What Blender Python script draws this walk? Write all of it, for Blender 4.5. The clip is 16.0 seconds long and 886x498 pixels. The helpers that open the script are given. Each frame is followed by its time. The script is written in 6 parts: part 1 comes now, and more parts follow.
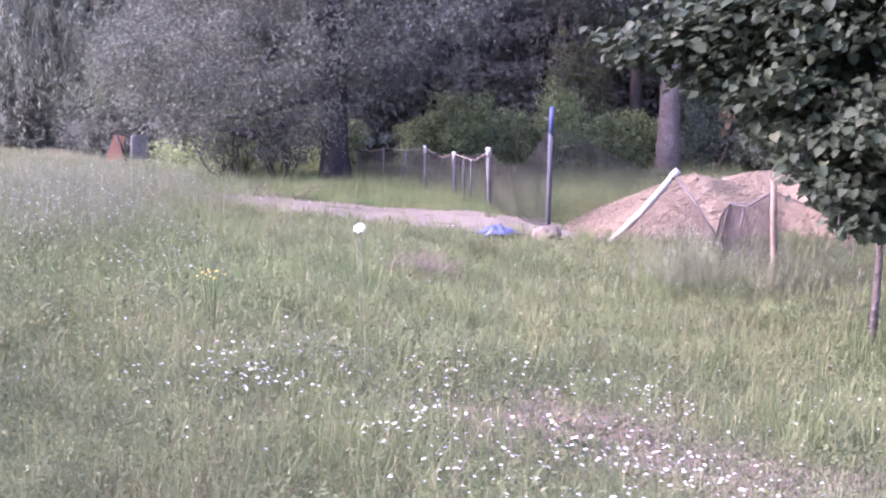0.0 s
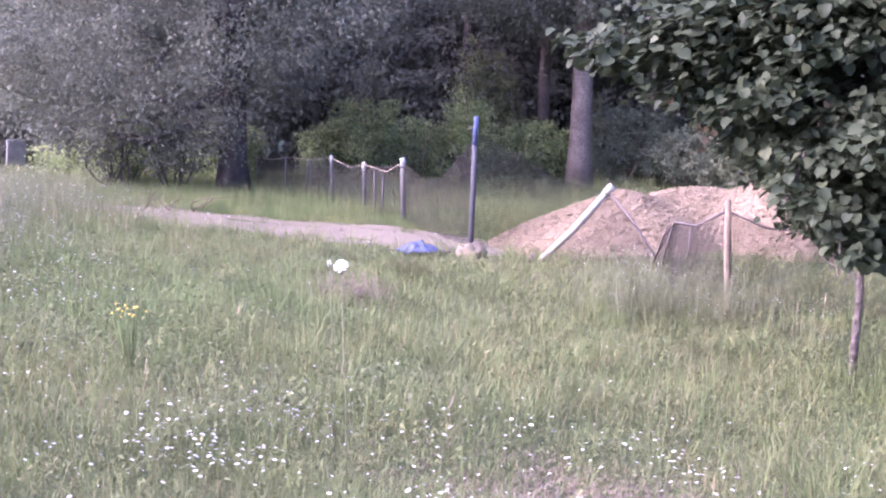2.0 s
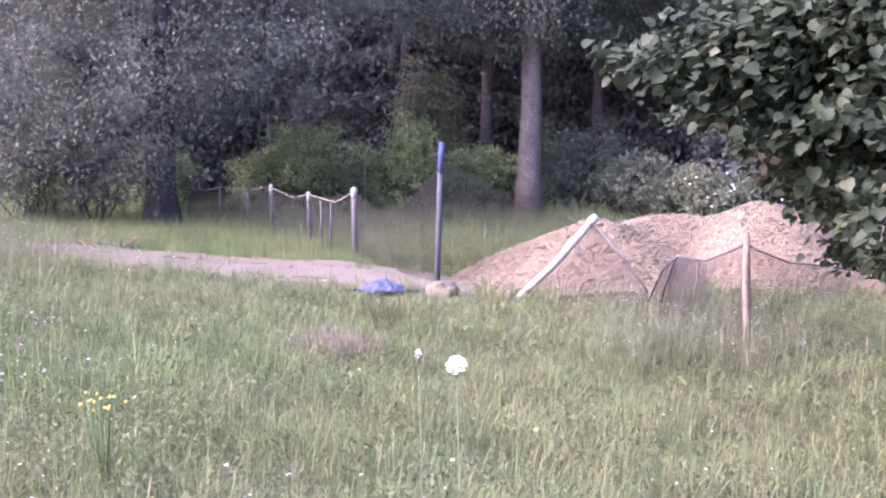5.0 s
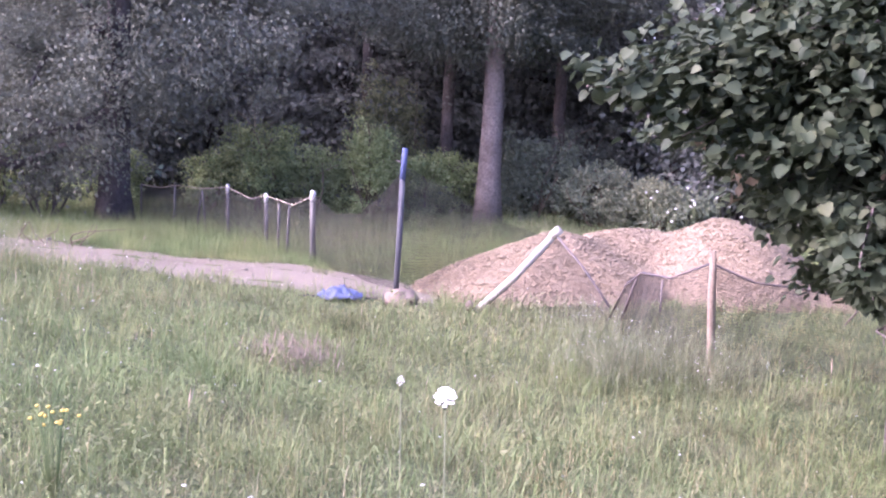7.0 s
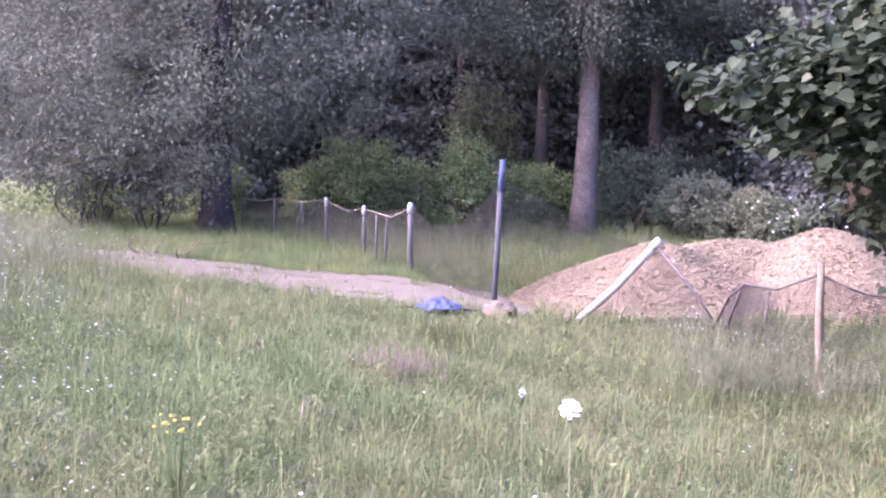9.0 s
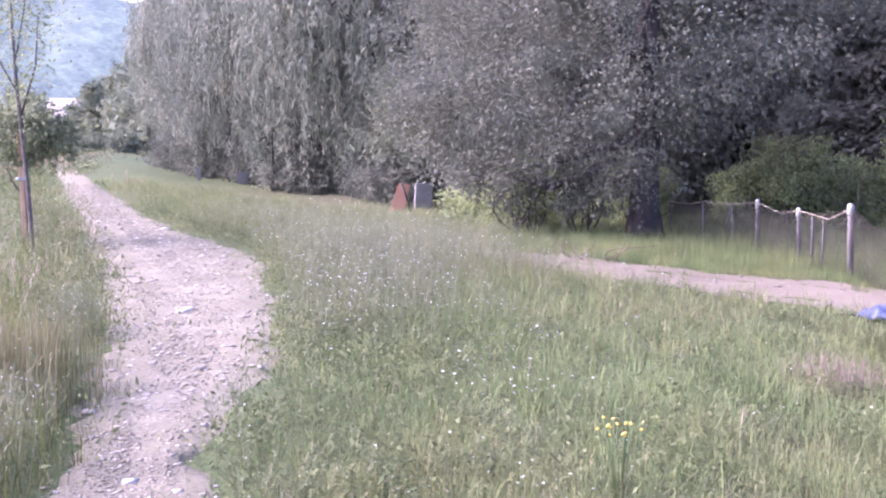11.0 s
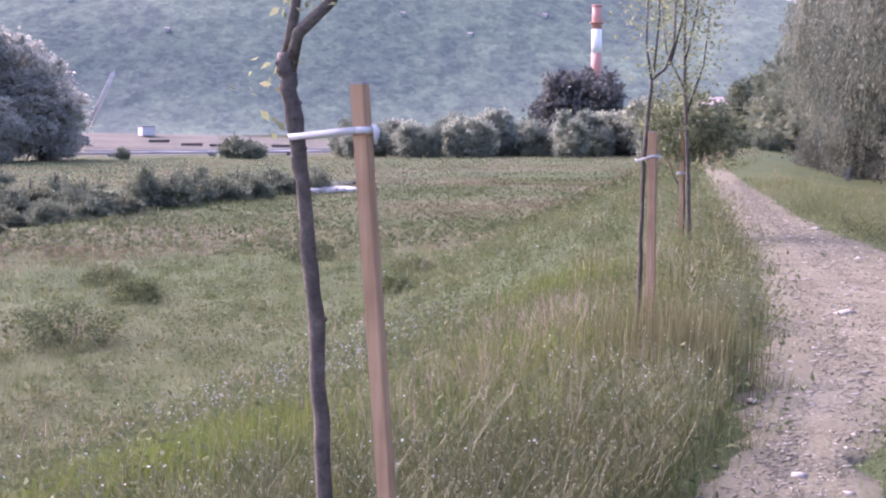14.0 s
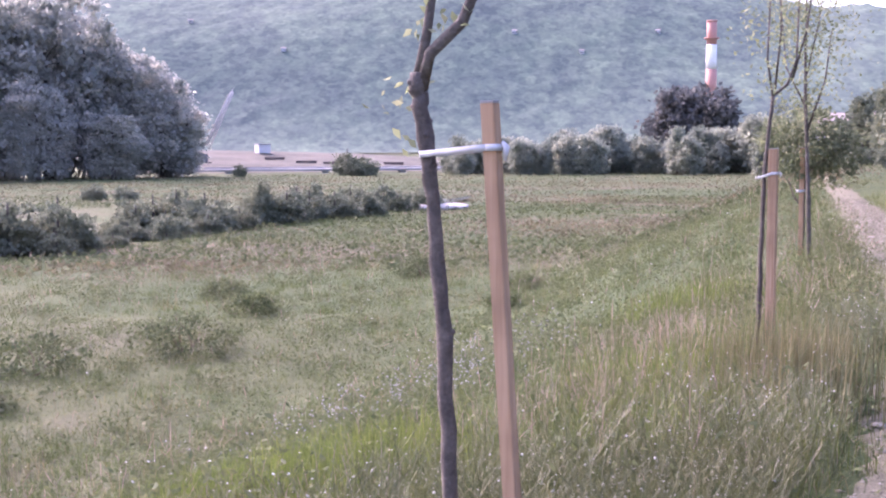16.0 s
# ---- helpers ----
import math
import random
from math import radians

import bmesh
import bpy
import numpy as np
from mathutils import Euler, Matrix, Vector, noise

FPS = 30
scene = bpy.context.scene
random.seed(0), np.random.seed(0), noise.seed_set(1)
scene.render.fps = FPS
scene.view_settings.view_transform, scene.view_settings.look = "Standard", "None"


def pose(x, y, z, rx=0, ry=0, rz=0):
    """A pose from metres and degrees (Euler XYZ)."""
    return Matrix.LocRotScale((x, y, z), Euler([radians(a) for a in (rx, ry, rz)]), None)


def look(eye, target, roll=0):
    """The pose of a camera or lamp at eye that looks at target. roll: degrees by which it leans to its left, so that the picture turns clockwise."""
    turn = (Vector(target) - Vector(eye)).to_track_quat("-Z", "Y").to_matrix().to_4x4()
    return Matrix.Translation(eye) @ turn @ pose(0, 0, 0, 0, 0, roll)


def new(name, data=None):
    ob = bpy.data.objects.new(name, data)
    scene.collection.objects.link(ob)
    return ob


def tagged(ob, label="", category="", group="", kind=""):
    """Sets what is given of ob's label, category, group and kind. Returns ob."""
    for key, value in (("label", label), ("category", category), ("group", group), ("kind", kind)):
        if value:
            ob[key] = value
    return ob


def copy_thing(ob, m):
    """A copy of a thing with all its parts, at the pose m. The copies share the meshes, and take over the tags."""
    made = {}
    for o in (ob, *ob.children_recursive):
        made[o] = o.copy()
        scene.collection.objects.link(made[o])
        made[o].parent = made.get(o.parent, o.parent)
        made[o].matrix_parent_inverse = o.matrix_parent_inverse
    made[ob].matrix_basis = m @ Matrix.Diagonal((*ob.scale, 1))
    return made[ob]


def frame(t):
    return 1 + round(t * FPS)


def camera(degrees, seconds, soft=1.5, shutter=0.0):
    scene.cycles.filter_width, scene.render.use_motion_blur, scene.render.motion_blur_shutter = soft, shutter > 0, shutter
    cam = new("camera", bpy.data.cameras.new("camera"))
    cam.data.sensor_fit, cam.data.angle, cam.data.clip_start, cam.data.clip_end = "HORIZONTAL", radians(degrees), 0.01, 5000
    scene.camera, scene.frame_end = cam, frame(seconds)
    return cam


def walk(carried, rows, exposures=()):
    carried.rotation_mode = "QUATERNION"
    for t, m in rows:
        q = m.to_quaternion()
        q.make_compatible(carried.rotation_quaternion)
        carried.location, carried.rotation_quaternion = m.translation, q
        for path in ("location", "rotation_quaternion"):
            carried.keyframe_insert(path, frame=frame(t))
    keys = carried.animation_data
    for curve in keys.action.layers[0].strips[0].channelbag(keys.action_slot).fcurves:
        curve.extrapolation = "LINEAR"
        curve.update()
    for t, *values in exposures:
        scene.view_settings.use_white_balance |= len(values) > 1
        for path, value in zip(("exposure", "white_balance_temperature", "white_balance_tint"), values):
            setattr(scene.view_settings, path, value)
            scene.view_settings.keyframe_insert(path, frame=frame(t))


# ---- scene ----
cam = camera(43.8, 16.0, soft=2.15)
PATH = [
    (0, (3.338, 4.557, 1.686), (2.831, 6.468, 1.383), -0.21),
    (0.5, (3.153, 4.827, 1.672), (2.709, 6.745, 1.319), -0.03),
    (1, (2.919, 5.070, 1.658), (2.537, 7.006, 1.332), -0.48),
    (1.5, (2.785, 5.265, 1.668), (2.377, 7.205, 1.401), -0.64),
    (2, (2.581, 5.523, 1.658), (2.282, 7.480, 1.371), 0.89),
    (2.5, (2.376, 5.750, 1.655), (2.118, 7.708, 1.338), -0.94),
    (3, (2.216, 5.939, 1.650), (1.798, 7.875, 1.373), -0.68),
    (3.5, (2.083, 6.034, 1.670), (1.583, 7.950, 1.384), -0.50),
    (4, (1.877, 6.251, 1.672), (1.503, 8.192, 1.366), -1.21),
    (4.5, (1.787, 6.499, 1.628), (1.532, 8.464, 1.352), -0.27),
    (5, (1.694, 6.755, 1.646), (1.553, 8.735, 1.403), 0.46),
    (7.5, (1.564, 6.957, 1.673), (1.515, 8.943, 1.447), 2.43),
    (8, (1.546, 6.948, 1.677), (1.500, 8.937, 1.468), 2.02),
    (10.3, (1.439, 6.885, 1.675), (0.818, 8.772, 1.437), 0.62),
    (10.6, (1.455, 6.896, 1.703), (0.736, 8.748, 1.474), -0.14),
    (11, (1.441, 6.824, 1.715), (0.499, 8.574, 1.492), -0.72),
    (11.5, (1.429, 6.730, 1.702), (0.246, 8.332, 1.521), -0.50),
    (12, (1.352, 6.737, 1.706), (-0.052, 8.153, 1.544), -0.08),
    (12.5, (1.364, 6.695, 1.708), (-0.170, 7.968, 1.547), 0.06),
    (13, (1.358, 6.664, 1.705), (-0.264, 7.823, 1.542), 0.36),
    (13.5, (1.358, 6.622, 1.707), (-0.318, 7.700, 1.535), 0.40),
    (14, (1.332, 6.597, 1.701), (-0.400, 7.573, 1.485), -0.25),
    (14.5, (1.345, 6.560, 1.697), (-0.429, 7.458, 1.474), -0.12),
    (15, (1.350, 6.544, 1.699), (-0.457, 7.370, 1.468), -0.25),
    (15.5, (1.362, 6.532, 1.700), (-0.460, 7.328, 1.481), -0.27),
    (16, (1.358, 6.537, 1.701), (-0.466, 7.337, 1.517), -0.34),
]
walk(cam, [(t, look(eye, target, roll)) for t, eye, target, roll in PATH],
     [(0.0, 2.92, 5500, 55), (5.0, 2.9, 5580, 51), (10.0, 2.95, 5550, 51), (11.6, 2.8, 5700, 51), (12.6, 2.36, 5800, 50), (14.0, 2.25, 6000, 46), (15.4, 2.4, 6000, 45), (16.0, 2.47, 6000, 48)])

# ---- light ----
SUN_HEAD, SUN_ELEV = radians(-112), radians(38)
sun_way = Vector((math.sin(SUN_HEAD) * math.cos(SUN_ELEV), math.cos(SUN_HEAD) * math.cos(SUN_ELEV), math.sin(SUN_ELEV)))
world = bpy.data.worlds.new("sky_world")
scene.world = world
world.use_nodes = True
wn = world.node_tree.nodes
sky = wn.new("ShaderNodeTexSky")
sky.sky_type, sky.sun_disc = "NISHITA", False
sky.sun_elevation, sky.sun_rotation = SUN_ELEV, SUN_HEAD
sky.air_density, sky.dust_density, sky.ozone_density = 1.0, 4.0, 1.0
wn["Background"].inputs["Strength"].default_value = 0.15
world.node_tree.links.new(sky.outputs[0], wn["Background"].inputs["Color"])
sun_data = bpy.data.lights.new("sun", "SUN")
sun_data.energy, sun_data.angle, sun_data.color = 1.2, radians(28), (1.0, 0.95, 0.88)
sun = new("sun", sun_data)
sun.matrix_world = look(sun_way * 100, (0, 0, 0))


# ---- materials ----
def nodes_of(name, rough=0.8, metal=0.0, spec=0.4):
    m = bpy.data.materials.new(name)
    m.use_nodes = True
    b = m.node_tree.nodes["Principled BSDF"]
    b.inputs["Roughness"].default_value, b.inputs["Metallic"].default_value = rough, metal
    b.inputs["Specular IOR Level"].default_value = spec
    return m, m.node_tree.nodes, m.node_tree.links, b


def ramp_of(n, stops):
    r = n.new("ShaderNodeValToRGB")
    while len(r.color_ramp.elements) < len(stops):
        r.color_ramp.elements.new(0.5)
    for e, (p, c) in zip(r.color_ramp.elements, stops):
        e.position, e.color = p, (*c, 1)
    return r


def noise_of(n, k, scale, detail=4.0, rough=0.6):
    co = n.new("ShaderNodeNewGeometry")
    t = n.new("ShaderNodeTexNoise")
    t.inputs["Scale"].default_value, t.inputs["Detail"].default_value, t.inputs["Roughness"].default_value = scale, detail, rough
    k.new(co.outputs["Position"], t.inputs["Vector"])
    return t


def mixed(n, k, a, b, fac, mode="MIX"):
    x = n.new("ShaderNodeMix")
    x.data_type, x.blend_type = "RGBA", mode
    for sock, v in ((x.inputs["Factor"], fac), (x.inputs["A"], a), (x.inputs["B"], b)):
        if hasattr(v, "is_output"):
            k.new(v, sock)
        elif isinstance(v, tuple):
            sock.default_value = (*v, 1)
        else:
            sock.default_value = v
    return x.outputs["Result"]


def surface(name, stops, scale, fine=0.0, rough=0.8, bump=0.3, fine_scale=60.0, metal=0.0, spec=0.4, dist=0.02):
    """Two scales of noise: broad colour patches and fine grain with relief."""
    m, n, k, b = nodes_of(name, rough, metal, spec)
    big = noise_of(n, k, scale)
    r = ramp_of(n, stops)
    k.new(big.outputs["Fac"], r.inputs["Fac"])
    small = noise_of(n, k, fine_scale, 3)
    fr = ramp_of(n, [(0.3, (1 - fine,) * 3), (0.7, (1.0, 1.0, 1.0))])
    k.new(small.outputs["Fac"], fr.inputs["Fac"])
    k.new(mixed(n, k, r.outputs["Color"], fr.outputs["Color"], 1.0, "MULTIPLY"), b.inputs["Base Color"])
    bp = n.new("ShaderNodeBump")
    bp.inputs["Strength"].default_value, bp.inputs["Distance"].default_value = bump, dist
    k.new(small.outputs["Fac"], bp.inputs["Height"])
    k.new(bp.outputs["Normal"], b.inputs["Normal"])
    return m


def foliage(name, stops, patch=0.35, tint=(0.2, 0.18, 0.09), rough=0.55, through_light=0.3, tint_amount=0.5, spec=0.4, by_object=True):
    """Leaf or blade colour varies from piece to piece and in broad patches; some light passes through."""
    m, n, k, b = nodes_of(name, rough, 0.0, spec)
    g = n.new("ShaderNodeNewGeometry")
    r = ramp_of(n, stops)
    k.new(g.outputs["Random Per Island"], r.inputs["Fac"])
    oi = n.new("ShaderNodeObjectInfo")
    orr = ramp_of(n, [(0.0, (0.8, 0.82, 0.8)), (0.5, (0.95, 0.95, 0.95)), (1.0, (1.12, 1.1, 1.05))])
    k.new(oi.outputs["Random"], orr.inputs["Fac"])
    t = noise_of(n, k, patch, 3)
    tr = ramp_of(n, [(0.45, (0, 0, 0)), (0.68, (tint_amount,) * 3)])
    k.new(t.outputs["Fac"], tr.inputs["Fac"])
    col = mixed(n, k, r.outputs["Color"], tint, tr.outputs["Color"])
    if by_object:
        col = mixed(n, k, col, orr.outputs["Color"], 1.0, "MULTIPLY")
    c2 = noise_of(n, k, patch * 3.2, 4, 0.7)
    cr = ramp_of(n, [(0.34, (0.66, 0.72, 0.68)), (0.5, (1.0, 1.0, 1.0)), (0.66, (1.36, 1.28, 1.2))])
    k.new(c2.outputs["Fac"], cr.inputs["Fac"])
    col = mixed(n, k, col, cr.outputs["Color"], 1.0, "MULTIPLY")
    k.new(col, b.inputs["Base Color"])
    tl = n.new("ShaderNodeBsdfTranslucent")
    k.new(col, tl.inputs["Color"])
    ms = n.new("ShaderNodeMixShader")
    ms.inputs[0].default_value = through_light
    k.new(b.outputs[0], ms.inputs[1])
    k.new(tl.outputs[0], ms.inputs[2])
    k.new(ms.outputs[0], n["Material Output"].inputs["Surface"])
    return m


M_GROUND = surface("meadow_soil", [(0.34, (0.052, 0.078, 0.032)), (0.47, (0.075, 0.097, 0.04)), (0.58, (0.085, 0.096, 0.045)), (0.68, (0.112, 0.102, 0.066))], 0.07, 0.45, 0.95, 0.6, 9.0, spec=0.1, dist=0.08)
M_PATH = surface("stony_path", [(0.3, (0.135, 0.126, 0.084)), (0.55, (0.172, 0.16, 0.109)), (0.75, (0.205, 0.19, 0.132))], 1.1, 0.4, 0.95, 0.7, 34.0, spec=0.15, dist=0.02)
M_ROAD = surface("sandy_track", [(0.3, (0.11, 0.096, 0.07)), (0.6, (0.15, 0.13, 0.098)), (0.8, (0.13, 0.112, 0.085))], 0.7, 0.25, 0.95, 0.5, 30.0, spec=0.15)
M_GRAVEL = surface("orange_gravel", [(0.3, (0.15, 0.115, 0.075)), (0.5, (0.19, 0.148, 0.098)), (0.7, (0.225, 0.175, 0.12))], 0.8, 0.3, 0.95, 0.8, 26.0, spec=0.15, dist=0.05)
M_STONE = surface("pale_stone", [(0.3, (0.36, 0.33, 0.29)), (0.7, (0.52, 0.49, 0.45))], 3.0, 0.25, 0.9, 0.4, 50.0, spec=0.2)
M_SANDSTONE = surface("tan_stone", [(0.3, (0.12, 0.096, 0.072)), (0.7, (0.17, 0.137, 0.105))], 4.0, 0.25, 0.9, 0.5, 30.0, spec=0.2)
M_BARK = surface("grey_bark", [(0.3, (0.135, 0.112, 0.10)), (0.7, (0.225, 0.19, 0.17))], 3.0, 0.5, 0.95, 1.0, 22.0, spec=0.1, dist=0.05)
M_DARKBARK = surface("dark_bark", [(0.3, (0.05, 0.045, 0.045)), (0.7, (0.085, 0.075, 0.07))], 3.0, 0.4, 0.95, 0.9, 20.0, spec=0.1, dist=0.04)
# the grey bark again, darkened to carry the shade inside the wood
M_SHADEBARK = surface("shaded_bark", [(0.3, (0.085, 0.072, 0.066)), (0.7, (0.14, 0.118, 0.108))], 3.0, 0.5, 0.95, 1.0, 22.0, spec=0.1, dist=0.05)
M_SAPBARK = surface("sapling_bark", [(0.3, (0.07, 0.06, 0.052)), (0.55, (0.115, 0.098, 0.084)), (0.75, (0.18, 0.158, 0.135))], 14.0, 0.4, 0.85, 0.8, 90.0, spec=0.2, dist=0.006)
M_TWIG = surface("brown_twig", [(0.3, (0.10, 0.08, 0.055)), (0.7, (0.17, 0.14, 0.10))], 6.0, 0.3, 0.9, 0.3, 60.0, spec=0.1)
M_WHITE = surface("white_petal", [(0.3, (0.46, 0.46, 0.42)), (0.7, (0.56, 0.56, 0.53))], 30.0, 0.12, 0.7, 0.2, 200.0, spec=0.2)
M_SEED = surface("pale_seed_head", [(0.3, (0.22, 0.21, 0.15)), (0.7, (0.36, 0.345, 0.27))], 30.0, 0.15, 0.8, 0.2, 200.0, spec=0.1)
M_YELLOW = surface("yellow_petal", [(0.3, (0.40, 0.31, 0.06)), (0.7, (0.50, 0.40, 0.10))], 30.0, 0.1, 0.7, 0.1, 200.0, spec=0.2)
M_MAUVE = surface("mauve_petal", [(0.3, (0.28, 0.275, 0.28)), (0.7, (0.36, 0.355, 0.36))], 30.0, 0.1, 0.7, 0.1, 200.0, spec=0.2)
M_BLUE = surface("blue_paint", [(0.3, (0.04, 0.055, 0.12)), (0.7, (0.06, 0.078, 0.16))], 5.0, 0.3, 0.85, 0.2, 60.0)
M_RUST = surface("dark_rusty_steel", [(0.3, (0.05, 0.045, 0.05)), (0.7, (0.11, 0.085, 0.075))], 5.0, 0.4, 0.7, 0.3, 70.0)
M_BLUEDARK = surface("dark_blue_paint", [(0.3, (0.05, 0.051, 0.06)), (0.7, (0.08, 0.08, 0.09))], 5.0, 0.4, 0.9, 0.3, 70.0)
M_TARP = surface("blue_sheeting", [(0.3, (0.045, 0.058, 0.115)), (0.7, (0.075, 0.09, 0.16))], 6.0, 0.2, 0.45, 0.4, 40.0)
M_PIPE = surface("white_plastic_pipe", [(0.3, (0.24, 0.23, 0.195)), (0.6, (0.33, 0.315, 0.27))], 3.0, 0.15, 0.5, 0.1, 60.0)
M_POST = surface("weathered_post", [(0.3, (0.085, 0.082, 0.075)), (0.7, (0.13, 0.125, 0.118))], 5.0, 0.4, 0.9, 0.5, 50.0, spec=0.15)
M_CAP = surface("whitewash", [(0.3, (0.28, 0.275, 0.26)), (0.7, (0.37, 0.36, 0.345))], 6.0, 0.15, 0.8, 0.2, 60.0, spec=0.2)
M_NET = surface("black_netting", [(0.3, (0.034, 0.03, 0.028)), (0.7, (0.056, 0.05, 0.045))], 3.0, 0.2, 0.8, 0.1, 80.0, spec=0.2)
M_ROPE = surface("pale_rope", [(0.3, (0.24, 0.21, 0.17)), (0.7, (0.34, 0.30, 0.25))], 8.0, 0.3, 0.9, 0.2, 90.0, spec=0.1)
M_OLDWOOD = surface("old_split_wood", [(0.3, (0.15, 0.12, 0.09)), (0.7, (0.23, 0.185, 0.14))], 6.0, 0.35, 0.9, 0.5, 60.0, spec=0.15)
M_ORANGE = surface("orange_board", [(0.3, (0.34, 0.17, 0.10)), (0.7, (0.43, 0.235, 0.145))], 3.0, 0.2, 0.7, 0.2, 40.0)
M_GREYBLOCK = surface("grey_concrete", [(0.3, (0.13, 0.13, 0.125)), (0.7, (0.19, 0.19, 0.18))], 3.0, 0.2, 0.9, 0.3, 40.0, spec=0.2)
M_CHIMRED = surface("red_band", [(0.3, (0.42, 0.21, 0.17)), (0.7, (0.50, 0.27, 0.22))], 0.1, 0.1, 0.8, 0.1, 1.0)
M_CHIMWHITE = surface("white_band", [(0.3, (0.70, 0.70, 0.70)), (0.7, (0.80, 0.80, 0.80))], 0.1, 0.1, 0.8, 0.1, 1.0)
M_WALL = surface("pale_render", [(0.3, (0.44, 0.44, 0.43)), (0.7, (0.54, 0.54, 0.53))], 0.5, 0.1, 0.9, 0.1, 4.0, spec=0.2)
M_ROOF = surface("brown_tiles", [(0.3, (0.30, 0.25, 0.23)), (0.7, (0.40, 0.34, 0.31))], 0.5, 0.2, 0.9, 0.3, 3.0, spec=0.2)
M_GLASS = surface("dark_window", [(0.3, (0.03, 0.035, 0.04)), (0.7, (0.05, 0.055, 0.06))], 1.0, 0.1, 0.15, 0.0, 4.0)
M_CONC = surface("bridge_concrete", [(0.3, (0.27, 0.27, 0.265)), (0.7, (0.36, 0.355, 0.345))], 0.2, 0.2, 0.9, 0.2, 2.0, spec=0.2)
M_EARTH = surface("bare_earth", [(0.3, (0.075, 0.074, 0.06)), (0.7, (0.125, 0.116, 0.092))], 0.08, 0.3, 0.95, 0.4, 1.2, spec=0.1)
M_CRANE = surface("pale_crane_steel", [(0.3, (0.32, 0.31, 0.29)), (0.7, (0.40, 0.385, 0.36))], 0.5, 0.1, 0.6, 0.1, 3.0)


def hill_wood():
    """Woods on a slope: broad stands and single tree heads, each with a tone of its own, taller than they are deep."""
    m, n, k, b = nodes_of("hazed_wooded_slope", 0.95, 0.0, 0.05)
    pos = n.new("ShaderNodeNewGeometry")
    turn, scale = n.new("ShaderNodeMapping"), n.new("ShaderNodeMapping")
    turn.inputs["Rotation"].default_value = (0, 0, radians(-156))
    scale.inputs["Scale"].default_value = (0.55, 1.0, 1.6)
    k.new(pos.outputs["Position"], turn.inputs["Vector"])
    k.new(turn.outputs[0], scale.inputs["Vector"])
    layers = []
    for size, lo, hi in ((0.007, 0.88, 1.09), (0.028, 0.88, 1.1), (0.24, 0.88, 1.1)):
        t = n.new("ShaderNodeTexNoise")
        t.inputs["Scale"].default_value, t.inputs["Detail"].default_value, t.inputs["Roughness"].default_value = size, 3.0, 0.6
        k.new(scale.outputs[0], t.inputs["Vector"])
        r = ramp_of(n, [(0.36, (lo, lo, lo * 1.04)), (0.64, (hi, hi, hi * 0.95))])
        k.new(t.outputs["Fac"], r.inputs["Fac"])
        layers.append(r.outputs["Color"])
    vo = n.new("ShaderNodeTexVoronoi")
    vo.feature = "SMOOTH_F1"
    vo.inputs["Scale"].default_value, vo.inputs["Smoothness"].default_value = 0.15, 0.3
    k.new(scale.outputs[0], vo.inputs["Vector"])
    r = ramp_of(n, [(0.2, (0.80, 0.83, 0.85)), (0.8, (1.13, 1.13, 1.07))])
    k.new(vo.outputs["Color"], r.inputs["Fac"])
    # base leans to blue-green, with the valley haze painted in
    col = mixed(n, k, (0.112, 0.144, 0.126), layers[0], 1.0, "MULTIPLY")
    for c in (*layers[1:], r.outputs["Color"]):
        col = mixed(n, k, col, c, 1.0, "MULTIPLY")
    k.new(col, b.inputs["Base Color"])
    return m


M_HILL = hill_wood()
M_TIE = surface("white_webbing", [(0.3, (0.42, 0.42, 0.42)), (0.7, (0.56, 0.56, 0.55))], 20.0, 0.2, 0.7, 0.3, 300.0, dist=0.002)


def stake_wood():
    m, n, k, b = nodes_of("sawn_pine", 0.75, 0.0, 0.25)
    co = n.new("ShaderNodeTexCoord")
    mp = n.new("ShaderNodeMapping")
    mp.inputs["Scale"].default_value = (60, 60, 2.2)
    k.new(co.outputs["Object"], mp.inputs["Vector"])
    t = n.new("ShaderNodeTexNoise")
    t.inputs["Scale"].default_value, t.inputs["Detail"].default_value = 1.0, 5
    k.new(mp.outputs[0], t.inputs["Vector"])
    r = ramp_of(n, [(0.3, (0.27, 0.168, 0.095)), (0.5, (0.355, 0.225, 0.132)), (0.7, (0.43, 0.285, 0.175))])
    k.new(t.outputs["Fac"], r.inputs["Fac"])
    blot = noise_of(n, k, 5.0, 3)
    br = ramp_of(n, [(0.35, (0.78, 0.76, 0.76)), (0.6, (1, 1, 1))])
    k.new(blot.outputs["Fac"], br.inputs["Fac"])
    k.new(mixed(n, k, r.outputs["Color"], br.outputs["Color"], 1.0, "MULTIPLY"), b.inputs["Base Color"])
    bp = n.new("ShaderNodeBump")
    bp.inputs["Strength"].default_value, bp.inputs["Distance"].default_value = 0.4, 0.002
    k.new(t.outputs["Fac"], bp.inputs["Height"])
    k.new(bp.outputs["Normal"], b.inputs["Normal"])
    return m


M_STAKE = stake_wood()
M_WATER, _n, _k, _b = nodes_of("still_water", 0.08, 0.0, 0.5)
_b.inputs["Base Color"].default_value = (0.10, 0.11, 0.11, 1)
_w = noise_of(_n, _k, 1.5, 3)
_bp = _n.new("ShaderNodeBump")
_bp.inputs["Strength"].default_value = 0.08
_k.new(_w.outputs["Fac"], _bp.inputs["Height"])
_k.new(_bp.outputs["Normal"], _b.inputs["Normal"])

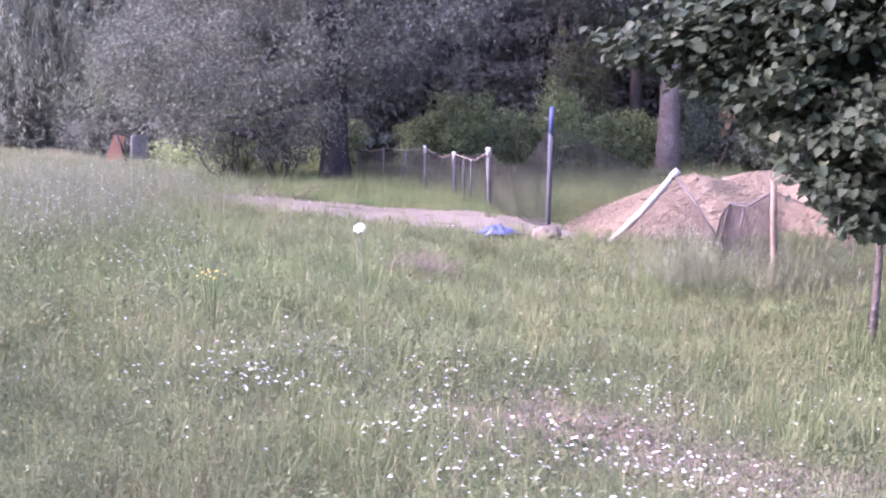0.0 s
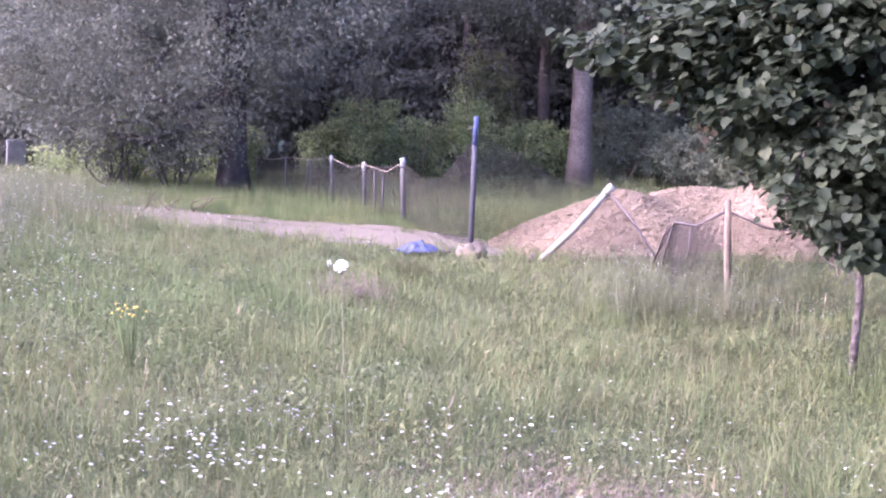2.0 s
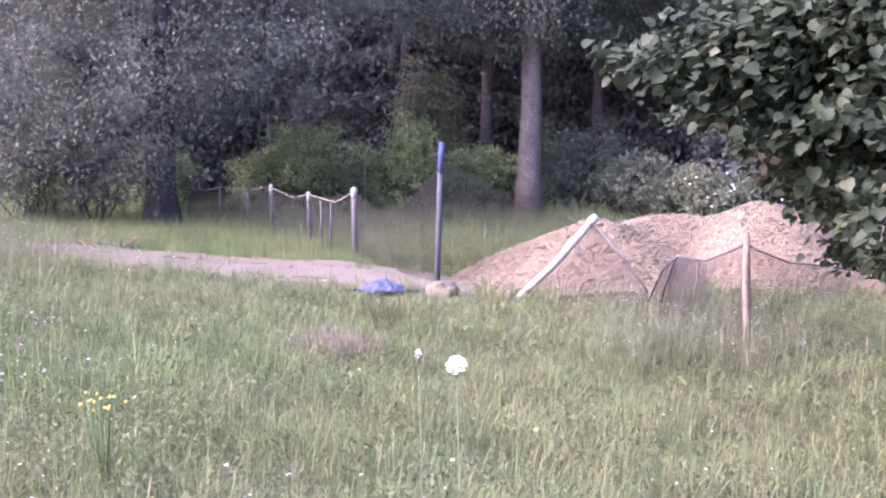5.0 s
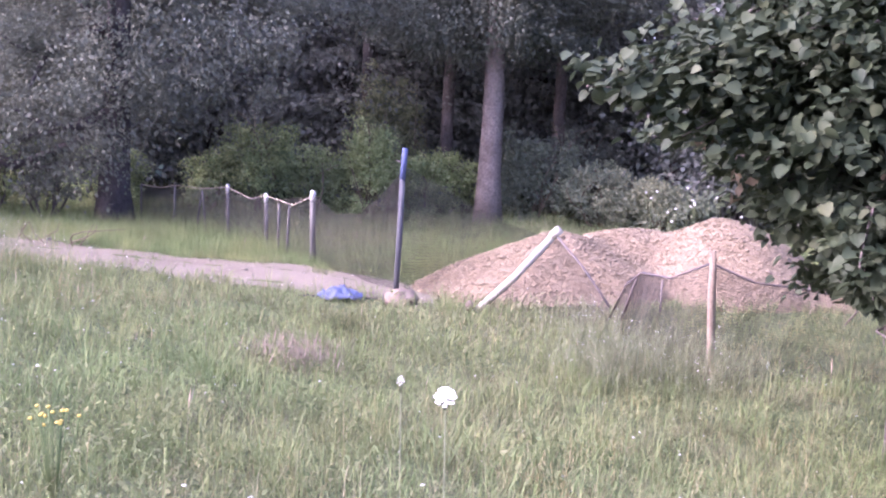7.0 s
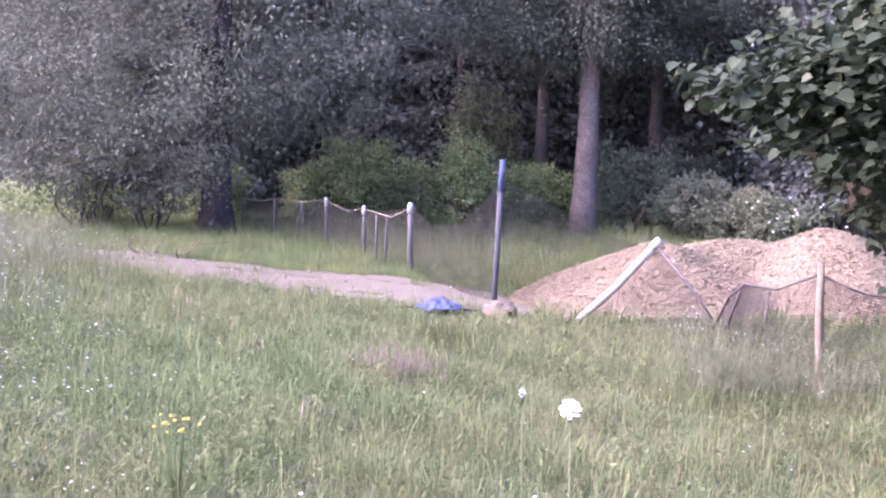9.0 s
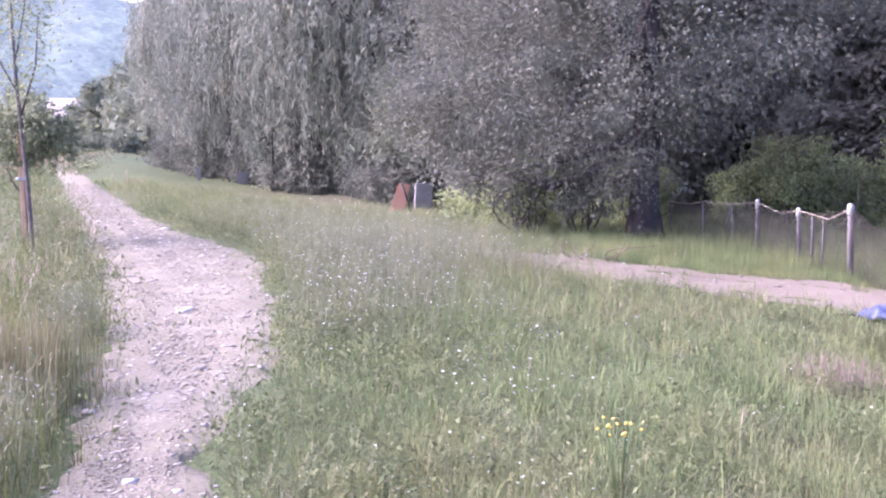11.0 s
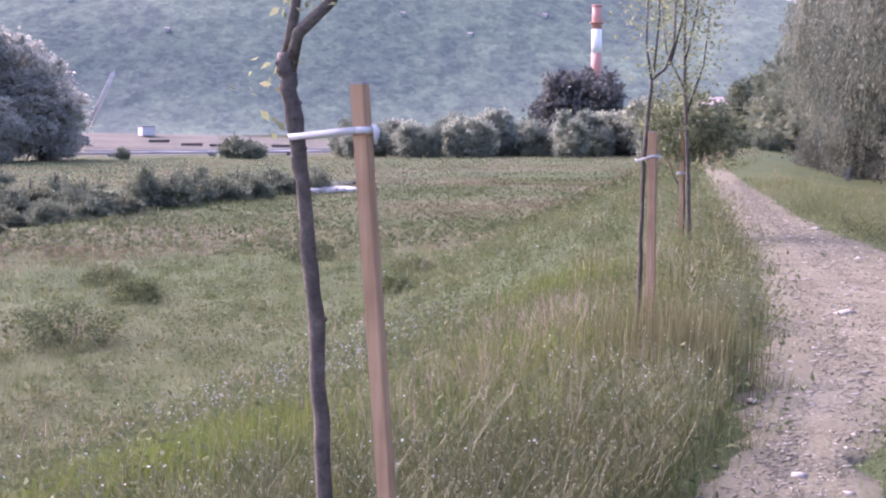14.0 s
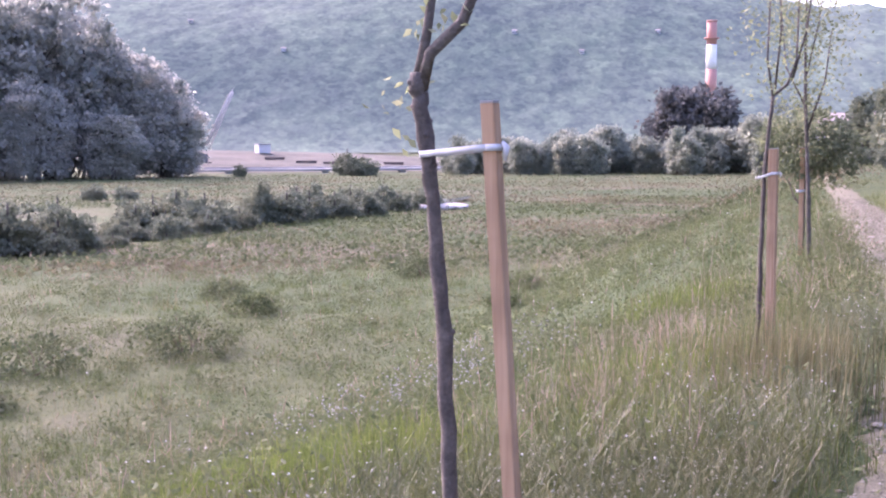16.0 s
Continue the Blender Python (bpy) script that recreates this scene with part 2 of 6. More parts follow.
F_GRASS = foliage("green_blades", [(0.0, (0.115, 0.148, 0.06)), (0.45, (0.135, 0.168, 0.068)), (0.8, (0.16, 0.185, 0.082)), (0.95, (0.19, 0.195, 0.105)), (1.0, (0.215, 0.20, 0.125))], 0.7, (0.175, 0.168, 0.098), 0.75, tint_amount=0.9, spec=0.15)
F_LUSH = foliage("lush_blades", [(0.0, (0.112, 0.16, 0.064)), (0.6, (0.142, 0.192, 0.08)), (1.0, (0.178, 0.22, 0.10))], 0.6, (0.16, 0.17, 0.075), 0.75, tint_amount=0.75, spec=0.15)
F_FRESH = foliage("fresh_blades", [(0.0, (0.105, 0.15, 0.032)), (0.6, (0.14, 0.185, 0.044)), (1.0, (0.18, 0.215, 0.066))], 0.9, (0.16, 0.18, 0.055), 0.75, spec=0.12)
F_PLAIN = foliage("plain_blades", [(0.0, (0.066, 0.10, 0.03)), (0.6, (0.088, 0.124, 0.04)), (1.0, (0.12, 0.147, 0.055))], 0.35, (0.115, 0.125, 0.05), 0.8, spec=0.1)
F_HERB = foliage("herb_leaf", [(0.0, (0.07, 0.097, 0.042)), (0.6, (0.10, 0.125, 0.058)), (1.0, (0.14, 0.155, 0.08))], 0.8, (0.135, 0.135, 0.078), 0.75, 0.3, 0.5, 0.15)
F_STRAW = foliage("straw_blades", [(0.0, (0.145, 0.142, 0.062)), (0.4, (0.18, 0.166, 0.078)), (0.75, (0.21, 0.185, 0.095)), (1.0, (0.24, 0.208, 0.12))], 0.35, (0.15, 0.15, 0.065))
F_THATCH = foliage("brown_thatch", [(0.0, (0.15, 0.12, 0.092)), (0.5, (0.205, 0.168, 0.135)), (1.0, (0.27, 0.225, 0.185))], 0.9, (0.15, 0.13, 0.09), 0.9, 0.15, 0.4, 0.1)
F_PLUME = foliage("seed_plumes", [(0.0, (0.19, 0.145, 0.12)), (0.5, (0.245, 0.19, 0.16)), (1.0, (0.29, 0.235, 0.195))], 0.4, (0.26, 0.22, 0.15))
F_FARSTRAW = foliage("far_straw_tufts", [(0.0, (0.10, 0.10, 0.058)), (0.5, (0.135, 0.12, 0.08)), (1.0, (0.165, 0.14, 0.10))], 0.05, (0.11, 0.115, 0.06), 0.85, 0.3, 0.6, 0.05)
F_WEED = foliage("weed_stems", [(0.0, (0.10, 0.125, 0.06)), (0.5, (0.14, 0.16, 0.085)), (1.0, (0.195, 0.195, 0.12))], 0.7, (0.145, 0.145, 0.085))
F_WIRY = foliage("wiry_stems", [(0.0, (0.05, 0.062, 0.02)), (0.5, (0.08, 0.095, 0.032)), (0.85, (0.12, 0.125, 0.05)), (1.0, (0.17, 0.16, 0.085))], 0.9, (0.10, 0.12, 0.035))
F_LINDEN = foliage("linden_leaf", [(0.0, (0.028, 0.04, 0.021)), (0.6, (0.038, 0.052, 0.028)), (0.9, (0.052, 0.066, 0.036)), (1.0, (0.075, 0.088, 0.05))], 0.9, (0.05, 0.062, 0.034), 0.6, 0.25, 0.4, 0.18)
F_DRY = foliage("dry_leaf", [(0.0, (0.14, 0.10, 0.07)), (1.0, (0.24, 0.18, 0.125))], 2.0, (0.18, 0.13, 0.09), 0.8, 0.2)
F_POPLAR = foliage("grey_poplar_leaf", [(0.0, (0.09, 0.10, 0.082)), (0.6, (0.11, 0.122, 0.098)), (0.9, (0.13, 0.142, 0.114)), (1.0, (0.15, 0.16, 0.13))], 0.5, (0.085, 0.097, 0.075), 0.8, 0.42, 0.6, 0.1)
F_FOREST = foliage("forest_leaf", [(0.0, (0.155, 0.17, 0.16)), (0.6, (0.185, 0.20, 0.183)), (1.0, (0.215, 0.228, 0.20))], 0.3, (0.11, 0.12, 0.11), 0.85, 0.42, 0.6, 0.08)
F_SHRUB = foliage("shrub_leaf", [(0.0, (0.18, 0.235, 0.11)), (0.6, (0.275, 0.335, 0.16)), (1.0, (0.38, 0.425, 0.23))], 0.6, (0.19, 0.225, 0.12), 0.75, 0.5, 0.6, 0.2)
F_BRIGHT = foliage("fresh_leaf", [(0.0, (0.13, 0.155, 0.085)), (0.6, (0.18, 0.205, 0.12)), (1.0, (0.25, 0.265, 0.17))], 1.0, (0.16, 0.19, 0.09), 0.7, 0.5, 0.5, 0.2)
F_BANK = foliage("bank_leaf", [(0.0, (0.11, 0.13, 0.095)), (0.6, (0.145, 0.17, 0.12)), (1.0, (0.195, 0.215, 0.15))], 0.15, (0.18, 0.19, 0.12), 0.75, 0.3, 0.5, 0.15)
F_WILLOW = foliage("willow_leaf", [(0.0, (0.13, 0.15, 0.12)), (0.6, (0.165, 0.188, 0.15)), (1.0, (0.205, 0.225, 0.18))], 0.25, (0.135, 0.155, 0.125), 0.8, 0.35, 0.5, 0.15)
# leaf colour raised to a pale grey that holds the distance haze
F_HAZEWOOD = foliage("hazed_river_wood_leaf", [(0.0, (0.30, 0.315, 0.30)), (0.6, (0.35, 0.365, 0.335)), (1.0, (0.41, 0.42, 0.37))], 0.06, (0.33, 0.345, 0.28), 0.8, 0.55, 0.5, 0.1)
# lighter and greyer than real leaves: haze is mixed into the green
F_FARHAZE = foliage("hazed_far_leaf", [(0.0, (0.19, 0.22, 0.185)), (0.6, (0.235, 0.265, 0.215)), (1.0, (0.29, 0.315, 0.25))], 0.05, (0.24, 0.26, 0.19), 0.8, 0.5, 0.5, 0.15)
F_MAROON = foliage("copper_leaf", [(0.0, (0.095, 0.10, 0.10)), (0.6, (0.12, 0.125, 0.12)), (1.0, (0.15, 0.15, 0.14))], 0.1, (0.11, 0.115, 0.11), 0.8, 0.3, 0.5, 0.15)




# ---- mesh helpers ----
rng = np.random.default_rng(7)


def mesh_np(name, verts, faces, mats, smooth=False):
    """A mesh from arrays; faces all have the same number of corners."""
    verts, faces = np.asarray(verts, dtype=np.float32), np.asarray(faces, dtype=np.int32)
    me = bpy.data.meshes.new(name)
    me.vertices.add(len(verts))
    me.vertices.foreach_set("co", verts.ravel())
    k = faces.shape[1]
    me.loops.add(faces.size)
    me.loops.foreach_set("vertex_index", faces.ravel())
    me.polygons.add(len(faces))
    me.polygons.foreach_set("loop_start", np.arange(0, faces.size, k, dtype=np.int32))
    if smooth:
        me.polygons.foreach_set("use_smooth", np.ones(len(faces), dtype=bool))
    me.update(calc_edges=True)
    me.materials.append(mats)
    return me


def thing(name, label, category, at=(0, 0, 0), group="", kind=""):
    ob = new(name)
    ob.empty_display_size = 0.2
    ob.location = at
    return tagged(ob, label, category, group, kind)


def part(name, me, parent, label=""):
    ob = new(name, me)
    ob.parent = parent
    return tagged(ob, label)


def from_bm(name, bm, material, smooth=False):
    me = bpy.data.meshes.new(name)
    if smooth:
        for f in bm.faces:
            f.smooth = True
    bm.to_mesh(me)
    bm.free()
    me.materials.append(material)
    return me


def tube(pts, radii, sides=8, wobble=0.0, caps=True):
    """Verts and quads of a tapered tube along points."""
    pts = np.asarray(pts, float)
    radii = np.broadcast_to(np.asarray(radii, float), (len(pts),))
    tang = np.gradient(pts, axis=0)
    tang /= np.linalg.norm(tang, axis=1)[:, None] + 1e-9
    ref = np.where(np.abs(tang[:, 2:3]) > 0.9, np.array([[1.0, 0, 0]]), np.array([[0, 0, 1.0]]))
    a = np.cross(tang, ref)
    a /= np.linalg.norm(a, axis=1)[:, None] + 1e-9
    for i in range(1, len(a)):
        if a[i] @ a[i - 1] < 0:
            a[i] = -a[i]
    b = np.cross(tang, a)
    ang = np.arange(sides) * 2 * math.pi / sides
    rr = radii[:, None] * (1 + wobble * rng.normal(size=(len(pts), sides)))
    v = pts[:, None] + rr[..., None] * (np.cos(ang)[None, :, None] * a[:, None] + np.sin(ang)[None, :, None] * b[:, None])
    v = v.reshape(-1, 3)
    i, j = np.meshgrid(np.arange(len(pts) - 1), np.arange(sides), indexing="ij")
    j2 = (j + 1) % sides
    f = np.stack([i * sides + j, i * sides + j2, (i + 1) * sides + j2, (i + 1) * sides + j], -1).reshape(-1, 4)
    if caps:
        n = len(v)
        v = np.vstack([v, pts[0], pts[-1]])
        jj = np.arange(sides)
        e = (len(pts) - 1) * sides
        c0 = np.stack([np.full(sides, n), (jj + 1) % sides, jj, jj], -1)
        c1 = np.stack([np.full(sides, n + 1), e + jj, e + (jj + 1) % sides, e + (jj + 1) % sides], -1)
        tri = np.vstack([c0, c1])
        return v, f, tri[:, :3]
    return v, f, np.zeros((0, 3), int)


def tubes_mesh(name, tubes, material, smooth=True):
    """One mesh of several tubes, in triangles."""
    vs, fs, n = [], [], 0
    for v, q, c in tubes:
        vs.append(v)
        fs.append(np.vstack([q[:, [0, 1, 2]], q[:, [0, 2, 3]], c]) + n)
        n += len(v)
    return mesh_np(name, np.vstack(vs), np.vstack(fs), material, smooth)


def box_bm(sx, sy, sz, at=(0, 0, 0), bevel=0.0):
    bm = bmesh.new()
    bmesh.ops.create_cube(bm, size=1)
    bmesh.ops.scale(bm, verts=bm.verts, vec=(sx, sy, sz))
    if bevel:
        bmesh.ops.bevel(bm, geom=bm.edges[:], offset=bevel, segments=2, affect="EDGES")
    bmesh.ops.translate(bm, verts=bm.verts, vec=at)
    return bm


def unit(v):
    return v / (np.linalg.norm(v, axis=-1, keepdims=True) + 1e-9)


def leaves_mesh(name, at, size, material, way=None, slim=0.6, spread=0.35):
    """Folded four-cornered leaves at the given places."""
    n = len(at)
    d = unit(rng.normal(size=(n, 3)) if way is None else way + rng.normal(size=(n, 3)) * 0.6)
    s = unit(np.cross(d, unit(rng.normal(size=(n, 3)))))
    nrm = np.cross(d, s)
    ln = size * rng.uniform(0.65, 1.3, (n, 1))
    w = ln * slim * 0.5
    v = np.stack([at, at + d * ln * 0.45 + s * w + nrm * ln * 0.1 * spread, at + d * ln, at + d * ln * 0.45 - s * w + nrm * ln * 0.5 * spread], 1)
    f = np.arange(n * 4).reshape(-1, 4)
    return mesh_np(name, v.reshape(-1, 3), f, material)


def clumps(ellipsoids, n_clumps, per, sigma, low=0.55):
    """Leaf places gathered in clumps near the outside of some ellipsoids, and the way each clump faces."""
    w = np.array([e[3] * e[4] * e[5] for e in ellipsoids]) ** 0.67
    pick = rng.choice(len(ellipsoids), n_clumps, p=w / w.sum())
    e = np.array(ellipsoids, float)[pick]
    u = unit(rng.normal(size=(n_clumps, 3)))
    r = rng.uniform(low ** 3, 1.08, (n_clumps, 1)) ** (1 / 3)
    c = e[:, :3] + u * r * e[:, 3:6]
    sg = sigma * rng.uniform(0.5, 1.5, (n_clumps, 1, 1))
    p = c[:, None] + rng.normal(size=(n_clumps, per, 3)) * sg * np.array([1, 1, 0.7])
    way = np.repeat(u[:, None] + np.array([0, 0, -0.25]), per, 1)
    return p.reshape(-1, 3), way.reshape(-1, 3)


def limb_points(a, b, bend=0.15, n=6, jitter=0.02):
    a, b = np.array(a, float), np.array(b, float)
    t = np.linspace(0, 1, n)[:, None]
    side = rng.normal(size=3) * bend * np.linalg.norm(b - a)
    return a + (b - a) * t + side * (np.sin(t * math.pi)) + rng.normal(size=(n, 3)) * jitter * np.linalg.norm(b - a) * (t > 0) * (t < 1)


def tree(name, label, at, trunk_to, r0, ellipsoids, n_clumps, per, sigma, leaf, leaf_mat, bark, limbs=7, group="", slim=0.6, low=0.55, category="tree"):
    """A tapered trunk, limbs that reach into the crown, and a crown of many small leaves. Places are relative to its foot."""
    ob = thing(name, label, category, at, group)
    top = np.array(trunk_to, float)
    tp = limb_points((0, 0, -0.15), top, 0.002, 9, 0.001)
    rad = r0 * np.linspace(1.0, 0.35, 9)
    rad[0] *= 1.35
    part("trunk", tubes_mesh("trunk", [tube(tp, rad, 12, 0.05)], bark), ob)
    for i in range(limbs):
        e = ellipsoids[i % len(ellipsoids)]
        end = np.array(e[:3]) + unit(rng.normal(size=3)) * np.array(e[3:6]) * 0.65
        k = int(rng.integers(3, 8))
        if end[2] < tp[k][2] * 0.6:
            k = 3
        part("limb", tubes_mesh("limb", [tube(limb_points(tp[k], end), rad[k] * np.linspace(0.55, 0.12, 6), 6)], bark), ob)
    p, way = clumps(ellipsoids, n_clumps, per, sigma, low)
    part("crown", leaves_mesh("crown", p, leaf, leaf_mat, way, slim), ob)
    return ob


# ---- lie of the land ----
AX = np.array([-0.66, 0.751])
NX = np.array([0.751, 0.66])
C0 = np.array([1.2, 6.9])


def smooth01(x):
    x = np.clip(x, 0, 1)
    return x * x * (3 - 2 * x)


def wave(x, y, s, seed=0.0):
    """A cheap smooth unevenness of about unit size."""
    return (np.sin(x * s + seed) * np.cos(y * s * 1.13 + seed * 2) + 0.5 * np.sin(x * s * 2.3 + y * s * 1.7 + seed) + 0.35 * np.cos(x * s * 4.1 - y * s * 3.7 + seed * 3)) / 1.5


LUMP = np.random.default_rng(3).uniform(0, 6.283, (16, 2))


def lumps(x, y, size):
    """Unevenness without a direction, about size metres from top to top."""
    z = 0
    for i, (a, p) in enumerate(LUMP):
        k = 6.283 / size * (0.6 + 0.07 * i)
        z = z + np.sin((x * np.cos(a) + y * np.sin(a)) * k + p)
    return z / 4


def along(x, y):
    dx, dy = np.asarray(x) - C0[0], np.asarray(y) - C0[1]
    return dx * AX[0] + dy * AX[1], dx * NX[0] + dy * NX[1]


def path_mid(u):
    """Sideways place of the footpath's middle and its half width, u metres along."""
    at = (-10, 0, 2, 4.5, 5.5, 6.4, 7, 8.3, 9.6, 12, 14.5, 16.2, 18.2, 22, 28, 36, 75)
    mid = np.interp(u, at, (-0.25, -0.32, -0.3, -0.2, -0.21, -0.13, -0.03, 0.1, 0.15, 0.07, 0.04, -0.32, -0.72, -1.3, -2.1, -3.15, -8.3))
    half = np.interp(u, at, (0.4, 0.4, 0.4, 0.42, 0.38, 0.41, 0.5, 0.67, 0.74, 0.88, 0.99, 0.96, 0.74, 0.66, 0.56, 0.46, 0.45))
    half = half + 0.035 * np.sin(np.asarray(u) * 1.9) + 0.03 * np.sin(np.asarray(u) * 4.1 + 1)
    return mid, half


def fall(x, y):
    """How far the plain sinks away from the levee towards the river."""
    d = np.hypot(np.asarray(x, float) - C0[0], np.asarray(y, float) - C0[1])
    return 2.3 * (1 - np.exp(-np.clip(d - 15, 0, None) / 95)) * smooth01((-along(x, y)[1] - 4) / 14)


def height(x, y):
    x, y = np.asarray(x, float), np.asarray(y, float)
    u, s = along(x, y)
    m, h = path_mid(u)
    s = s - m * (np.asarray(u) > 0)
    right = -0.62 * smooth01((s - 1.2) / 6.3)
    left = -2.0 * smooth01((-s - 1.3) / 8.0)
    rough = 0.05 * wave(x, y, 0.9) * smooth01((np.abs(s) - 1.1) / 1.5)
    far = 0.12 * wave(x, y, 0.07, 2.0) * smooth01((np.hypot(x, y) - 25) / 30)
    rise = 0.10 * smooth01((s - 9.5) / 6)
    return right + left + rough + far * (np.hypot(x, y) < 400) + rise - fall(x, y)


def graded(a, b, inner0, inner1, step, n_out):
    core = np.arange(inner0, inner1 + 1e-6, step)
    lo = inner0 - (np.geomspace(step, inner0 - a + step, n_out) - step)[1:][::-1]
    hi = inner1 + (np.geomspace(step, b - inner1 + step, n_out) - step)[1:]
    return np.concatenate([lo, core, hi])


def grid_mesh(name, X, Y, Z, material):
    v = np.stack([X, Y, Z], -1).reshape(-1, 3)
    r, c = X.shape
    i, j = np.meshgrid(np.arange(r - 1), np.arange(c - 1), indexing="ij")
    f = np.stack([i * c + j, i * c + j + 1, (i + 1) * c + j + 1, (i + 1) * c + j], -1).reshape(-1, 4)
    return mesh_np(name, v, f, material, True)


gx, gy = graded(-2500, 2500, -78, 12, 0.5, 48), graded(-2500, 2500, -2, 72, 0.5, 48)
GX, GY = np.meshgrid(gx, gy)
ground = tagged(new("ground", grid_mesh("ground", GX, GY, height(GX, GY), M_GROUND)), "uneven grassy ground of the levee and the meadows", "ground", kind="structure")

# footpath along the levee
pu = np.arange(-9, 75, 0.16)
mid, half = path_mid(pu)
jit = rng.normal(size=(2, len(pu))) * 0.05
cols = np.linspace(-1, 1, 9)
PS = mid[:, None] + cols[None] * half[:, None] + np.where(cols[None] < -0.99, jit[0][:, None], 0) + np.where(cols[None] > 0.99, jit[1][:, None], 0)
PX = C0[0] + pu[:, None] * AX[0] + PS * NX[0]
PY = C0[1] + pu[:, None] * AX[1] + PS * NX[1]
PZ = height(PX, PY) + 0.034 - 0.035 * np.abs(cols[None]) ** 6 + 0.006 * wave(PX, PY, 7.0)
tagged(new("path", grid_mesh("path", PX, PY, PZ, M_PATH)), "trodden stony footpath with loose pale gravel", "path", kind="structure")

# sandy track behind the meadow
ROAD_A, ROAD_B = np.array([1.0, 21.1]), np.array([-7.0, 24.1])
rt = np.linspace(-0.02, 1.16, 90)
rc = ROAD_A + (ROAD_B - ROAD_A) * rt[:, None]
rn = np.array([0.351, 0.936])
rw = np.interp(rt, [-0.02, 0.1, 0.3, 1], [0.45, 0.85, 1.1, 1.15]) + 0.08 * np.sin(rt * 23) + rng.normal(size=len(rt)) * 0.03
RX = rc[:, :1] + rn[0] * cols[None] * rw[:, None]
RY = rc[:, 1:] + rn[1] * cols[None] * rw[:, None] + 0.25 * np.sin(rt * 5)[:, None]
RZ = height(RX, RY) + 0.03 - 0.025 * np.abs(cols[None]) ** 5 + 0.01 * wave(RX, RY, 4.0) - 0.03 * np.exp(-((np.abs(cols[None]) - 0.55) / 0.2) ** 2)
tagged(new("road", grid_mesh("road", RX, RY, RZ, M_ROAD)), "pale sandy vehicle track past a gravel heap", "road", kind="structure")


def on_path(x, y, slack=0.0):
    u, s = along(x, y)
    m, h = path_mid(u)
    return np.abs(s - m) < h - slack


def on_road(x, y, slack=0.0):
    dx, dy = x - ROAD_A[0], y - ROAD_A[1]
    u = dx * -0.936 + dy * 0.351
    s = dx * rn[0] + dy * rn[1] - 0.25 * np.sin(np.clip(u / 8.54, -0.2, 1.2) * 5) * rn[1]
    return (np.abs(s) < np.interp(u, [0, 0.9, 2.5, 8], [0.45, 0.85, 1.1, 1.15]) - slack) & (u > -0.1) & (u < 9.8)


# ---- far country ----
RIDGE = [(-130, .07), (-110, .09), (-95, .115), (-88, .123), (-77, .135), (-66, .158), (-57, .147), (-51, .128), (-47.5, .113), (-45.5, .114), (-42.5, .10), (-35, .085), (-20, .075), (0, .07), (30, .06), (60, .05)]
ha = np.linspace(radians(-130), radians(60), 500)
hr = np.linspace(0, 1, 70)
top = np.interp(np.degrees(ha), [p[0] for p in RIDGE], [p[1] for p in RIDGE])
R0, R1 = 1020.0, 1500.0
HR = R0 + (R1 - R0) * hr[:, None] + 0 * ha[None]
prof = smooth01(hr[:, None] * 1.06) ** 0.8
HXx = C0[0] + HR * np.sin(ha)[None]
HYy = C0[1] + HR * np.cos(ha)[None]
HZz = -3 + prof * (top[None] * 1500 + 4) + prof * (1 - prof) * 30 * lumps(HXx, HYy, 420.0) + rng.normal(size=HXx.shape) * 0.8 * np.minimum(1, prof * 8)
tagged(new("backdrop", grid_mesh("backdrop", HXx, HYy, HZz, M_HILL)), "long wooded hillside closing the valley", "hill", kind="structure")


def z_at(x, y):
    return float(height(x, y))


def blob_mesh(name, size, material, seed, sub=2, rough=0.18):
    bm = bmesh.new()
    bmesh.ops.create_icosphere(bm, subdivisions=sub, radius=1)
    for v in bm.verts:
        d = 1 + rough * noise.noise(v.co * 1.7 + Vector((seed, seed * 2, 0))) + rough * 0.5 * noise.noise(v.co * 4 + Vector((0, seed, seed)))
        v.co = Vector((v.co.x * size[0] * d, v.co.y * size[1] * d, v.co.z * size[2] * d))
    return from_bm(name, bm, material, True)


# ---- distance: chimney, houses, bridge, crane, far trees ----
def chimney_stack():
    ob = thing("chimney", "tall red and white banded factory chimney", "chimney", (-488, 379, -3))
    bands = [(0, 15, M_CHIMRED), (15, 30, M_CHIMWHITE), (30, 45.5, M_CHIMRED), (45.5, 58.5, M_CHIMWHITE), (58.5, 70.5, M_CHIMRED)]
    for a, b, m in bands:
        ra, rb = 3.3 - a * 0.011, 3.3 - b * 0.011
        part("band", tubes_mesh("band", [tube([(0, 0, a), (0, 0, (a + b) / 2), (0, 0, b)], [ra, (ra + rb) / 2, rb], 20)], m), ob)
    part("platform", tubes_mesh("platform", [tube([(0, 0, 61.5), (0, 0, 62.2)], [4.0, 4.0], 20)], M_CHIMRED), ob)
    part("rim", tubes_mesh("rim", [tube([(0, 0, 70.4), (0, 0, 71.4)], [2.8, 2.8], 20)], M_CHIMRED), ob)


chimney_stack()


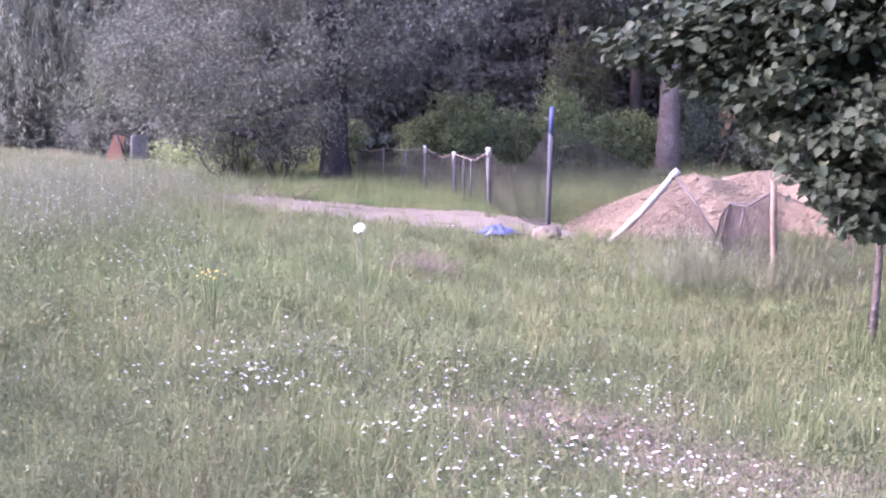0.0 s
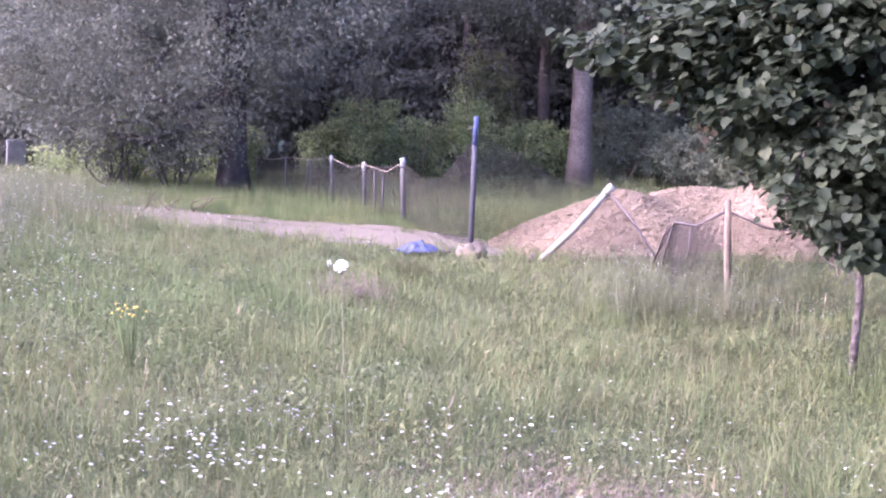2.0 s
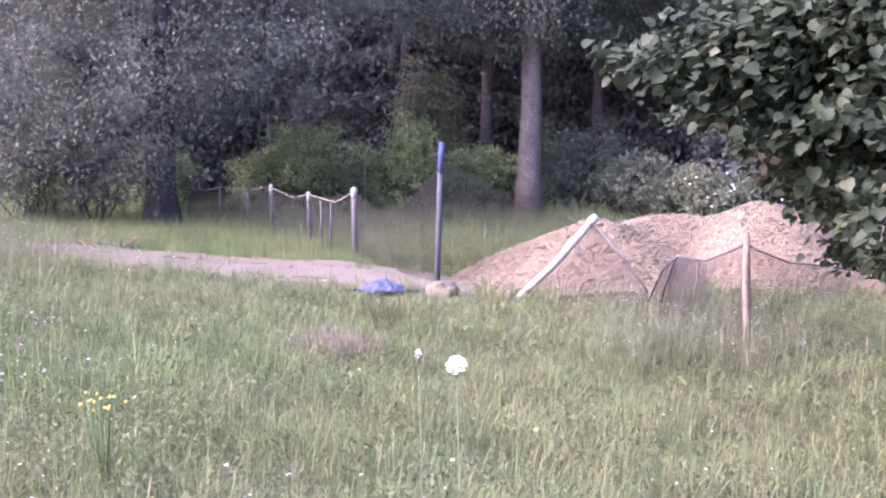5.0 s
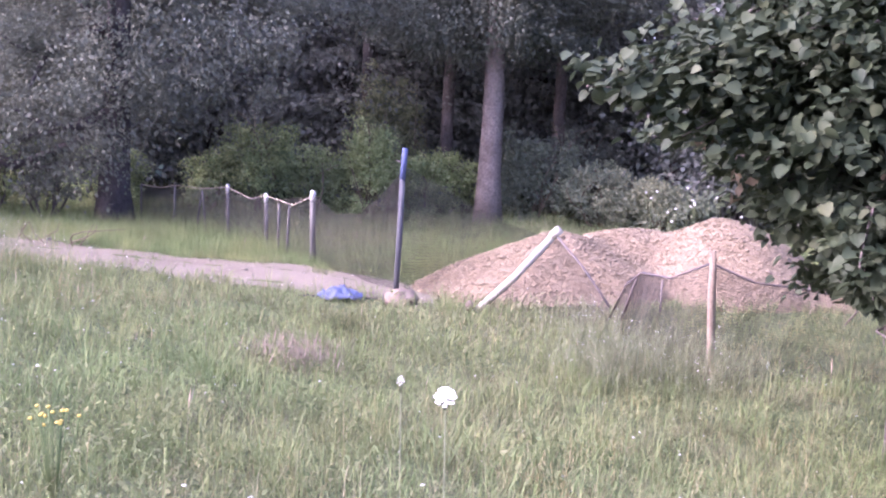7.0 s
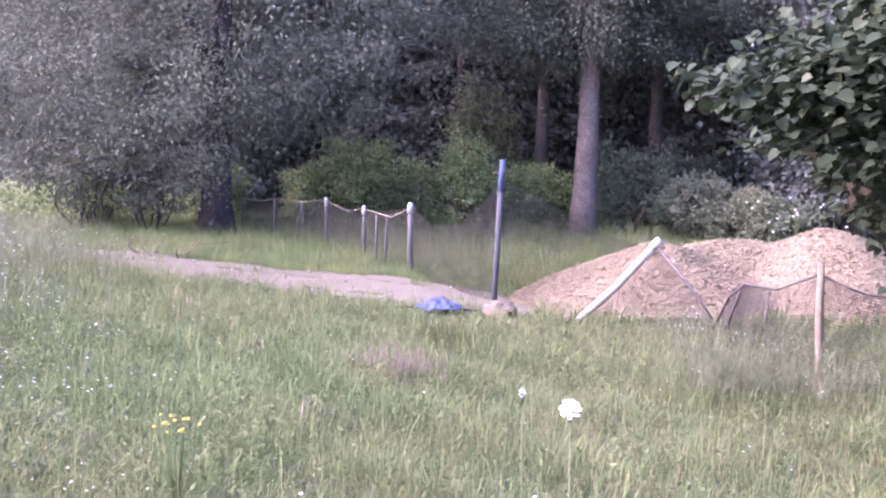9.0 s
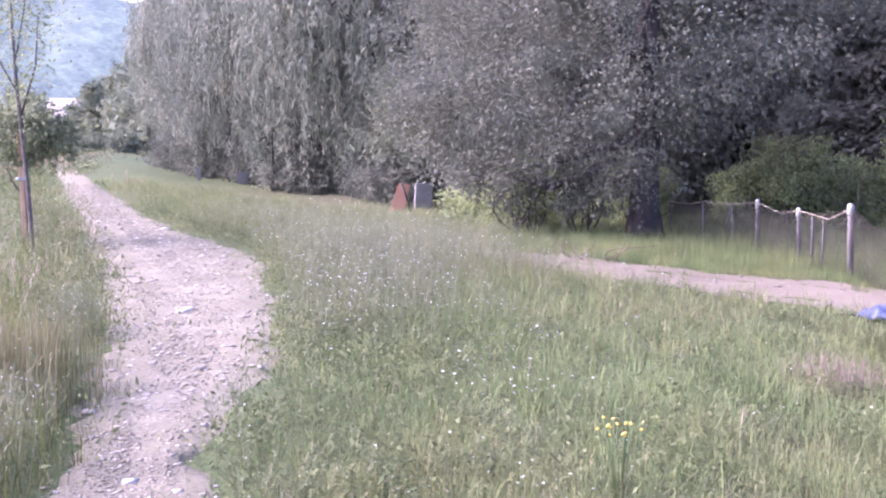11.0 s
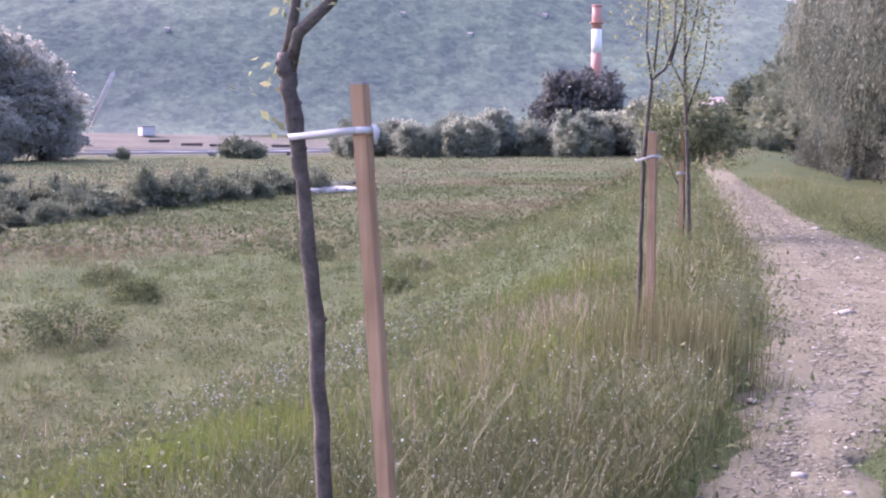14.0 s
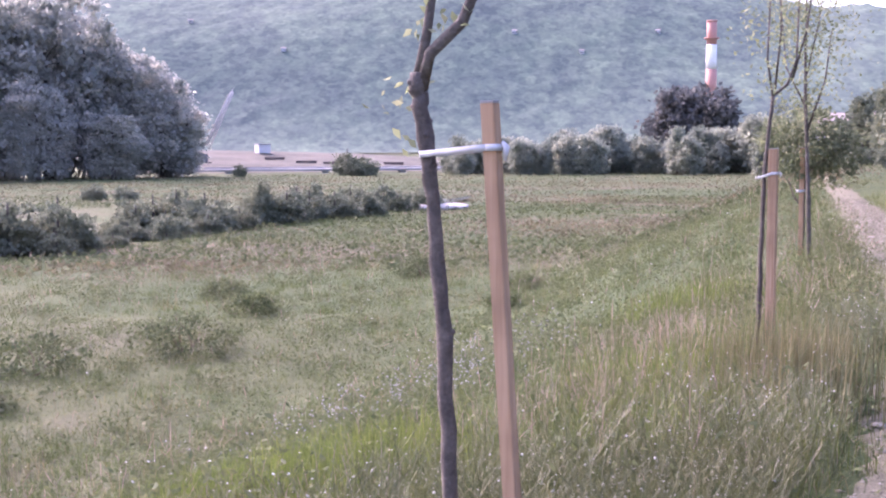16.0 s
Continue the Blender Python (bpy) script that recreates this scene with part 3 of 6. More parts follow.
def house(at, turn, w, d, h, label, group=""):
    ob = thing("house", label, "house", at, group)
    ob.rotation_euler = (0, 0, radians(turn))
    part("wall", from_bm("wall", box_bm(w, d, h, (0, 0, h / 2)), M_WALL), ob)
    bm = bmesh.new()
    e, r = 0.4, d * 0.38
    pts = [(-w / 2 - e, -d / 2 - e, h), (w / 2 + e, -d / 2 - e, h), (w / 2 + e, d / 2 + e, h), (-w / 2 - e, d / 2 + e, h), (-w / 2 - e, 0, h + r), (w / 2 + e, 0, h + r)]
    v = [bm.verts.new(p) for p in pts]
    for f in ((0, 1, 5, 4), (2, 3, 4, 5), (0, 4, 3), (1, 2, 5), (3, 2, 1, 0)):
        bm.faces.new([v[i] for i in f])
    part("roof", from_bm("roof", bm, M_ROOF), ob)
    for i in range(3):
        for j in range(max(1, int(h / 3))):
            win = part("window", from_bm("window", box_bm(w * 0.13, 0.12, 1.3, ((i - 1) * w * 0.3, -d / 2 - 0.03, 1.6 + j * 2.8)), M_GLASS), ob)
            part("sill", from_bm("sill", box_bm(w * 0.16, 0.3, 0.12, ((i - 1) * w * 0.3, -d / 2 - 0.1, 0.9 + j * 2.8)), M_CONC), win)


house((-127, 129.5, -2), 40, 8, 8, 5.5, "pale rendered house among trees at the path's end")
def hill_point(deg, frac):
    """A place on the hillside, by heading and share of the way up."""
    i = int(np.argmin(np.abs(np.degrees(ha) - deg)))
    j = int(frac * (len(hr) - 1))
    return (float(HXx[j, i]), float(HYy[j, i]), float(HZz[j, i]) - 1.5)


for deg, frac in ((-86, .55), (-83.5, .62), (-79, .6), (-74.5, .42), (-62.5, .45), (-59, .4), (-55.4, .48)):
    house(hill_point(deg, frac), -deg, 5, 4, 3.4, "small pale house on the wooded hillside", "houses on the hill")
for x, y in ((-238, 158), (-226, 154)):
    house((x, y, -4.2), 55, 4, 4, 5, "pale house half hidden by trees beyond the plain", "houses beyond the plain")


def bridge():
    ob = thing("bridge", "low concrete road bridge over the river", "bridge", (-246, 83, -6.7))
    ob.rotation_euler = (0, 0, math.atan2(45, 14))
    part("deck", from_bm("deck", box_bm(62, 6, 0.5, (0, 0, 3.4), 0.1), M_CONC), ob)
    part("parapet", from_bm("parapet", box_bm(62, 0.3, 0.35, (0, 2.8, 3.85)), M_CONC), ob)
    for x in (-20, 2, 20):
        part("pier", from_bm("pier", box_bm(1.6, 5, 3.4, (x, 0, 1.5), 0.2), M_CONC), ob)


bridge()
def bank_z(deg, d):
    """Terraced earth bank across the river, by heading and distance."""
    t = np.clip((d - 264) / 84, 0, 1)
    step = 0.65 * t + 0.35 * (np.floor(t * 4) + smooth01((t * 4 % 1) * 2.2)) / 4
    return -4.6 + 5.7 * step * np.interp(deg, [-81, -78, -75, -71, -67, -63], [1.0, 1.0, 0.92, 0.78, 0.55, 0.2]) + 0.12 * wave(deg * 9, d, 0.35)


ED, EG = np.meshgrid(np.linspace(262, 352, 60), np.linspace(-82, -63, 90))
emb = grid_mesh("embankment", C0[0] + ED * np.sin(np.radians(EG)), C0[1] + ED * np.cos(np.radians(EG)), bank_z(EG, ED), M_EARTH)
tagged(new("embankment", emb), "bare earth bank of a building site across the river", "earth bank", kind="structure")
def on_bank(deg, d):
    return (C0[0] + d * math.sin(radians(deg)), C0[1] + d * math.cos(radians(deg)), float(bank_z(deg, d)))


hut = thing("site_cabin", "white site cabin on the bare earth bank", "cabin", on_bank(-75.6, 335))
part("body", from_bm("body", box_bm(5.5, 3.5, 2.6, (0, 0, 1.3), 0.1), M_WALL), hut)
part("roof", from_bm("roof", box_bm(5.9, 3.9, 0.25, (0, 0, 2.75), 0.05), M_CONC), hut)
for deg, d in ((-73.4, 300), (-72.0, 296), (-75.0, 312), (-68.9, 300)):
    st = thing("beam_stack", "stacked dark beams on the building site", "beam stack", on_bank(deg, d), "beam stacks")
    st.rotation_euler = (0, 0, radians(75))
    for j in range(4):
        part("beam", from_bm("beam", box_bm(5.5, 0.5, 0.35, (0, (j % 2) * 0.6, 0.12 + (j // 2) * 0.36), 0.03), M_RUST), st)


def crane():
    ob = thing("crane", "slanting pale lattice crane boom above the site", "crane", (-292.5, 67, -2.9))
    a, b = np.array([0, 0, 4.5]), np.array([1.6, 7.0, 19.5])
    w = np.array([[0.3, 0.75, 0], [-0.3, -0.75, 0], [0, 0.3, 0.8]])
    for o in w:
        part("chord", tubes_mesh("chord", [tube([a + o, b + o * 0.4], [0.22, 0.16], 5)], M_CRANE), ob)
    for t in np.linspace(0, 0.92, 12):
        p, q = a + (b - a) * t, a + (b - a) * (t + 0.08)
        part("brace", tubes_mesh("brace", [tube([p + w[0], q + w[1]], [0.07, 0.07], 4), tube([p + w[1], q + w[2]], [0.07, 0.07], 4)], M_CRANE), ob)
    part("cab", from_bm("cab", box_bm(2.2, 2.6, 2.2, (0, -1, 2.1), 0.2), M_GREYBLOCK), ob)
    part("track", from_bm("track", box_bm(3.6, 5, 1.1, (0, -1, 0.5), 0.3), M_RUST), ob)


crane()


def far_tree(mat, label, seed_shape, n=170, per=26, leaf=0.62, name="tree", sigma=0.55):
    """A tree of unit size 10 m for the distance."""
    return tree(name, label, (0, 0, -500), (0, 0, 6.5), 0.28, seed_shape, n, per, sigma, leaf, mat, M_DARKBARK, 5, "far trees", 0.75)


SH1 = [(0, 0, 2.2, 2.9, 2.7, 2.2), (0, 0, 5.8, 3.1, 3.1, 3.3), (1.4, 0.4, 8.0, 1.6, 1.6, 1.4), (-1.3, 0.2, 7.2, 1.7, 1.6, 1.5), (1.2, 0.5, 4.4, 2.6, 2.4, 2.2), (-1.4, -0.4, 4.6, 2.4, 2.6, 2.4)]
SH2 = [(0, 0, 5.2, 2.6, 2.6, 4.8), (0.6, 0.3, 3.4, 2.6, 2.6, 2.4)]
SH4 = [(0, 0, 5.6, 3.0, 3.0, 3.2), (1.5, 0.7, 8.0, 1.6, 1.5, 1.5), (-1.5, 0.3, 7.4, 1.7, 1.6, 1.4), (0.2, -1.2, 8.8, 1.2, 1.2, 1.1), (2.6, -0.6, 5.4, 1.3, 1.3, 1.3), (-2.7, 0.8, 5.2, 1.4, 1.3, 1.2), (1.6, 0.5, 3.4, 2.6, 2.4, 2.6), (-1.8, -0.4, 3.6, 2.4, 2.6, 2.8), (0, 0.3, 1.8, 3.4, 3.0, 1.8)]
SH3 = [(0, 0, 2.6, 4.2, 3.8, 2.6), (2.4, 0, 1.9, 2.6, 2.6, 1.9), (-2.5, 0.4, 2.0, 2.6, 2.4, 2.0)]
proto_a = far_tree(F_FARHAZE, "broad green tree beyond the grassy plain", SH1)
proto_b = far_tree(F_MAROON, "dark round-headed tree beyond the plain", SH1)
proto_c = far_tree(F_FARHAZE, "tall narrow tree at the far end of the path", SH2)
proto_e = far_tree(F_HAZEWOOD, "tall tree of the dark wood across the river, paled by haze", SH4, 430, 30, 0.32, sigma=0.36)
SH5 = [(0, 0, 2.4, 2.6, 2.2, 2.4), (1.5, 0.3, 4.4, 1.3, 1.2, 1.8), (-1.2, 0.2, 3.6, 1.6, 1.4, 1.7), (-2.8, 0, 1.4, 1.7, 1.6, 1.4), (2.9, -0.3, 1.7, 1.5, 1.5, 1.7), (0.4, 0.2, 5.4, 0.7, 0.7, 1.2)]
proto_g = far_tree(F_BANK, "dark leafy tree near the path's far end", SH1)
proto_h = far_tree(F_BANK, "tall narrow tree at the far end of the path", SH2)
proto_d = far_tree(F_BANK, "low spreading bush on the river bank", SH3, 150, 20, 0.6, "bush", 0.5)
proto_f = far_tree(F_BANK, "uneven upright bush on the river bank", SH5, 150, 20, 0.55, "bush", 0.45)


def place(proto, x, y, size, turn=None, z=None):
    zz = z_at(x, y) if z is None else z
    c = copy_thing(proto, pose(x, y, zz, 0, 0, rng.uniform(0, 360) if turn is None else turn))
    c.scale = (size * rng.uniform(0.8, 1.3), size * rng.uniform(0.8, 1.3), size * rng.uniform(0.8, 1.2))
    return c


def by(deg, dist):
    return C0[0] + dist * math.sin(radians(deg)), C0[1] + dist * math.cos(radians(deg))


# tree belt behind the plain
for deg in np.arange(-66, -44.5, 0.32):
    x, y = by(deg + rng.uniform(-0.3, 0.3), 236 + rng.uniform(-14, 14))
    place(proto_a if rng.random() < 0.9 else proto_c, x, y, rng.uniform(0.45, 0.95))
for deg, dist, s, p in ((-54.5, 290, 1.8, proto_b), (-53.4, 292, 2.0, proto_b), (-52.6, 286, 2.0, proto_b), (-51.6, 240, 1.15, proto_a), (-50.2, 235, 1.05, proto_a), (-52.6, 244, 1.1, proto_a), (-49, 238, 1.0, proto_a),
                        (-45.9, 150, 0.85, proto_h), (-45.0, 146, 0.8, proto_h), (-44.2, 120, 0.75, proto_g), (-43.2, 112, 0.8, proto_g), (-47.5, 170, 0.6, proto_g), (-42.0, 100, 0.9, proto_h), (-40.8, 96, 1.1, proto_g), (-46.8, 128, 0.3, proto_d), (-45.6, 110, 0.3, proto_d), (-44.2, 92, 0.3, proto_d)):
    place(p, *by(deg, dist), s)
# dark wood across the river, paled by the haze in its leaf colour
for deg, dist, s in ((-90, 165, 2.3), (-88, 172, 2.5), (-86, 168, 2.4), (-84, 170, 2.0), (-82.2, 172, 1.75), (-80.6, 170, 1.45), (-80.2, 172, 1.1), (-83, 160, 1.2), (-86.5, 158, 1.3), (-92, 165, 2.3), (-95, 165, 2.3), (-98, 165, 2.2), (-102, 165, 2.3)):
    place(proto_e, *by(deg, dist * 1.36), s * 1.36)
# bushes on the near bank, nearest to farthest
for i in range(96):
    t = i / 95
    bx = np.interp(t, [0, 0.25, 0.5, 0.75, 1], [-41, -47, -58, -69, -79]) - rng.uniform(-1, 6)
    bY = np.interp(t, [0, 0.25, 0.5, 0.75, 1], [2, 10.5, 18.5, 28, 41.5]) + rng.uniform(-1, 1)
    place(proto_d if i % 5 < 2 else proto_f, bx, bY, rng.choice([0.12, 0.15, 0.18, 0.24, 0.34]) * rng.uniform(0.85, 1.1) * (1 - 0.1 * t))
for deg, dist, s in ((-70.5, 226, 0.75), (-71.3, 228, 0.85), (-76.8, 230, .4), (-84, 118, .3), (-82.5, 116, .3)):
    place(proto_d, *by(deg, dist), s)

# river, seen in two glimpses behind the bushes
wu = np.linspace(0, 1, 30)
wx = np.interp(wu, [0, 0.2, 0.5, 0.8, 1], [-43, -46, -60, -76, -92])
wy = np.interp(wu, [0, 0.2, 0.5, 0.8, 1], [-10, 8.5, 20, 35, 50])
WX = wx[:, None] + np.array([[2.3, -3.5, -9]])
WY = wy[:, None] + np.array([[-1.5, 1.5, 4]]) * 1.2
tagged(new("water", grid_mesh("water", WX, WY, -1.80 - fall(WX, WY), M_WATER)), "pale strip of river water behind bank bushes", "river", kind="structure")
for x, y, s in ((-77.0, 39.2, 1.0), (-77.6, 40.6, 1.2), (-77.9, 42.4, 0.9)):
    st = tagged(new("boulder", blob_mesh("boulder", (1.5 * s, 1.2 * s, 0.28 * s), M_STONE, x, 2, 0.5)), "pale flat boulder on the river bank", "boulder", "river boulders")
    st.location = (x, y, -1.75 - float(fall(x, y)))

for proto in (proto_a, proto_b, proto_c, proto_d, proto_e, proto_f, proto_g, proto_h):
    for o in (*proto.children, proto):
        bpy.data.objects.remove(o)


# ---- woods behind the track ----
tree("tree", "large dark grey-leaved poplar beside the sandy track", (-5.4, 28.0, z_at(-5.4, 28.0)), (0.15, 0, 6.5), 0.34,
           [(-1.6, -0.4, 4.2, 3.6, 3.2, 3.4), (-3.0, -0.6, 2.8, 2.0, 2.0, 2.0), (1.2, 0, 5.0, 3.0, 3.0, 2.8), (-1.4, -1.2, 2.0, 1.9, 1.4, 1.3), (-0.5, 0.4, 7.5, 4.0, 3.5, 3.0)],
           620, 150, 0.3, 0.088, F_POPLAR, M_DARKBARK, 12, low=0.7)
for i, (x, y) in enumerate(((-7.5, 27.5), (-7.9, 27.9), (-6.9, 28.3), (-8.3, 28.3), (-6.6, 27.6))):
    ob = thing("shrub", "thin bare-stemmed shrub under the poplar", "shrub", (x, y, z_at(x, y)), "shrubs under the poplar")
    for j in range(4):
        e = (rng.uniform(-0.5, 0.5), rng.uniform(-0.3, 0.3), rng.uniform(1.0, 1.6))
        part("stem", tubes_mesh("stem", [tube(limb_points((0, 0, -0.05), e), np.linspace(0.03, 0.012, 6), 5)], M_DARKBARK), ob)
    p, w = clumps([(0, 0, 1.0, 0.6, 0.5, 0.6)], 16, 22, 0.14)
    part("leaves", leaves_mesh("leaves", p, 0.09, F_SHRUB if i < 3 else F_POPLAR, w), ob)

tree("tree", "tall grey-barked poplar with a straight bare trunk", (1.85, 30.4, z_at(1.85, 30.4)), (-0.05, 0, 9), 0.27,
            [(-0.5, -0.5, 4.2, 2.4, 0.9, 0.9), (-0.8, 0.6, 4.9, 2.6, 1.8, 1.5), (0.8, 1.3, 6.4, 3.4, 2.6, 2.4), (-1.8, 0.2, 4.5, 1.3, 1.2, 0.9), (1.6, 0.4, 4.6, 1.5, 1.2, 1.0), (0.0, -0.9, 4.7, 1.9, 0.7, 1.1), (0.3, -0.8, 5.6, 1.8, 0.8, 1.2)], 430, 120, 0.28, 0.09, F_POPLAR, M_BARK, 0)
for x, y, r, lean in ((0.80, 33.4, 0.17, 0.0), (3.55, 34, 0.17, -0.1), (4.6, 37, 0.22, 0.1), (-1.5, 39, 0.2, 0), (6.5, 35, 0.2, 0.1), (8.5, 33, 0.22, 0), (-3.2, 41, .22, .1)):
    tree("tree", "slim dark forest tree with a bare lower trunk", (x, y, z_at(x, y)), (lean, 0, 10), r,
         [(0, 0, 6.2, 2.4, 2.2, 2.2), (0.3, 0, 9, 2.4, 2.4, 2.5)], 240, 40, 0.3, 0.13, F_FOREST, M_SHADEBARK, 5, "slim forest trees")

forest = tree("tree", "dark leafy forest tree behind the shrubs", (0, 0, -500), (0, 0, 9), 0.3,
              [(0, 0, 3.6, 3.4, 3.0, 3.0), (0.6, 0, 7.2, 3.4, 3.2, 3.2), (-0.8, 0, 10.5, 2.8, 2.8, 2.6), (0, 0, 1.6, 2.6, 2.4, 1.6)], 330, 66, 0.4, 0.18, F_FOREST, M_DARKBARK, 6, "forest trees", 0.6, 0.35)
for x, y, s in ((-8.5, 34, 0.9), (-5.5, 36.5, 1.0), (-2.2, 37.5, 1.0), (0.8, 38.5, 1.05), (3.2, 37.8, 1.0), (5.8, 38.5, 1.05), (8.2, 36.5, 1.0), (10.5, 38, 1.1), (13, 36, 1.1), (7.6, 31.5, 0.75), (10.5, 30, 0.9),
                (-11, 37, 1.1), (-14, 41, 1.2), (-7, 41, 1.2), (-3, 43, 1.25), (1, 44, 1.3), (6, 44, 1.3), (13.5, 30, 1.0)):
    c = copy_thing(forest, pose(x, y, z_at(x, y), 0, 0, rng.uniform(0, 360)))
    c.scale = (s, s, s * rng.uniform(0.95, 1.15))
for o in (*forest.children, forest):
    bpy.data.objects.remove(o)

# layered fir boughs in the dark behind the shrubs
fir = thing("fir", "dark layered fir standing in forest shade", "fir tree", (-1.2, 34.2, z_at(-1.2, 34.2)))
part("trunk", tubes_mesh("trunk", [tube([(0, 0, -0.1), (0, 0, 4), (0, 0, 9)], [0.2, 0.14, 0.02], 8)], M_DARKBARK), fir)
fp, fw = [], []
for i in range(110):
    h = rng.uniform(1.2, 8.5)
    a, ln = rng.uniform(0, 6.283), (9 - h) * 0.42 + 0.3
    t = rng.uniform(0.15, 1, 70)
    d = np.array([math.cos(a), math.sin(a)])
    sd = rng.normal(size=70) * 0.16 * ln * (0.3 + t)
    fp.append(np.stack([d[0] * t * ln - d[1] * sd, d[1] * t * ln + d[0] * sd, h - 0.25 * t * ln - 0.05 * np.abs(sd) + rng.normal(size=70) * 0.03], 1))
    fw.append(np.tile([d[0], d[1], -0.5], (70, 1)))
part("foliage", leaves_mesh("foliage", np.vstack(fp), 0.17, F_FOREST, np.vstack(fw), 0.35), fir)

# shrubs behind the fence
for x, y, s, hgt, mat, lab in ((-4.2, 30.6, 0.8, 1.45, F_SHRUB, "rounded leafy shrub behind the net fence"), (-3.1, 30.8, 1.0, 2.35, F_SHRUB, "rounded leafy shrub behind the net fence"), (-1.9, 31.2, 0.9, 1.6, F_SHRUB, "rounded leafy shrub behind the net fence"),
                               (-0.8, 31.0, 0.95, 2.3, F_SHRUB, "rounded leafy shrub behind the net fence"), (0.3, 31.4, 0.9, 1.5, F_SHRUB, "rounded leafy shrub behind the net fence"), (0.9, 32.2, 1.2, 1.7, F_SHRUB, "rounded leafy shrub behind the net fence"),
                               (2.9, 31.5, 1.3, 2.1, F_BANK, "tall dim shrub beside the poplar trunk"), (4.3, 31.0, 1.3, 1.6, F_BANK, "tall dim shrub beside the poplar trunk"), (5.6, 30.4, 1.2, 1.3, F_BANK, "low shrub at the wood's edge"),
                               (-0.5, 32.6, 1.1, 3.5, F_BRIGHT, "upright young tree above the shrubs"), (-6.6, 31.0, 1.3, 1.6, F_SHRUB, "rounded leafy shrub behind the net fence"), (3.9, 32.6, 1.2, 2.4, F_POPLAR, "tall dim shrub beside the poplar trunk")):
    ob = thing("shrub", lab, "shrub", (x, y, z_at(x, y)), "shrubs by the wood")
    for j in range(5):
        e = (rng.uniform(-0.6, 0.6) * s, rng.uniform(-0.5, 0.5) * s, hgt * rng.uniform(0.6, 0.95))
        part("stem", tubes_mesh("stem", [tube(limb_points((0, 0, -0.05), e), np.linspace(0.03, 0.01, 6), 5)], M_TWIG), ob)
    lobes = [(0, 0, hgt * 0.42, 0.72 * s, 0.6 * s, hgt * 0.42)]
    for j in range(7):
        a, d, up = j * 0.9 + rng.uniform(0, 0.6), rng.uniform(0.15, 0.7) * s, hgt * rng.uniform(0.5, 1.0)
        lobes.append((math.cos(a) * d, math.sin(a) * d * 0.8, up * 0.72, rng.uniform(0.14, 0.3) * s, rng.uniform(0.14, 0.28) * s, up * rng.uniform(0.2, 0.36)))
        part("stem", tubes_mesh("stem", [tube(limb_points((0, 0, 0.1), (math.cos(a) * d, math.sin(a) * d * 0.8, up)), np.linspace(0.014, 0.005, 6), 4)], M_TWIG), ob)
    p, w = clumps(lobes, int(120 * s * hgt ** 0.5), 36, 0.105, 0.4)
    part("leaves", leaves_mesh("leaves", p, 0.075, mat, w), ob)


# ---- trees along the footpath ----
def willow(name, label, hgt, rad, seed):
    ob = thing(name, label, "willow", (0, 0, -500), "willows along the path")
    part("trunk", tubes_mesh("trunk", [tube(limb_points((0, 0, -0.2), (0.2, 0.1, hgt * 0.62), 0.03, 7), np.linspace(0.34, 0.12, 7), 10, 0.05)], M_DARKBARK), ob)
    for i in range(8):
        a = i * 0.8 + seed
        end = (math.cos(a) * rad * 0.6, math.sin(a) * rad * 0.6, hgt * rng.uniform(0.7, 0.95))
        part("limb", tubes_mesh("limb", [tube(limb_points((0.1, 0, hgt * rng.uniform(0.25, 0.5)), end), np.linspace(0.12, 0.03, 6), 6)], M_DARKBARK), ob)
    n = 640
    u = unit(rng.normal(size=(n, 3)) * [1, 1, 0.9])
    rr = rng.uniform(0.45, 1, (n, 1)) ** 0.5
    start = np.array([0, 0, hgt * 0.60]) + u * rr * [rad, rad, hgt * 0.40]
    ln = np.minimum(start[:, 2] - 0.25, rng.uniform(0.8, 2.9, n))
    ln = np.maximum(ln, 0.3)
    k = 56
    t = np.linspace(0, 1, k)[None, :, None]
    sway = rng.normal(size=(n, 1, 3)) * [0.25, 0.25, 0] + u[:, None] * [0.25, 0.25, 0]
    p = start[:, None] + sway * t ** 1.5 - np.array([0, 0, 1.0]) * (t * ln[:, None, None]) + rng.normal(size=(n, k, 3)) * 0.09
    way = np.tile(np.array([0, 0, -1.0]), (n * k, 1))
    part("crown", leaves_mesh("crown", p.reshape(-1, 3), 0.19, F_WILLOW, way * 1.8, 0.26), ob)
    return ob


wil = willow("willow", "tall grey-green weeping willow beside the footpath", 11.5, 4.2, 0.3)
for x, y, s in ((-37.5, 54, 0.85), (-34, 50, 0.95), (-31, 46.8, 1.05), (-26.5, 43.5, 1.0), (-22.5, 41, 1.1), (-18.6, 39, 1.1), (-29, 51, 1.2), (-22, 46, 1.25), (-15.5, 41, 1.15)):
    c = copy_thing(wil, pose(x, y, z_at(x, y), 0, 0, rng.uniform(0, 360)))
    c.scale = (s, s, s * rng.uniform(0.92, 1.1))
for o in (*wil.children, wil):
    bpy.data.objects.remove(o)

tree("tree", "bushy mid-green tree leaning over the path's verge", (-15.2, 36.2, z_at(-15.2, 36.2)), (0.1, 0, 3.6), 0.16,
     [(0.1, -0.3, 2.3, 1.7, 1.6, 1.5), (0.1, 0, 3.5, 1.3, 1.3, 1.2), (0.9, -0.4, 1.8, 1.2, 1.2, 1.0)], 420, 44, 0.2, 0.095, F_BANK, M_DARKBARK, 7)
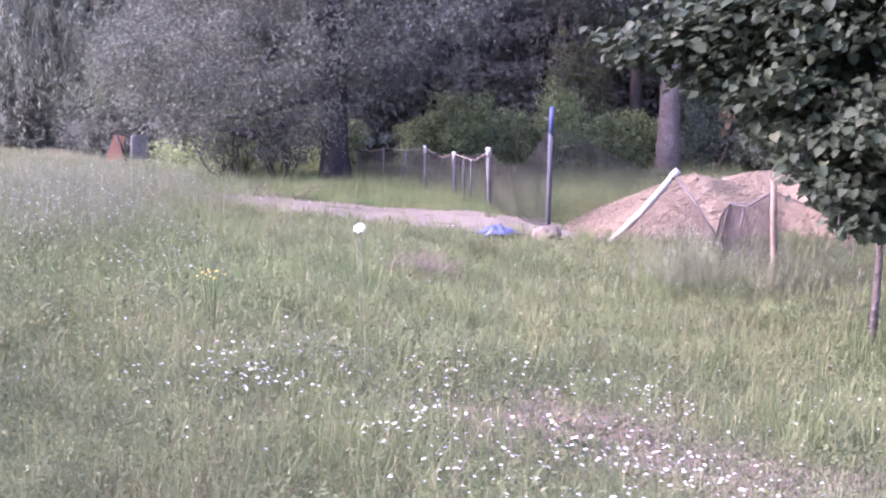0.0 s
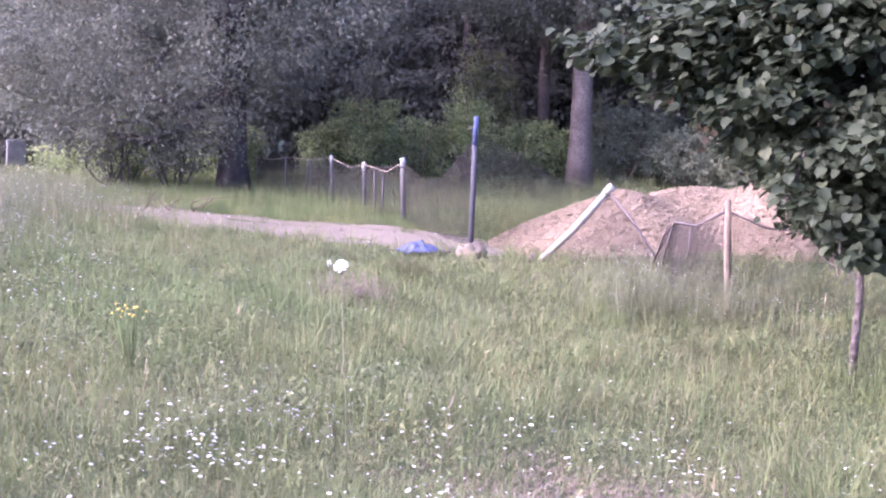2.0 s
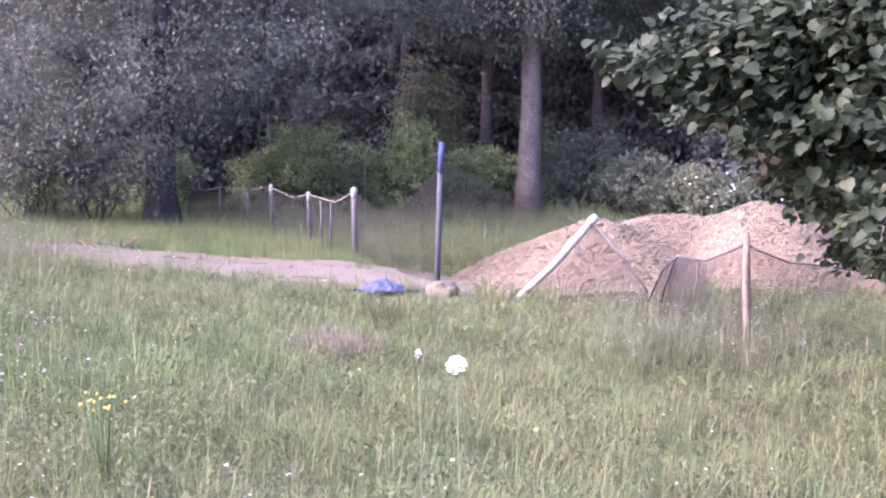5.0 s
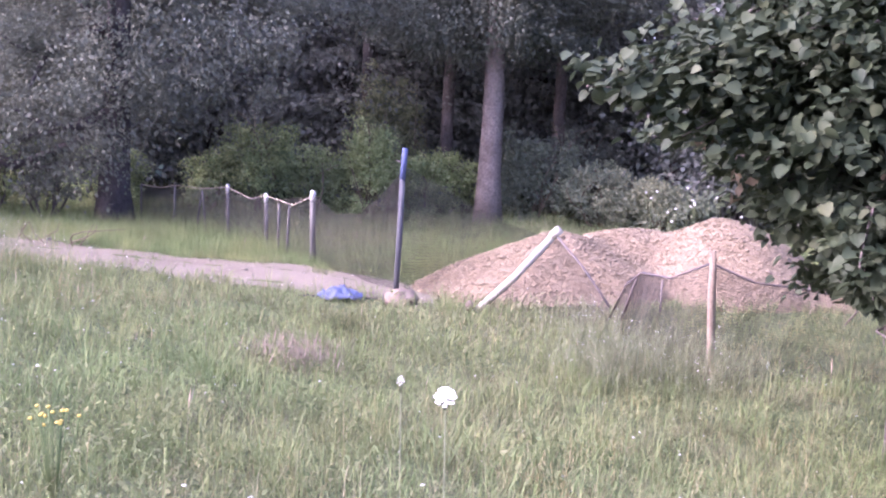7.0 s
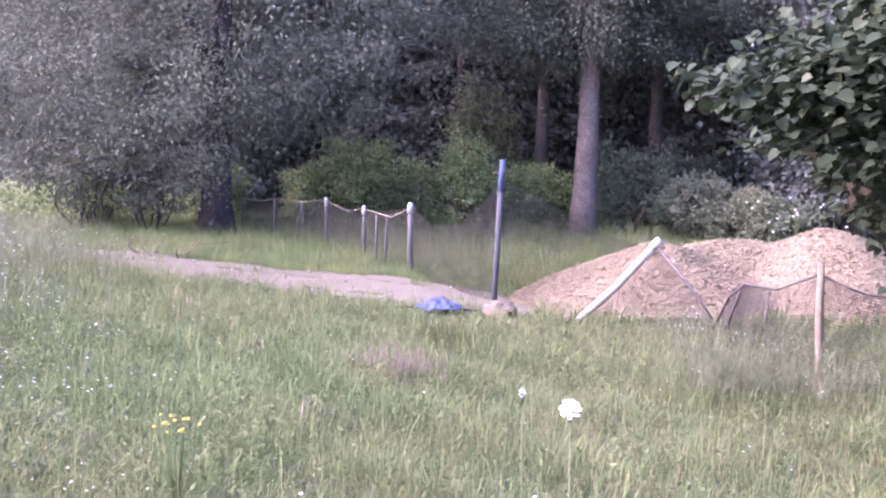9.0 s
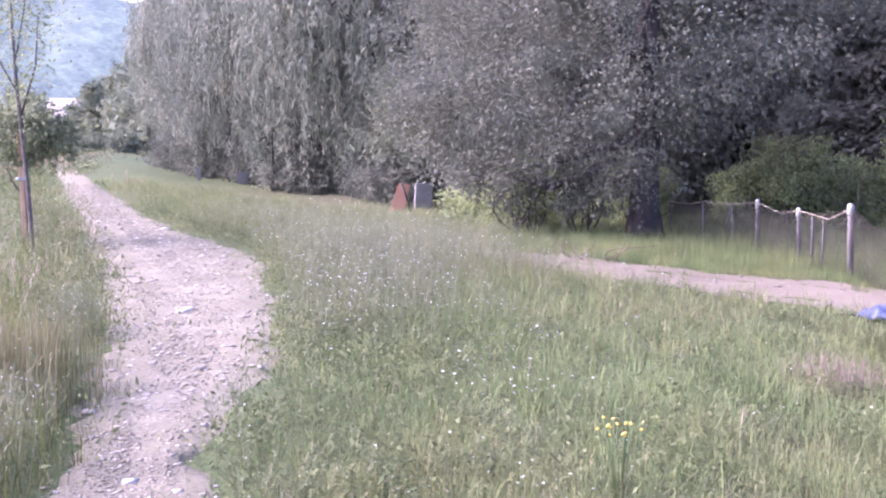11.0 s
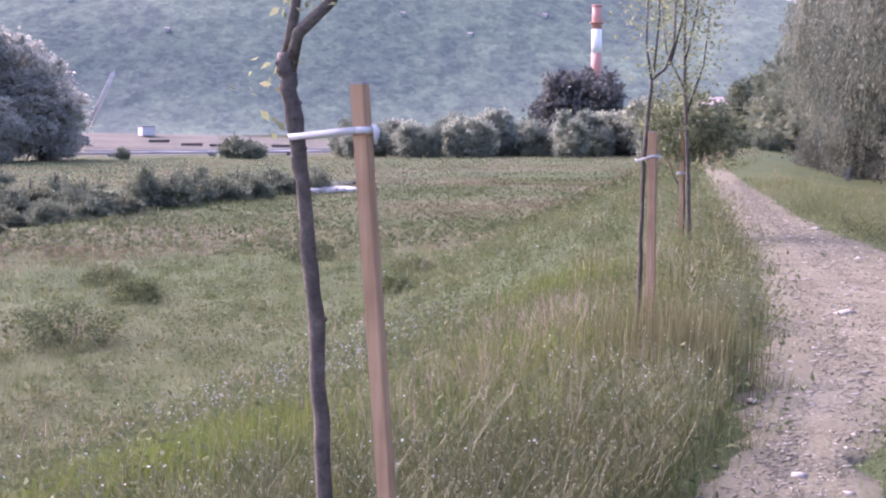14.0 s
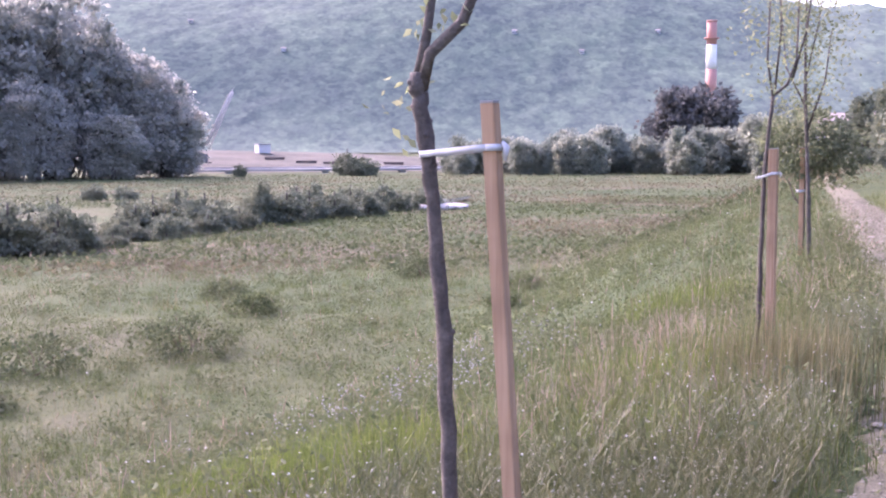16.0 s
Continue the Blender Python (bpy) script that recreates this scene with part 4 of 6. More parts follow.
tree("tree", "bushy mid-green tree leaning over the path's verge", (-10.6, 33.5, z_at(-10.6, 33.5)), (0.1, 0, 5.6), 0.2,
     [(0.1, -0.3, 3.0, 2.2, 2.0, 2.2), (-0.6, 0, 5.2, 2.2, 2.0, 2.0), (0.9, 0, 4.4, 2.0, 2.0, 2.0)], 300, 90, 0.27, 0.095, F_POPLAR, M_DARKBARK, 7)
tree("tree", "slender light-green young tree before the willows", (-22.8, 39.0, z_at(-22.8, 39.0)), (0, 0, 2.6), 0.06,
     [(0, 0, 1.5, 0.8, 0.8, 1.3), (0.2, 0, 2.7, 0.5, 0.5, 0.7)], 90, 34, 0.18, 0.11, F_WILLOW, M_DARKBARK, 4)
for x, y, s, hgt in ((-9.4, 29.8, 1.1, 1.3), (-8.5, 29.0, 0.9, 1.1), (-10.6, 30.6, 0.8, 0.9)):
    ob = thing("shrub", "leafy bramble bush at the verge below the trees", "shrub", (x, y, z_at(x, y)), "verge bushes")
    part("stem", tubes_mesh("stem", [tube(limb_points((0, 0, -0.05), (0.1, 0, hgt * 0.8)), np.linspace(0.03, 0.01, 6), 5)], M_TWIG), ob)
    p, w = clumps([(0, 0, hgt * 0.45, 0.8 * s, 0.7 * s, hgt * 0.5)], 80, 30, 0.12, 0.5)
    part("leaves", leaves_mesh("leaves", p, 0.10, F_SHRUB, w), ob)

for i in range(2, 17):
    t = i / 16
    x, y = -11.5 - 29 * t + rng.uniform(-0.8, 0.8), 32.6 + 20.5 * t + rng.uniform(-0.5, 0.9)
    hgt = rng.uniform(1.3, 2.4)
    ob = thing("shrub", "dim leafy undergrowth shrub below the willows", "shrub", (x, y, z_at(x, y)), "undergrowth shrubs")
    part("stem", tubes_mesh("stem", [tube(limb_points((0, 0, -0.05), (0.1, 0, hgt * 0.8)), np.linspace(0.03, 0.01, 6), 5)], M_TWIG), ob)
    p, w = clumps([(0, 0, hgt * 0.45, 1.3, 1.1, hgt * 0.5)], 70, 26, 0.2, 0.45)
    part("leaves", leaves_mesh("leaves", p, 0.16, F_POPLAR, w), ob)

# orange board and grey slabs under the trees
ob = thing("board", "leaning orange board under the trees", "board", (-13.8, 32.5, z_at(-13.8, 32.5)))
bmb = box_bm(0.42, 0.05, 0.8, (0, 0, 0.38), 0.012)
for v in bmb.verts:
    if v.co.z > 0.6:
        v.co.x = v.co.x * 0.72 + 0.08
me = from_bm("panel", bmb, M_ORANGE)
pn = part("panel", me, ob)
pn.rotation_euler = (radians(-8), radians(12), radians(35))
part("prop", tubes_mesh("prop", [tube([(0.3, 0.25, 0.0), (0.16, 0.05, 0.75)], [0.03, 0.03], 6)], M_DARKBARK), ob)
for x, y, w, h in ((-13.7, 33.8, 0.5, 0.75), (-13.3, 35.0, 0.55, 0.8), (-27.9, 40.9, 0.16, 0.6), (-26.6, 42, 0.4, 0.5), (-12.6, 34.6, 0.4, 0.6)):
    sl = tagged(new("stone_slab", from_bm("stone_slab", box_bm(w, 0.18, h, (0, 0, h / 2 - 0.03), 0.03), M_GREYBLOCK)), "upright grey stone slab under the trees", "stone slab", "upright slabs")
    sl.location, sl.rotation_euler = (x, y, z_at(x, y)), (0, radians(3), radians(40))


# ---- gravel heap ----
def heap_height(x, y):
    def cone(cx, cy, h, rx, ry, p=1.25):
        d = np.sqrt(((x - cx) / rx) ** 2 + ((y - cy) / ry) ** 2)
        return h * np.clip(1 - d ** p, 0, None)
    lobes = [cone(2.75, 22.1, 0.82, 2.05, 1.6, 1.3), cone(5.08, 22.4, 0.99, 1.55, 1.7, 1.75), cone(3.9, 22.75, 0.80, 1.9, 1.45, 2.0), cone(6.2, 21.7, 0.30, 1.2, 0.9), cone(7.4, 23.0, 0.55, 1.6, 1.2)]
    k = 14.0
    return np.clip(np.log(sum(np.exp(k * c) for c in lobes) - len(lobes) + 1) / k, 0, None)


hx, hy = np.meshgrid(np.arange(0.4, 9.2, 0.045), np.arange(20.6, 24.6, 0.045))
hz = heap_height(hx, hy)
hz = hz * (1 + 0.03 * wave(hx, hy, 2.2)) + np.where(hz > 0.02, rng.normal(size=hx.shape) * 0.006 + 0.006 * wave(hx, hy, 6.5), 0)
heap_me = grid_mesh("gravel_mound", hx, hy, np.where(hz > 0.012, height(hx, hy) + hz, height(hx, hy) - 0.06), M_GRAVEL)
heap = tagged(new("gravel_mound", heap_me), "long heap of orange-tan gravel beside the track", "gravel heap")


def pebbles(name, x, y, z, size, material, label, parent=None):
    """Many small stones as one body of loose stuff."""
    n = len(x)
    base = np.array([[1, 0, 0], [-1, 0, 0], [0, 1, 0], [0, -1, 0], [0, 0, 0.75], [0, 0, -0.6]], float)
    tri = np.array([[0, 2, 4], [2, 1, 4], [1, 3, 4], [3, 0, 4], [2, 0, 5], [1, 2, 5], [3, 1, 5], [0, 3, 5]])
    a = rng.uniform(0, 6.283, n)
    s = size * rng.lognormal(0, 0.45, n)
    el = rng.uniform(0.55, 1.0, n)
    v = base[None] * np.stack([s, s * el, s * 0.32], 1)[:, None] * rng.uniform(0.7, 1.25, (n, 6, 1))
    c, q = np.cos(a)[:, None], np.sin(a)[:, None]
    vx, vy = v[..., 0] * c - v[..., 1] * q, v[..., 0] * q + v[..., 1] * c
    v = np.stack([vx + x[:, None], vy + y[:, None], v[..., 2] + z[:, None]], -1)
    f = tri[None] + (np.arange(n) * 6)[:, None, None]
    return tagged(new(name, mesh_np(name, v.reshape(-1, 3), f.reshape(-1, 3), material)), label, "gravel", kind="stuff")


def stone_mix(name, stops):
    m, n, k, b = nodes_of(name, 0.9, 0, 0.2)
    g = n.new("ShaderNodeNewGeometry")
    r = ramp_of(n, stops)
    k.new(g.outputs["Random Per Island"], r.inputs["Fac"])
    t = noise_of(n, k, 40.0, 3)
    tr = ramp_of(n, [(0.3, (0.8, 0.8, 0.8)), (0.7, (1, 1, 1))])
    k.new(t.outputs["Fac"], tr.inputs["Fac"])
    k.new(mixed(n, k, r.outputs["Color"], tr.outputs["Color"], 1.0, "MULTIPLY"), b.inputs["Base Color"])
    return m


M_PEB = stone_mix("path_stones", [(0, (0.14, 0.128, 0.095)), (0.5, (0.168, 0.153, 0.113)), (0.85, (0.235, 0.215, 0.165)), (1, (0.42, 0.395, 0.345))])
M_PALEPEB = stone_mix("pale_path_stones", [(0, (0.20, 0.185, 0.145)), (0.6, (0.28, 0.26, 0.21)), (1, (0.42, 0.40, 0.35))])
M_HEAPST = stone_mix("heap_stones", [(0, (0.125, 0.10, 0.064)), (0.5, (0.175, 0.14, 0.092)), (1, (0.235, 0.192, 0.135))])
n = 42000
x, y = rng.uniform(0.6, 9, n), rng.uniform(20.7, 24.4, n)
h = heap_height(x, y)
ok = h > 0.03
x, y, h = x[ok], y[ok], h[ok]
pebbles("heap_gravel", x, y, height(x, y) + h * (1 + 0.03 * wave(x, y, 2.2)) + 0.006 * wave(x, y, 6.5) + 0.004, 0.017, M_HEAPST, "loose orange-tan stones covering the heap")
n = 26000
u = rng.uniform(0, 1, n) ** 1.7 * 34 + 1.5
m_, h_ = path_mid(u)
s = m_ + rng.normal(size=n) * 0.5 * h_
ok = np.abs(s - m_) < h_ * 1.12
u, s = u[ok], s[ok]
x, y = C0[0] + u * AX[0] + s * NX[0], C0[1] + u * AX[1] + s * NX[1]
pebbles("path_gravel", x, y, height(x, y) + 0.036 - 0.03 * np.abs((s - path_mid(u)[0]) / path_mid(u)[1]).clip(0, 1) ** 6, 0.006 + 0.0005 * u.clip(0, 16), M_PEB, "loose pale stones strewn over the footpath")
n = 700
u = rng.uniform(3, 22, n)
m_, h_ = path_mid(u)
s = m_ + rng.uniform(-0.95, 0.95, n) * h_
x, y = C0[0] + u * AX[0] + s * NX[0], C0[1] + u * AX[1] + s * NX[1]
pebbles("path_stones", x, y, height(x, y) + 0.036 - 0.03 * np.abs((s - m_) / h_) ** 6, 0.016 + 0.0008 * u, M_PALEPEB, "pale flat stones bedded in the footpath")
n = 1100
t = rng.uniform(-0.05, 1.1, n)
o = rng.normal(size=n) * 0.75
x = ROAD_A[0] + (ROAD_B[0] - ROAD_A[0]) * t + rn[0] * o * 0.9
y = ROAD_A[1] + (ROAD_B[1] - ROAD_A[1]) * t + rn[1] * o + 0.25 * np.sin(t * 5)
pebbles("track_gravel", x, y, height(x, y) + 0.03, 0.015, M_PEB, "loose stones along the sandy track")


# ---- netting, posts, pipe ----
def net_mesh(name, tops, feet, across, down, width, sag=0.0):
    """Crossing ribbons between a top line and a foot line."""
    tops, feet = np.array(tops, float), np.array(feet, float)
    tt = np.linspace(0, 1, len(tops))

    def at(u, v):
        a = np.stack([np.interp(u, tt, tops[:, i]) for i in range(3)], -1)
        b = np.stack([np.interp(u, np.linspace(0, 1, len(feet)), feet[:, i]) for i in range(3)], -1)
        p = a + (b - a) * v[..., None]
        p[..., 1] += 0.05 * np.sin(u * 17 + v * 5) * np.sin(v * 3.1)
        p[..., 2] -= sag * np.sin(u * math.pi) * (1 - v)
        return p
    vs, fs, n = [], [], 0
    w = width / 2
    for lines, steps, flip in ((across, down, False), (down, across, True)):
        for i in range(lines + 1):
            k = np.linspace(0, 1, steps * 2 + 1)
            c = np.full_like(k, i / lines) + 0.15 / lines * np.sin(k * 40 + i)
            c = np.clip(c, 0, 1)
            p = at(c, k) if not flip else at(k, c)
            d = np.array([w, 0.3 * w, 0]) if not flip else np.array([0, 0, w])
            vs += [p - d, p + d]
            m = len(p)
            q = np.arange(m - 1)
            fs.append(np.stack([q, q + 1, q + 1 + m, q + m], 1) + n)
            n += 2 * m
    return mesh_np(name, np.vstack(vs), np.vstack(fs), M_NET)


zf = z_at(0.65, 21.2)
bp = thing("fence_post", "tall blue-topped steel post carrying black netting", "fence post", (0.62, 21.2, zf))
part("lower_shaft", tubes_mesh("lower_shaft", [tube([(-0.03, 0, -0.1), (-0.01, 0, 0.8), (0.0, 0, 1.5)], [0.038, 0.037, 0.036], 8)], M_BLUEDARK), bp)
part("upper_shaft", tubes_mesh("upper_shaft", [tube([(0, 0, 1.48), (0.02, 0, 1.9)], [0.036, 0.036], 8)], M_BLUE), bp, "blue painted upper end")
part("hook", tubes_mesh("hook", [tube([(0.02, 0, 1.7), (-0.09, 0, 1.74)], [0.01, 0.01], 5)], M_RUST), bp)


def white_post(x, y, top_z, r, label="weathered fence post with a whitewashed top"):
    z = z_at(x, y)
    ob = thing("fence_post", label, "fence post", (x, y, z), "fence posts")
    h = top_z - z
    part("shaft", tubes_mesh("shaft", [tube([(0.03, 0, -0.1), (0.01, 0, h * 0.5), (0, 0, h - 0.16)], [r, r * 0.97, r * 0.93], 8, 0.05)], M_POST), ob)
    part("cap", tubes_mesh("cap", [tube([(0, 0, h - 0.165), (0, 0, h - 0.02), (0.004, 0, h)], [r * 1.02, r * 1.0, r * 0.7], 8, 0.04)], M_CAP), ob, "whitewashed top")
    return ob


FENCE = [(-0.92, 23.8, 0.50, 0.046), (-1.91, 25.2, 0.32, 0.035), (-2.83, 26.4, 0.36, 0.033)]
for x, y, zt, r in FENCE:
    white_post(x, y, zt, r)
for x, y, zt, r, lean in ((-1.42, 24.5, 0.2, 0.03, 0.02), (-3.55, 27.0, 0.2, 0.025, 0.12), (-3.3, 26.8, 0.2, 0.022, -0.08), (-4.08, 27.5, 0.24, 0.03, 0.0), (-1.62, 24.8, 0.2, 0.035, 0.0), (-5.05, 28.6, 0.15, 0.03, 0)):
    z = z_at(x, y)
    ob = thing("fence_stake", "thin greyed wooden stake in the net fence", "fence stake", (x, y, z), "fence stakes")
    part("shaft", tubes_mesh("shaft", [tube([(0, 0, -0.08), (lean * 0.5, 0, (zt - z) * 0.5), (lean, 0, zt - z)], [r * 0.8, r * 0.72, r * 0.64], 7, 0.06)], M_POST), ob)
ropes = [[(-0.92, 23.75, 0.42), (-1.3, 24.3, 0.22), (-1.91, 25.15, 0.28)], [(-1.91, 25.15, 0.28), (-2.3, 25.8, 0.17), (-2.83, 26.35, 0.31)], [(-2.83, 26.35, 0.31), (-3.4, 27, 0.22), (-4.08, 27.5, 0.22)], [(-4.08, 27.5, 0.22), (-4.5, 28.0, 0.13), (-5.05, 28.6, 0.13)]]
ob = thing("fence_rope", "sagging pale rope along the top of the net fence", "rope", (0, 0, 0))
for r in ropes:
    part("strand", tubes_mesh("strand", [tube(r, 0.008, 5)], M_ROPE), ob)


def foot(x, y):
    return (x, y, z_at(x, y) + 0.02)


ob = thing("net_fence", "black plastic net slung between the fence posts", "net", (0, 0, 0), "net fences")
tagged(part("panel", net_mesh("panel", [(0.62, 21.2, 1.0), (0.4, 21.55, 0.72), (0.0, 22.2, 0.32), (-0.45, 23.0, 0.22), (-0.92, 23.8, 0.44)], [foot(0.62, 21.2), foot(-0.92, 23.8)], 95, 37, 0.0044), ob), kind="stuff")
tagged(part("panel", net_mesh("panel", [(0.64, 21.2, 1.05), (1.2, 21.8, 0.72), (1.78, 22.5, 0.31), (2.6, 23.6, 0.0)], [foot(0.66, 21.2), foot(2.6, 23.6)], 95, 37, 0.0044), ob), kind="stuff")
tagged(part("panel", net_mesh("panel", [(-0.92, 23.8, 0.4), (-1.91, 25.2, 0.2), (-2.83, 26.4, 0.24), (-4.08, 27.5, 0.15), (-5.05, 28.6, 0.1)], [foot(-0.92, 23.8), foot(-5.05, 28.6)], 153, 23, 0.0048), ob), kind="stuff")

# leaning white pipe and the slack net at the heap
pp = thing("leaning_pipe", "white plastic pipe leaning over as a net prop", "pipe", (1.69, 20.14, z_at(1.69, 20.14)))
pz = z_at(1.69, 20.14)
part("barrel", tubes_mesh("barrel", [tube([(-0.05, 0, 0.0), (0.40, -0.09, 0.46), (0.87, -0.2, 0.42 - pz)], [0.046, 0.046, 0.046], 12)], M_PIPE), pp)
part("collar", tubes_mesh("collar", [tube([(0.81, -0.186, 0.355 - pz), (0.90, -0.207, 0.45 - pz)], [0.054, 0.054], 12)], M_PIPE), pp)
st = tagged(new("stone", blob_mesh("stone", (0.055, 0.05, 0.075), M_SANDSTONE, 3.0, 2, 0.4)), "small pale stone at the pipe's foot", "stone")
st.location = (1.56, 20.1, z_at(1.56, 20.1) + 0.06)
sp = thing("net_stake", "rough split wooden stake holding up slack netting", "stake", (3.78, 16.94, z_at(3.78, 16.94)))
sz = z_at(3.78, 16.94)
part("shaft", tubes_mesh("shaft", [tube([(0.0, 0, -0.1), (0.01, 0, 0.3), (-0.015, 0, 0.7), (-0.03, 0, 0.60 - sz)], [0.045, 0.038, 0.036, 0.030], 7, 0.1)], M_OLDWOOD), sp)
part("prong", tubes_mesh("prong", [tube([(-0.03, 0, 0.5 - sz), (-0.06, 0, 0.62 - sz)], [0.018, 0.010], 5)], M_OLDWOOD), sp)
sn = thing("slack_net", "slack black garden net sagging before the gravel heap", "net", (0, 0, 0), "net fences")
tagged(part("panel", net_mesh("panel", [(2.55, 19.93, 0.36), (2.85, 19.6, 0.05), (3.13, 19.25, -0.30)], [foot(1.75, 20.1), foot(3.15, 19.0)], 78, 34, 0.0038), sn), kind="stuff")
tagged(part("panel", net_mesh("panel", [(3.13, 19.0, -0.38), (3.22, 18.43, 0.11), (3.32, 18.1, 0.22), (3.5, 17.6, 0.22), (3.75, 16.96, 0.46)], [foot(3.16, 18.9), foot(3.78, 16.94)], 102, 37, 0.0038), sn), kind="stuff")
tagged(part("panel", net_mesh("panel", [(3.75, 16.96, 0.46), (4.1, 16.95, 0.33), (4.6, 17.0, 0.27), (5.6, 17.3, 0.1)], [foot(3.78, 16.94), foot(5.6, 17.2)], 95, 34, 0.0038), sn), kind="stuff")
for pts, rd in (([(2.55, 19.93, 0.37), (2.85, 19.6, 0.05), (3.13, 19.2, -0.33)], 0.014), ([(3.1, 19.0, -0.45), (3.2, 18.5, 0.02), (3.3, 18.15, 0.21), (3.5, 17.6, 0.24), (3.75, 16.96, 0.48)], 0.011), ([(3.2, 18.6, -0.35), (3.28, 18.25, 0.16)], 0.014),
                ([(3.75, 16.96, 0.48), (4.15, 16.95, 0.32), (4.6, 17.0, 0.28), (5.6, 17.3, 0.1)], 0.012), ([(3.45, 17.75, 0.2), (3.42, 17.6, -0.1)], 0.009)):
    part("gathered_edge", tubes_mesh("gathered_edge", [tube(pts, rd, 6, 0.2)], M_RUST), sn)

# blue sheeting, boulder and litter on the track
bm = bmesh.new()
bmesh.ops.create_grid(bm, x_segments=22, y_segments=14, size=0.5)
for v in bm.verts:
    d = math.hypot(v.co.x * 2, v.co.y * 2)
    v.co.z = 0.10 * max(0, 1 - d * d) + 0.05 * noise.noise(v.co * 7) + 0.02 * noise.noise(v.co * 16) + 0.03
    v.co.x *= 0.52 + 0.2 * noise.noise(Vector((v.co.y * 3, 0, 1)))
    v.co.y *= 0.45
sheet = from_bm("plastic_sheet", bm, M_TARP, True)
tp = tagged(new("plastic_sheet", sheet), "crumpled blue plastic sheet lying on the track", "plastic sheet")
tp.location = (-0.05, 20.5, z_at(-0.05, 20.5) + 0.03)
md = tp.modifiers.new("thickness", "SOLIDIFY")
md.thickness = 0.008
stk = thing("stick", "thin dark stick beside the blue sheet", "stick", (-0.05, 20.35, z_at(-0.05, 20.35)))
part("rod", tubes_mesh("rod", [tube([(-0.5, 0, 0.06), (0, 0, 0.07), (0.48, 0, 0.06)], [0.012, 0.016, 0.01], 6)], M_DARKBARK), stk)
bo = tagged(new("boulder", blob_mesh("boulder", (0.20, 0.16, 0.12), M_SANDSTONE, 8.0, 3, 0.45)), "squarish tan boulder at the foot of the blue post", "boulder")
bo.location = (0.72, 20.3, z_at(0.72, 20.3) + 0.07)
for i in range(34):
    x, y = -5.2 + rng.normal() * 0.32, 25.3 + rng.normal() * 0.55
    big_one = i % 6 == 0
    sc = rng.uniform(0.03, 0.06) * (1.7 if big_one else 1)
    lt = tagged(new("litter_scrap", blob_mesh("litter_scrap", (sc, sc * 0.8, sc * 0.5), M_CAP if i % 3 else M_POST, i * 1.3, 1, 0.7)), "pale crumpled scrap of litter by the track", "litter", "litter heap")
    lt.location = (x, y, z_at(x, y) + sc * 0.35)
# bare branches lying by the litter
for i in range(7):
    x, y = -5.3 + rng.normal() * 0.4, 24.5 + rng.normal() * 0.3
    ob = thing("branch", "bare cut branch lying by the litter", "branch", (x, y, z_at(x, y)), "cut branches")
    e = rng.normal(size=3) * [0.5, 0.3, 0] + [0, 0, 0.35]
    part("stem", tubes_mesh("stem", [tube(limb_points((0, 0, 0.0), e), np.linspace(0.015, 0.005, 6), 5)], M_TWIG), ob)


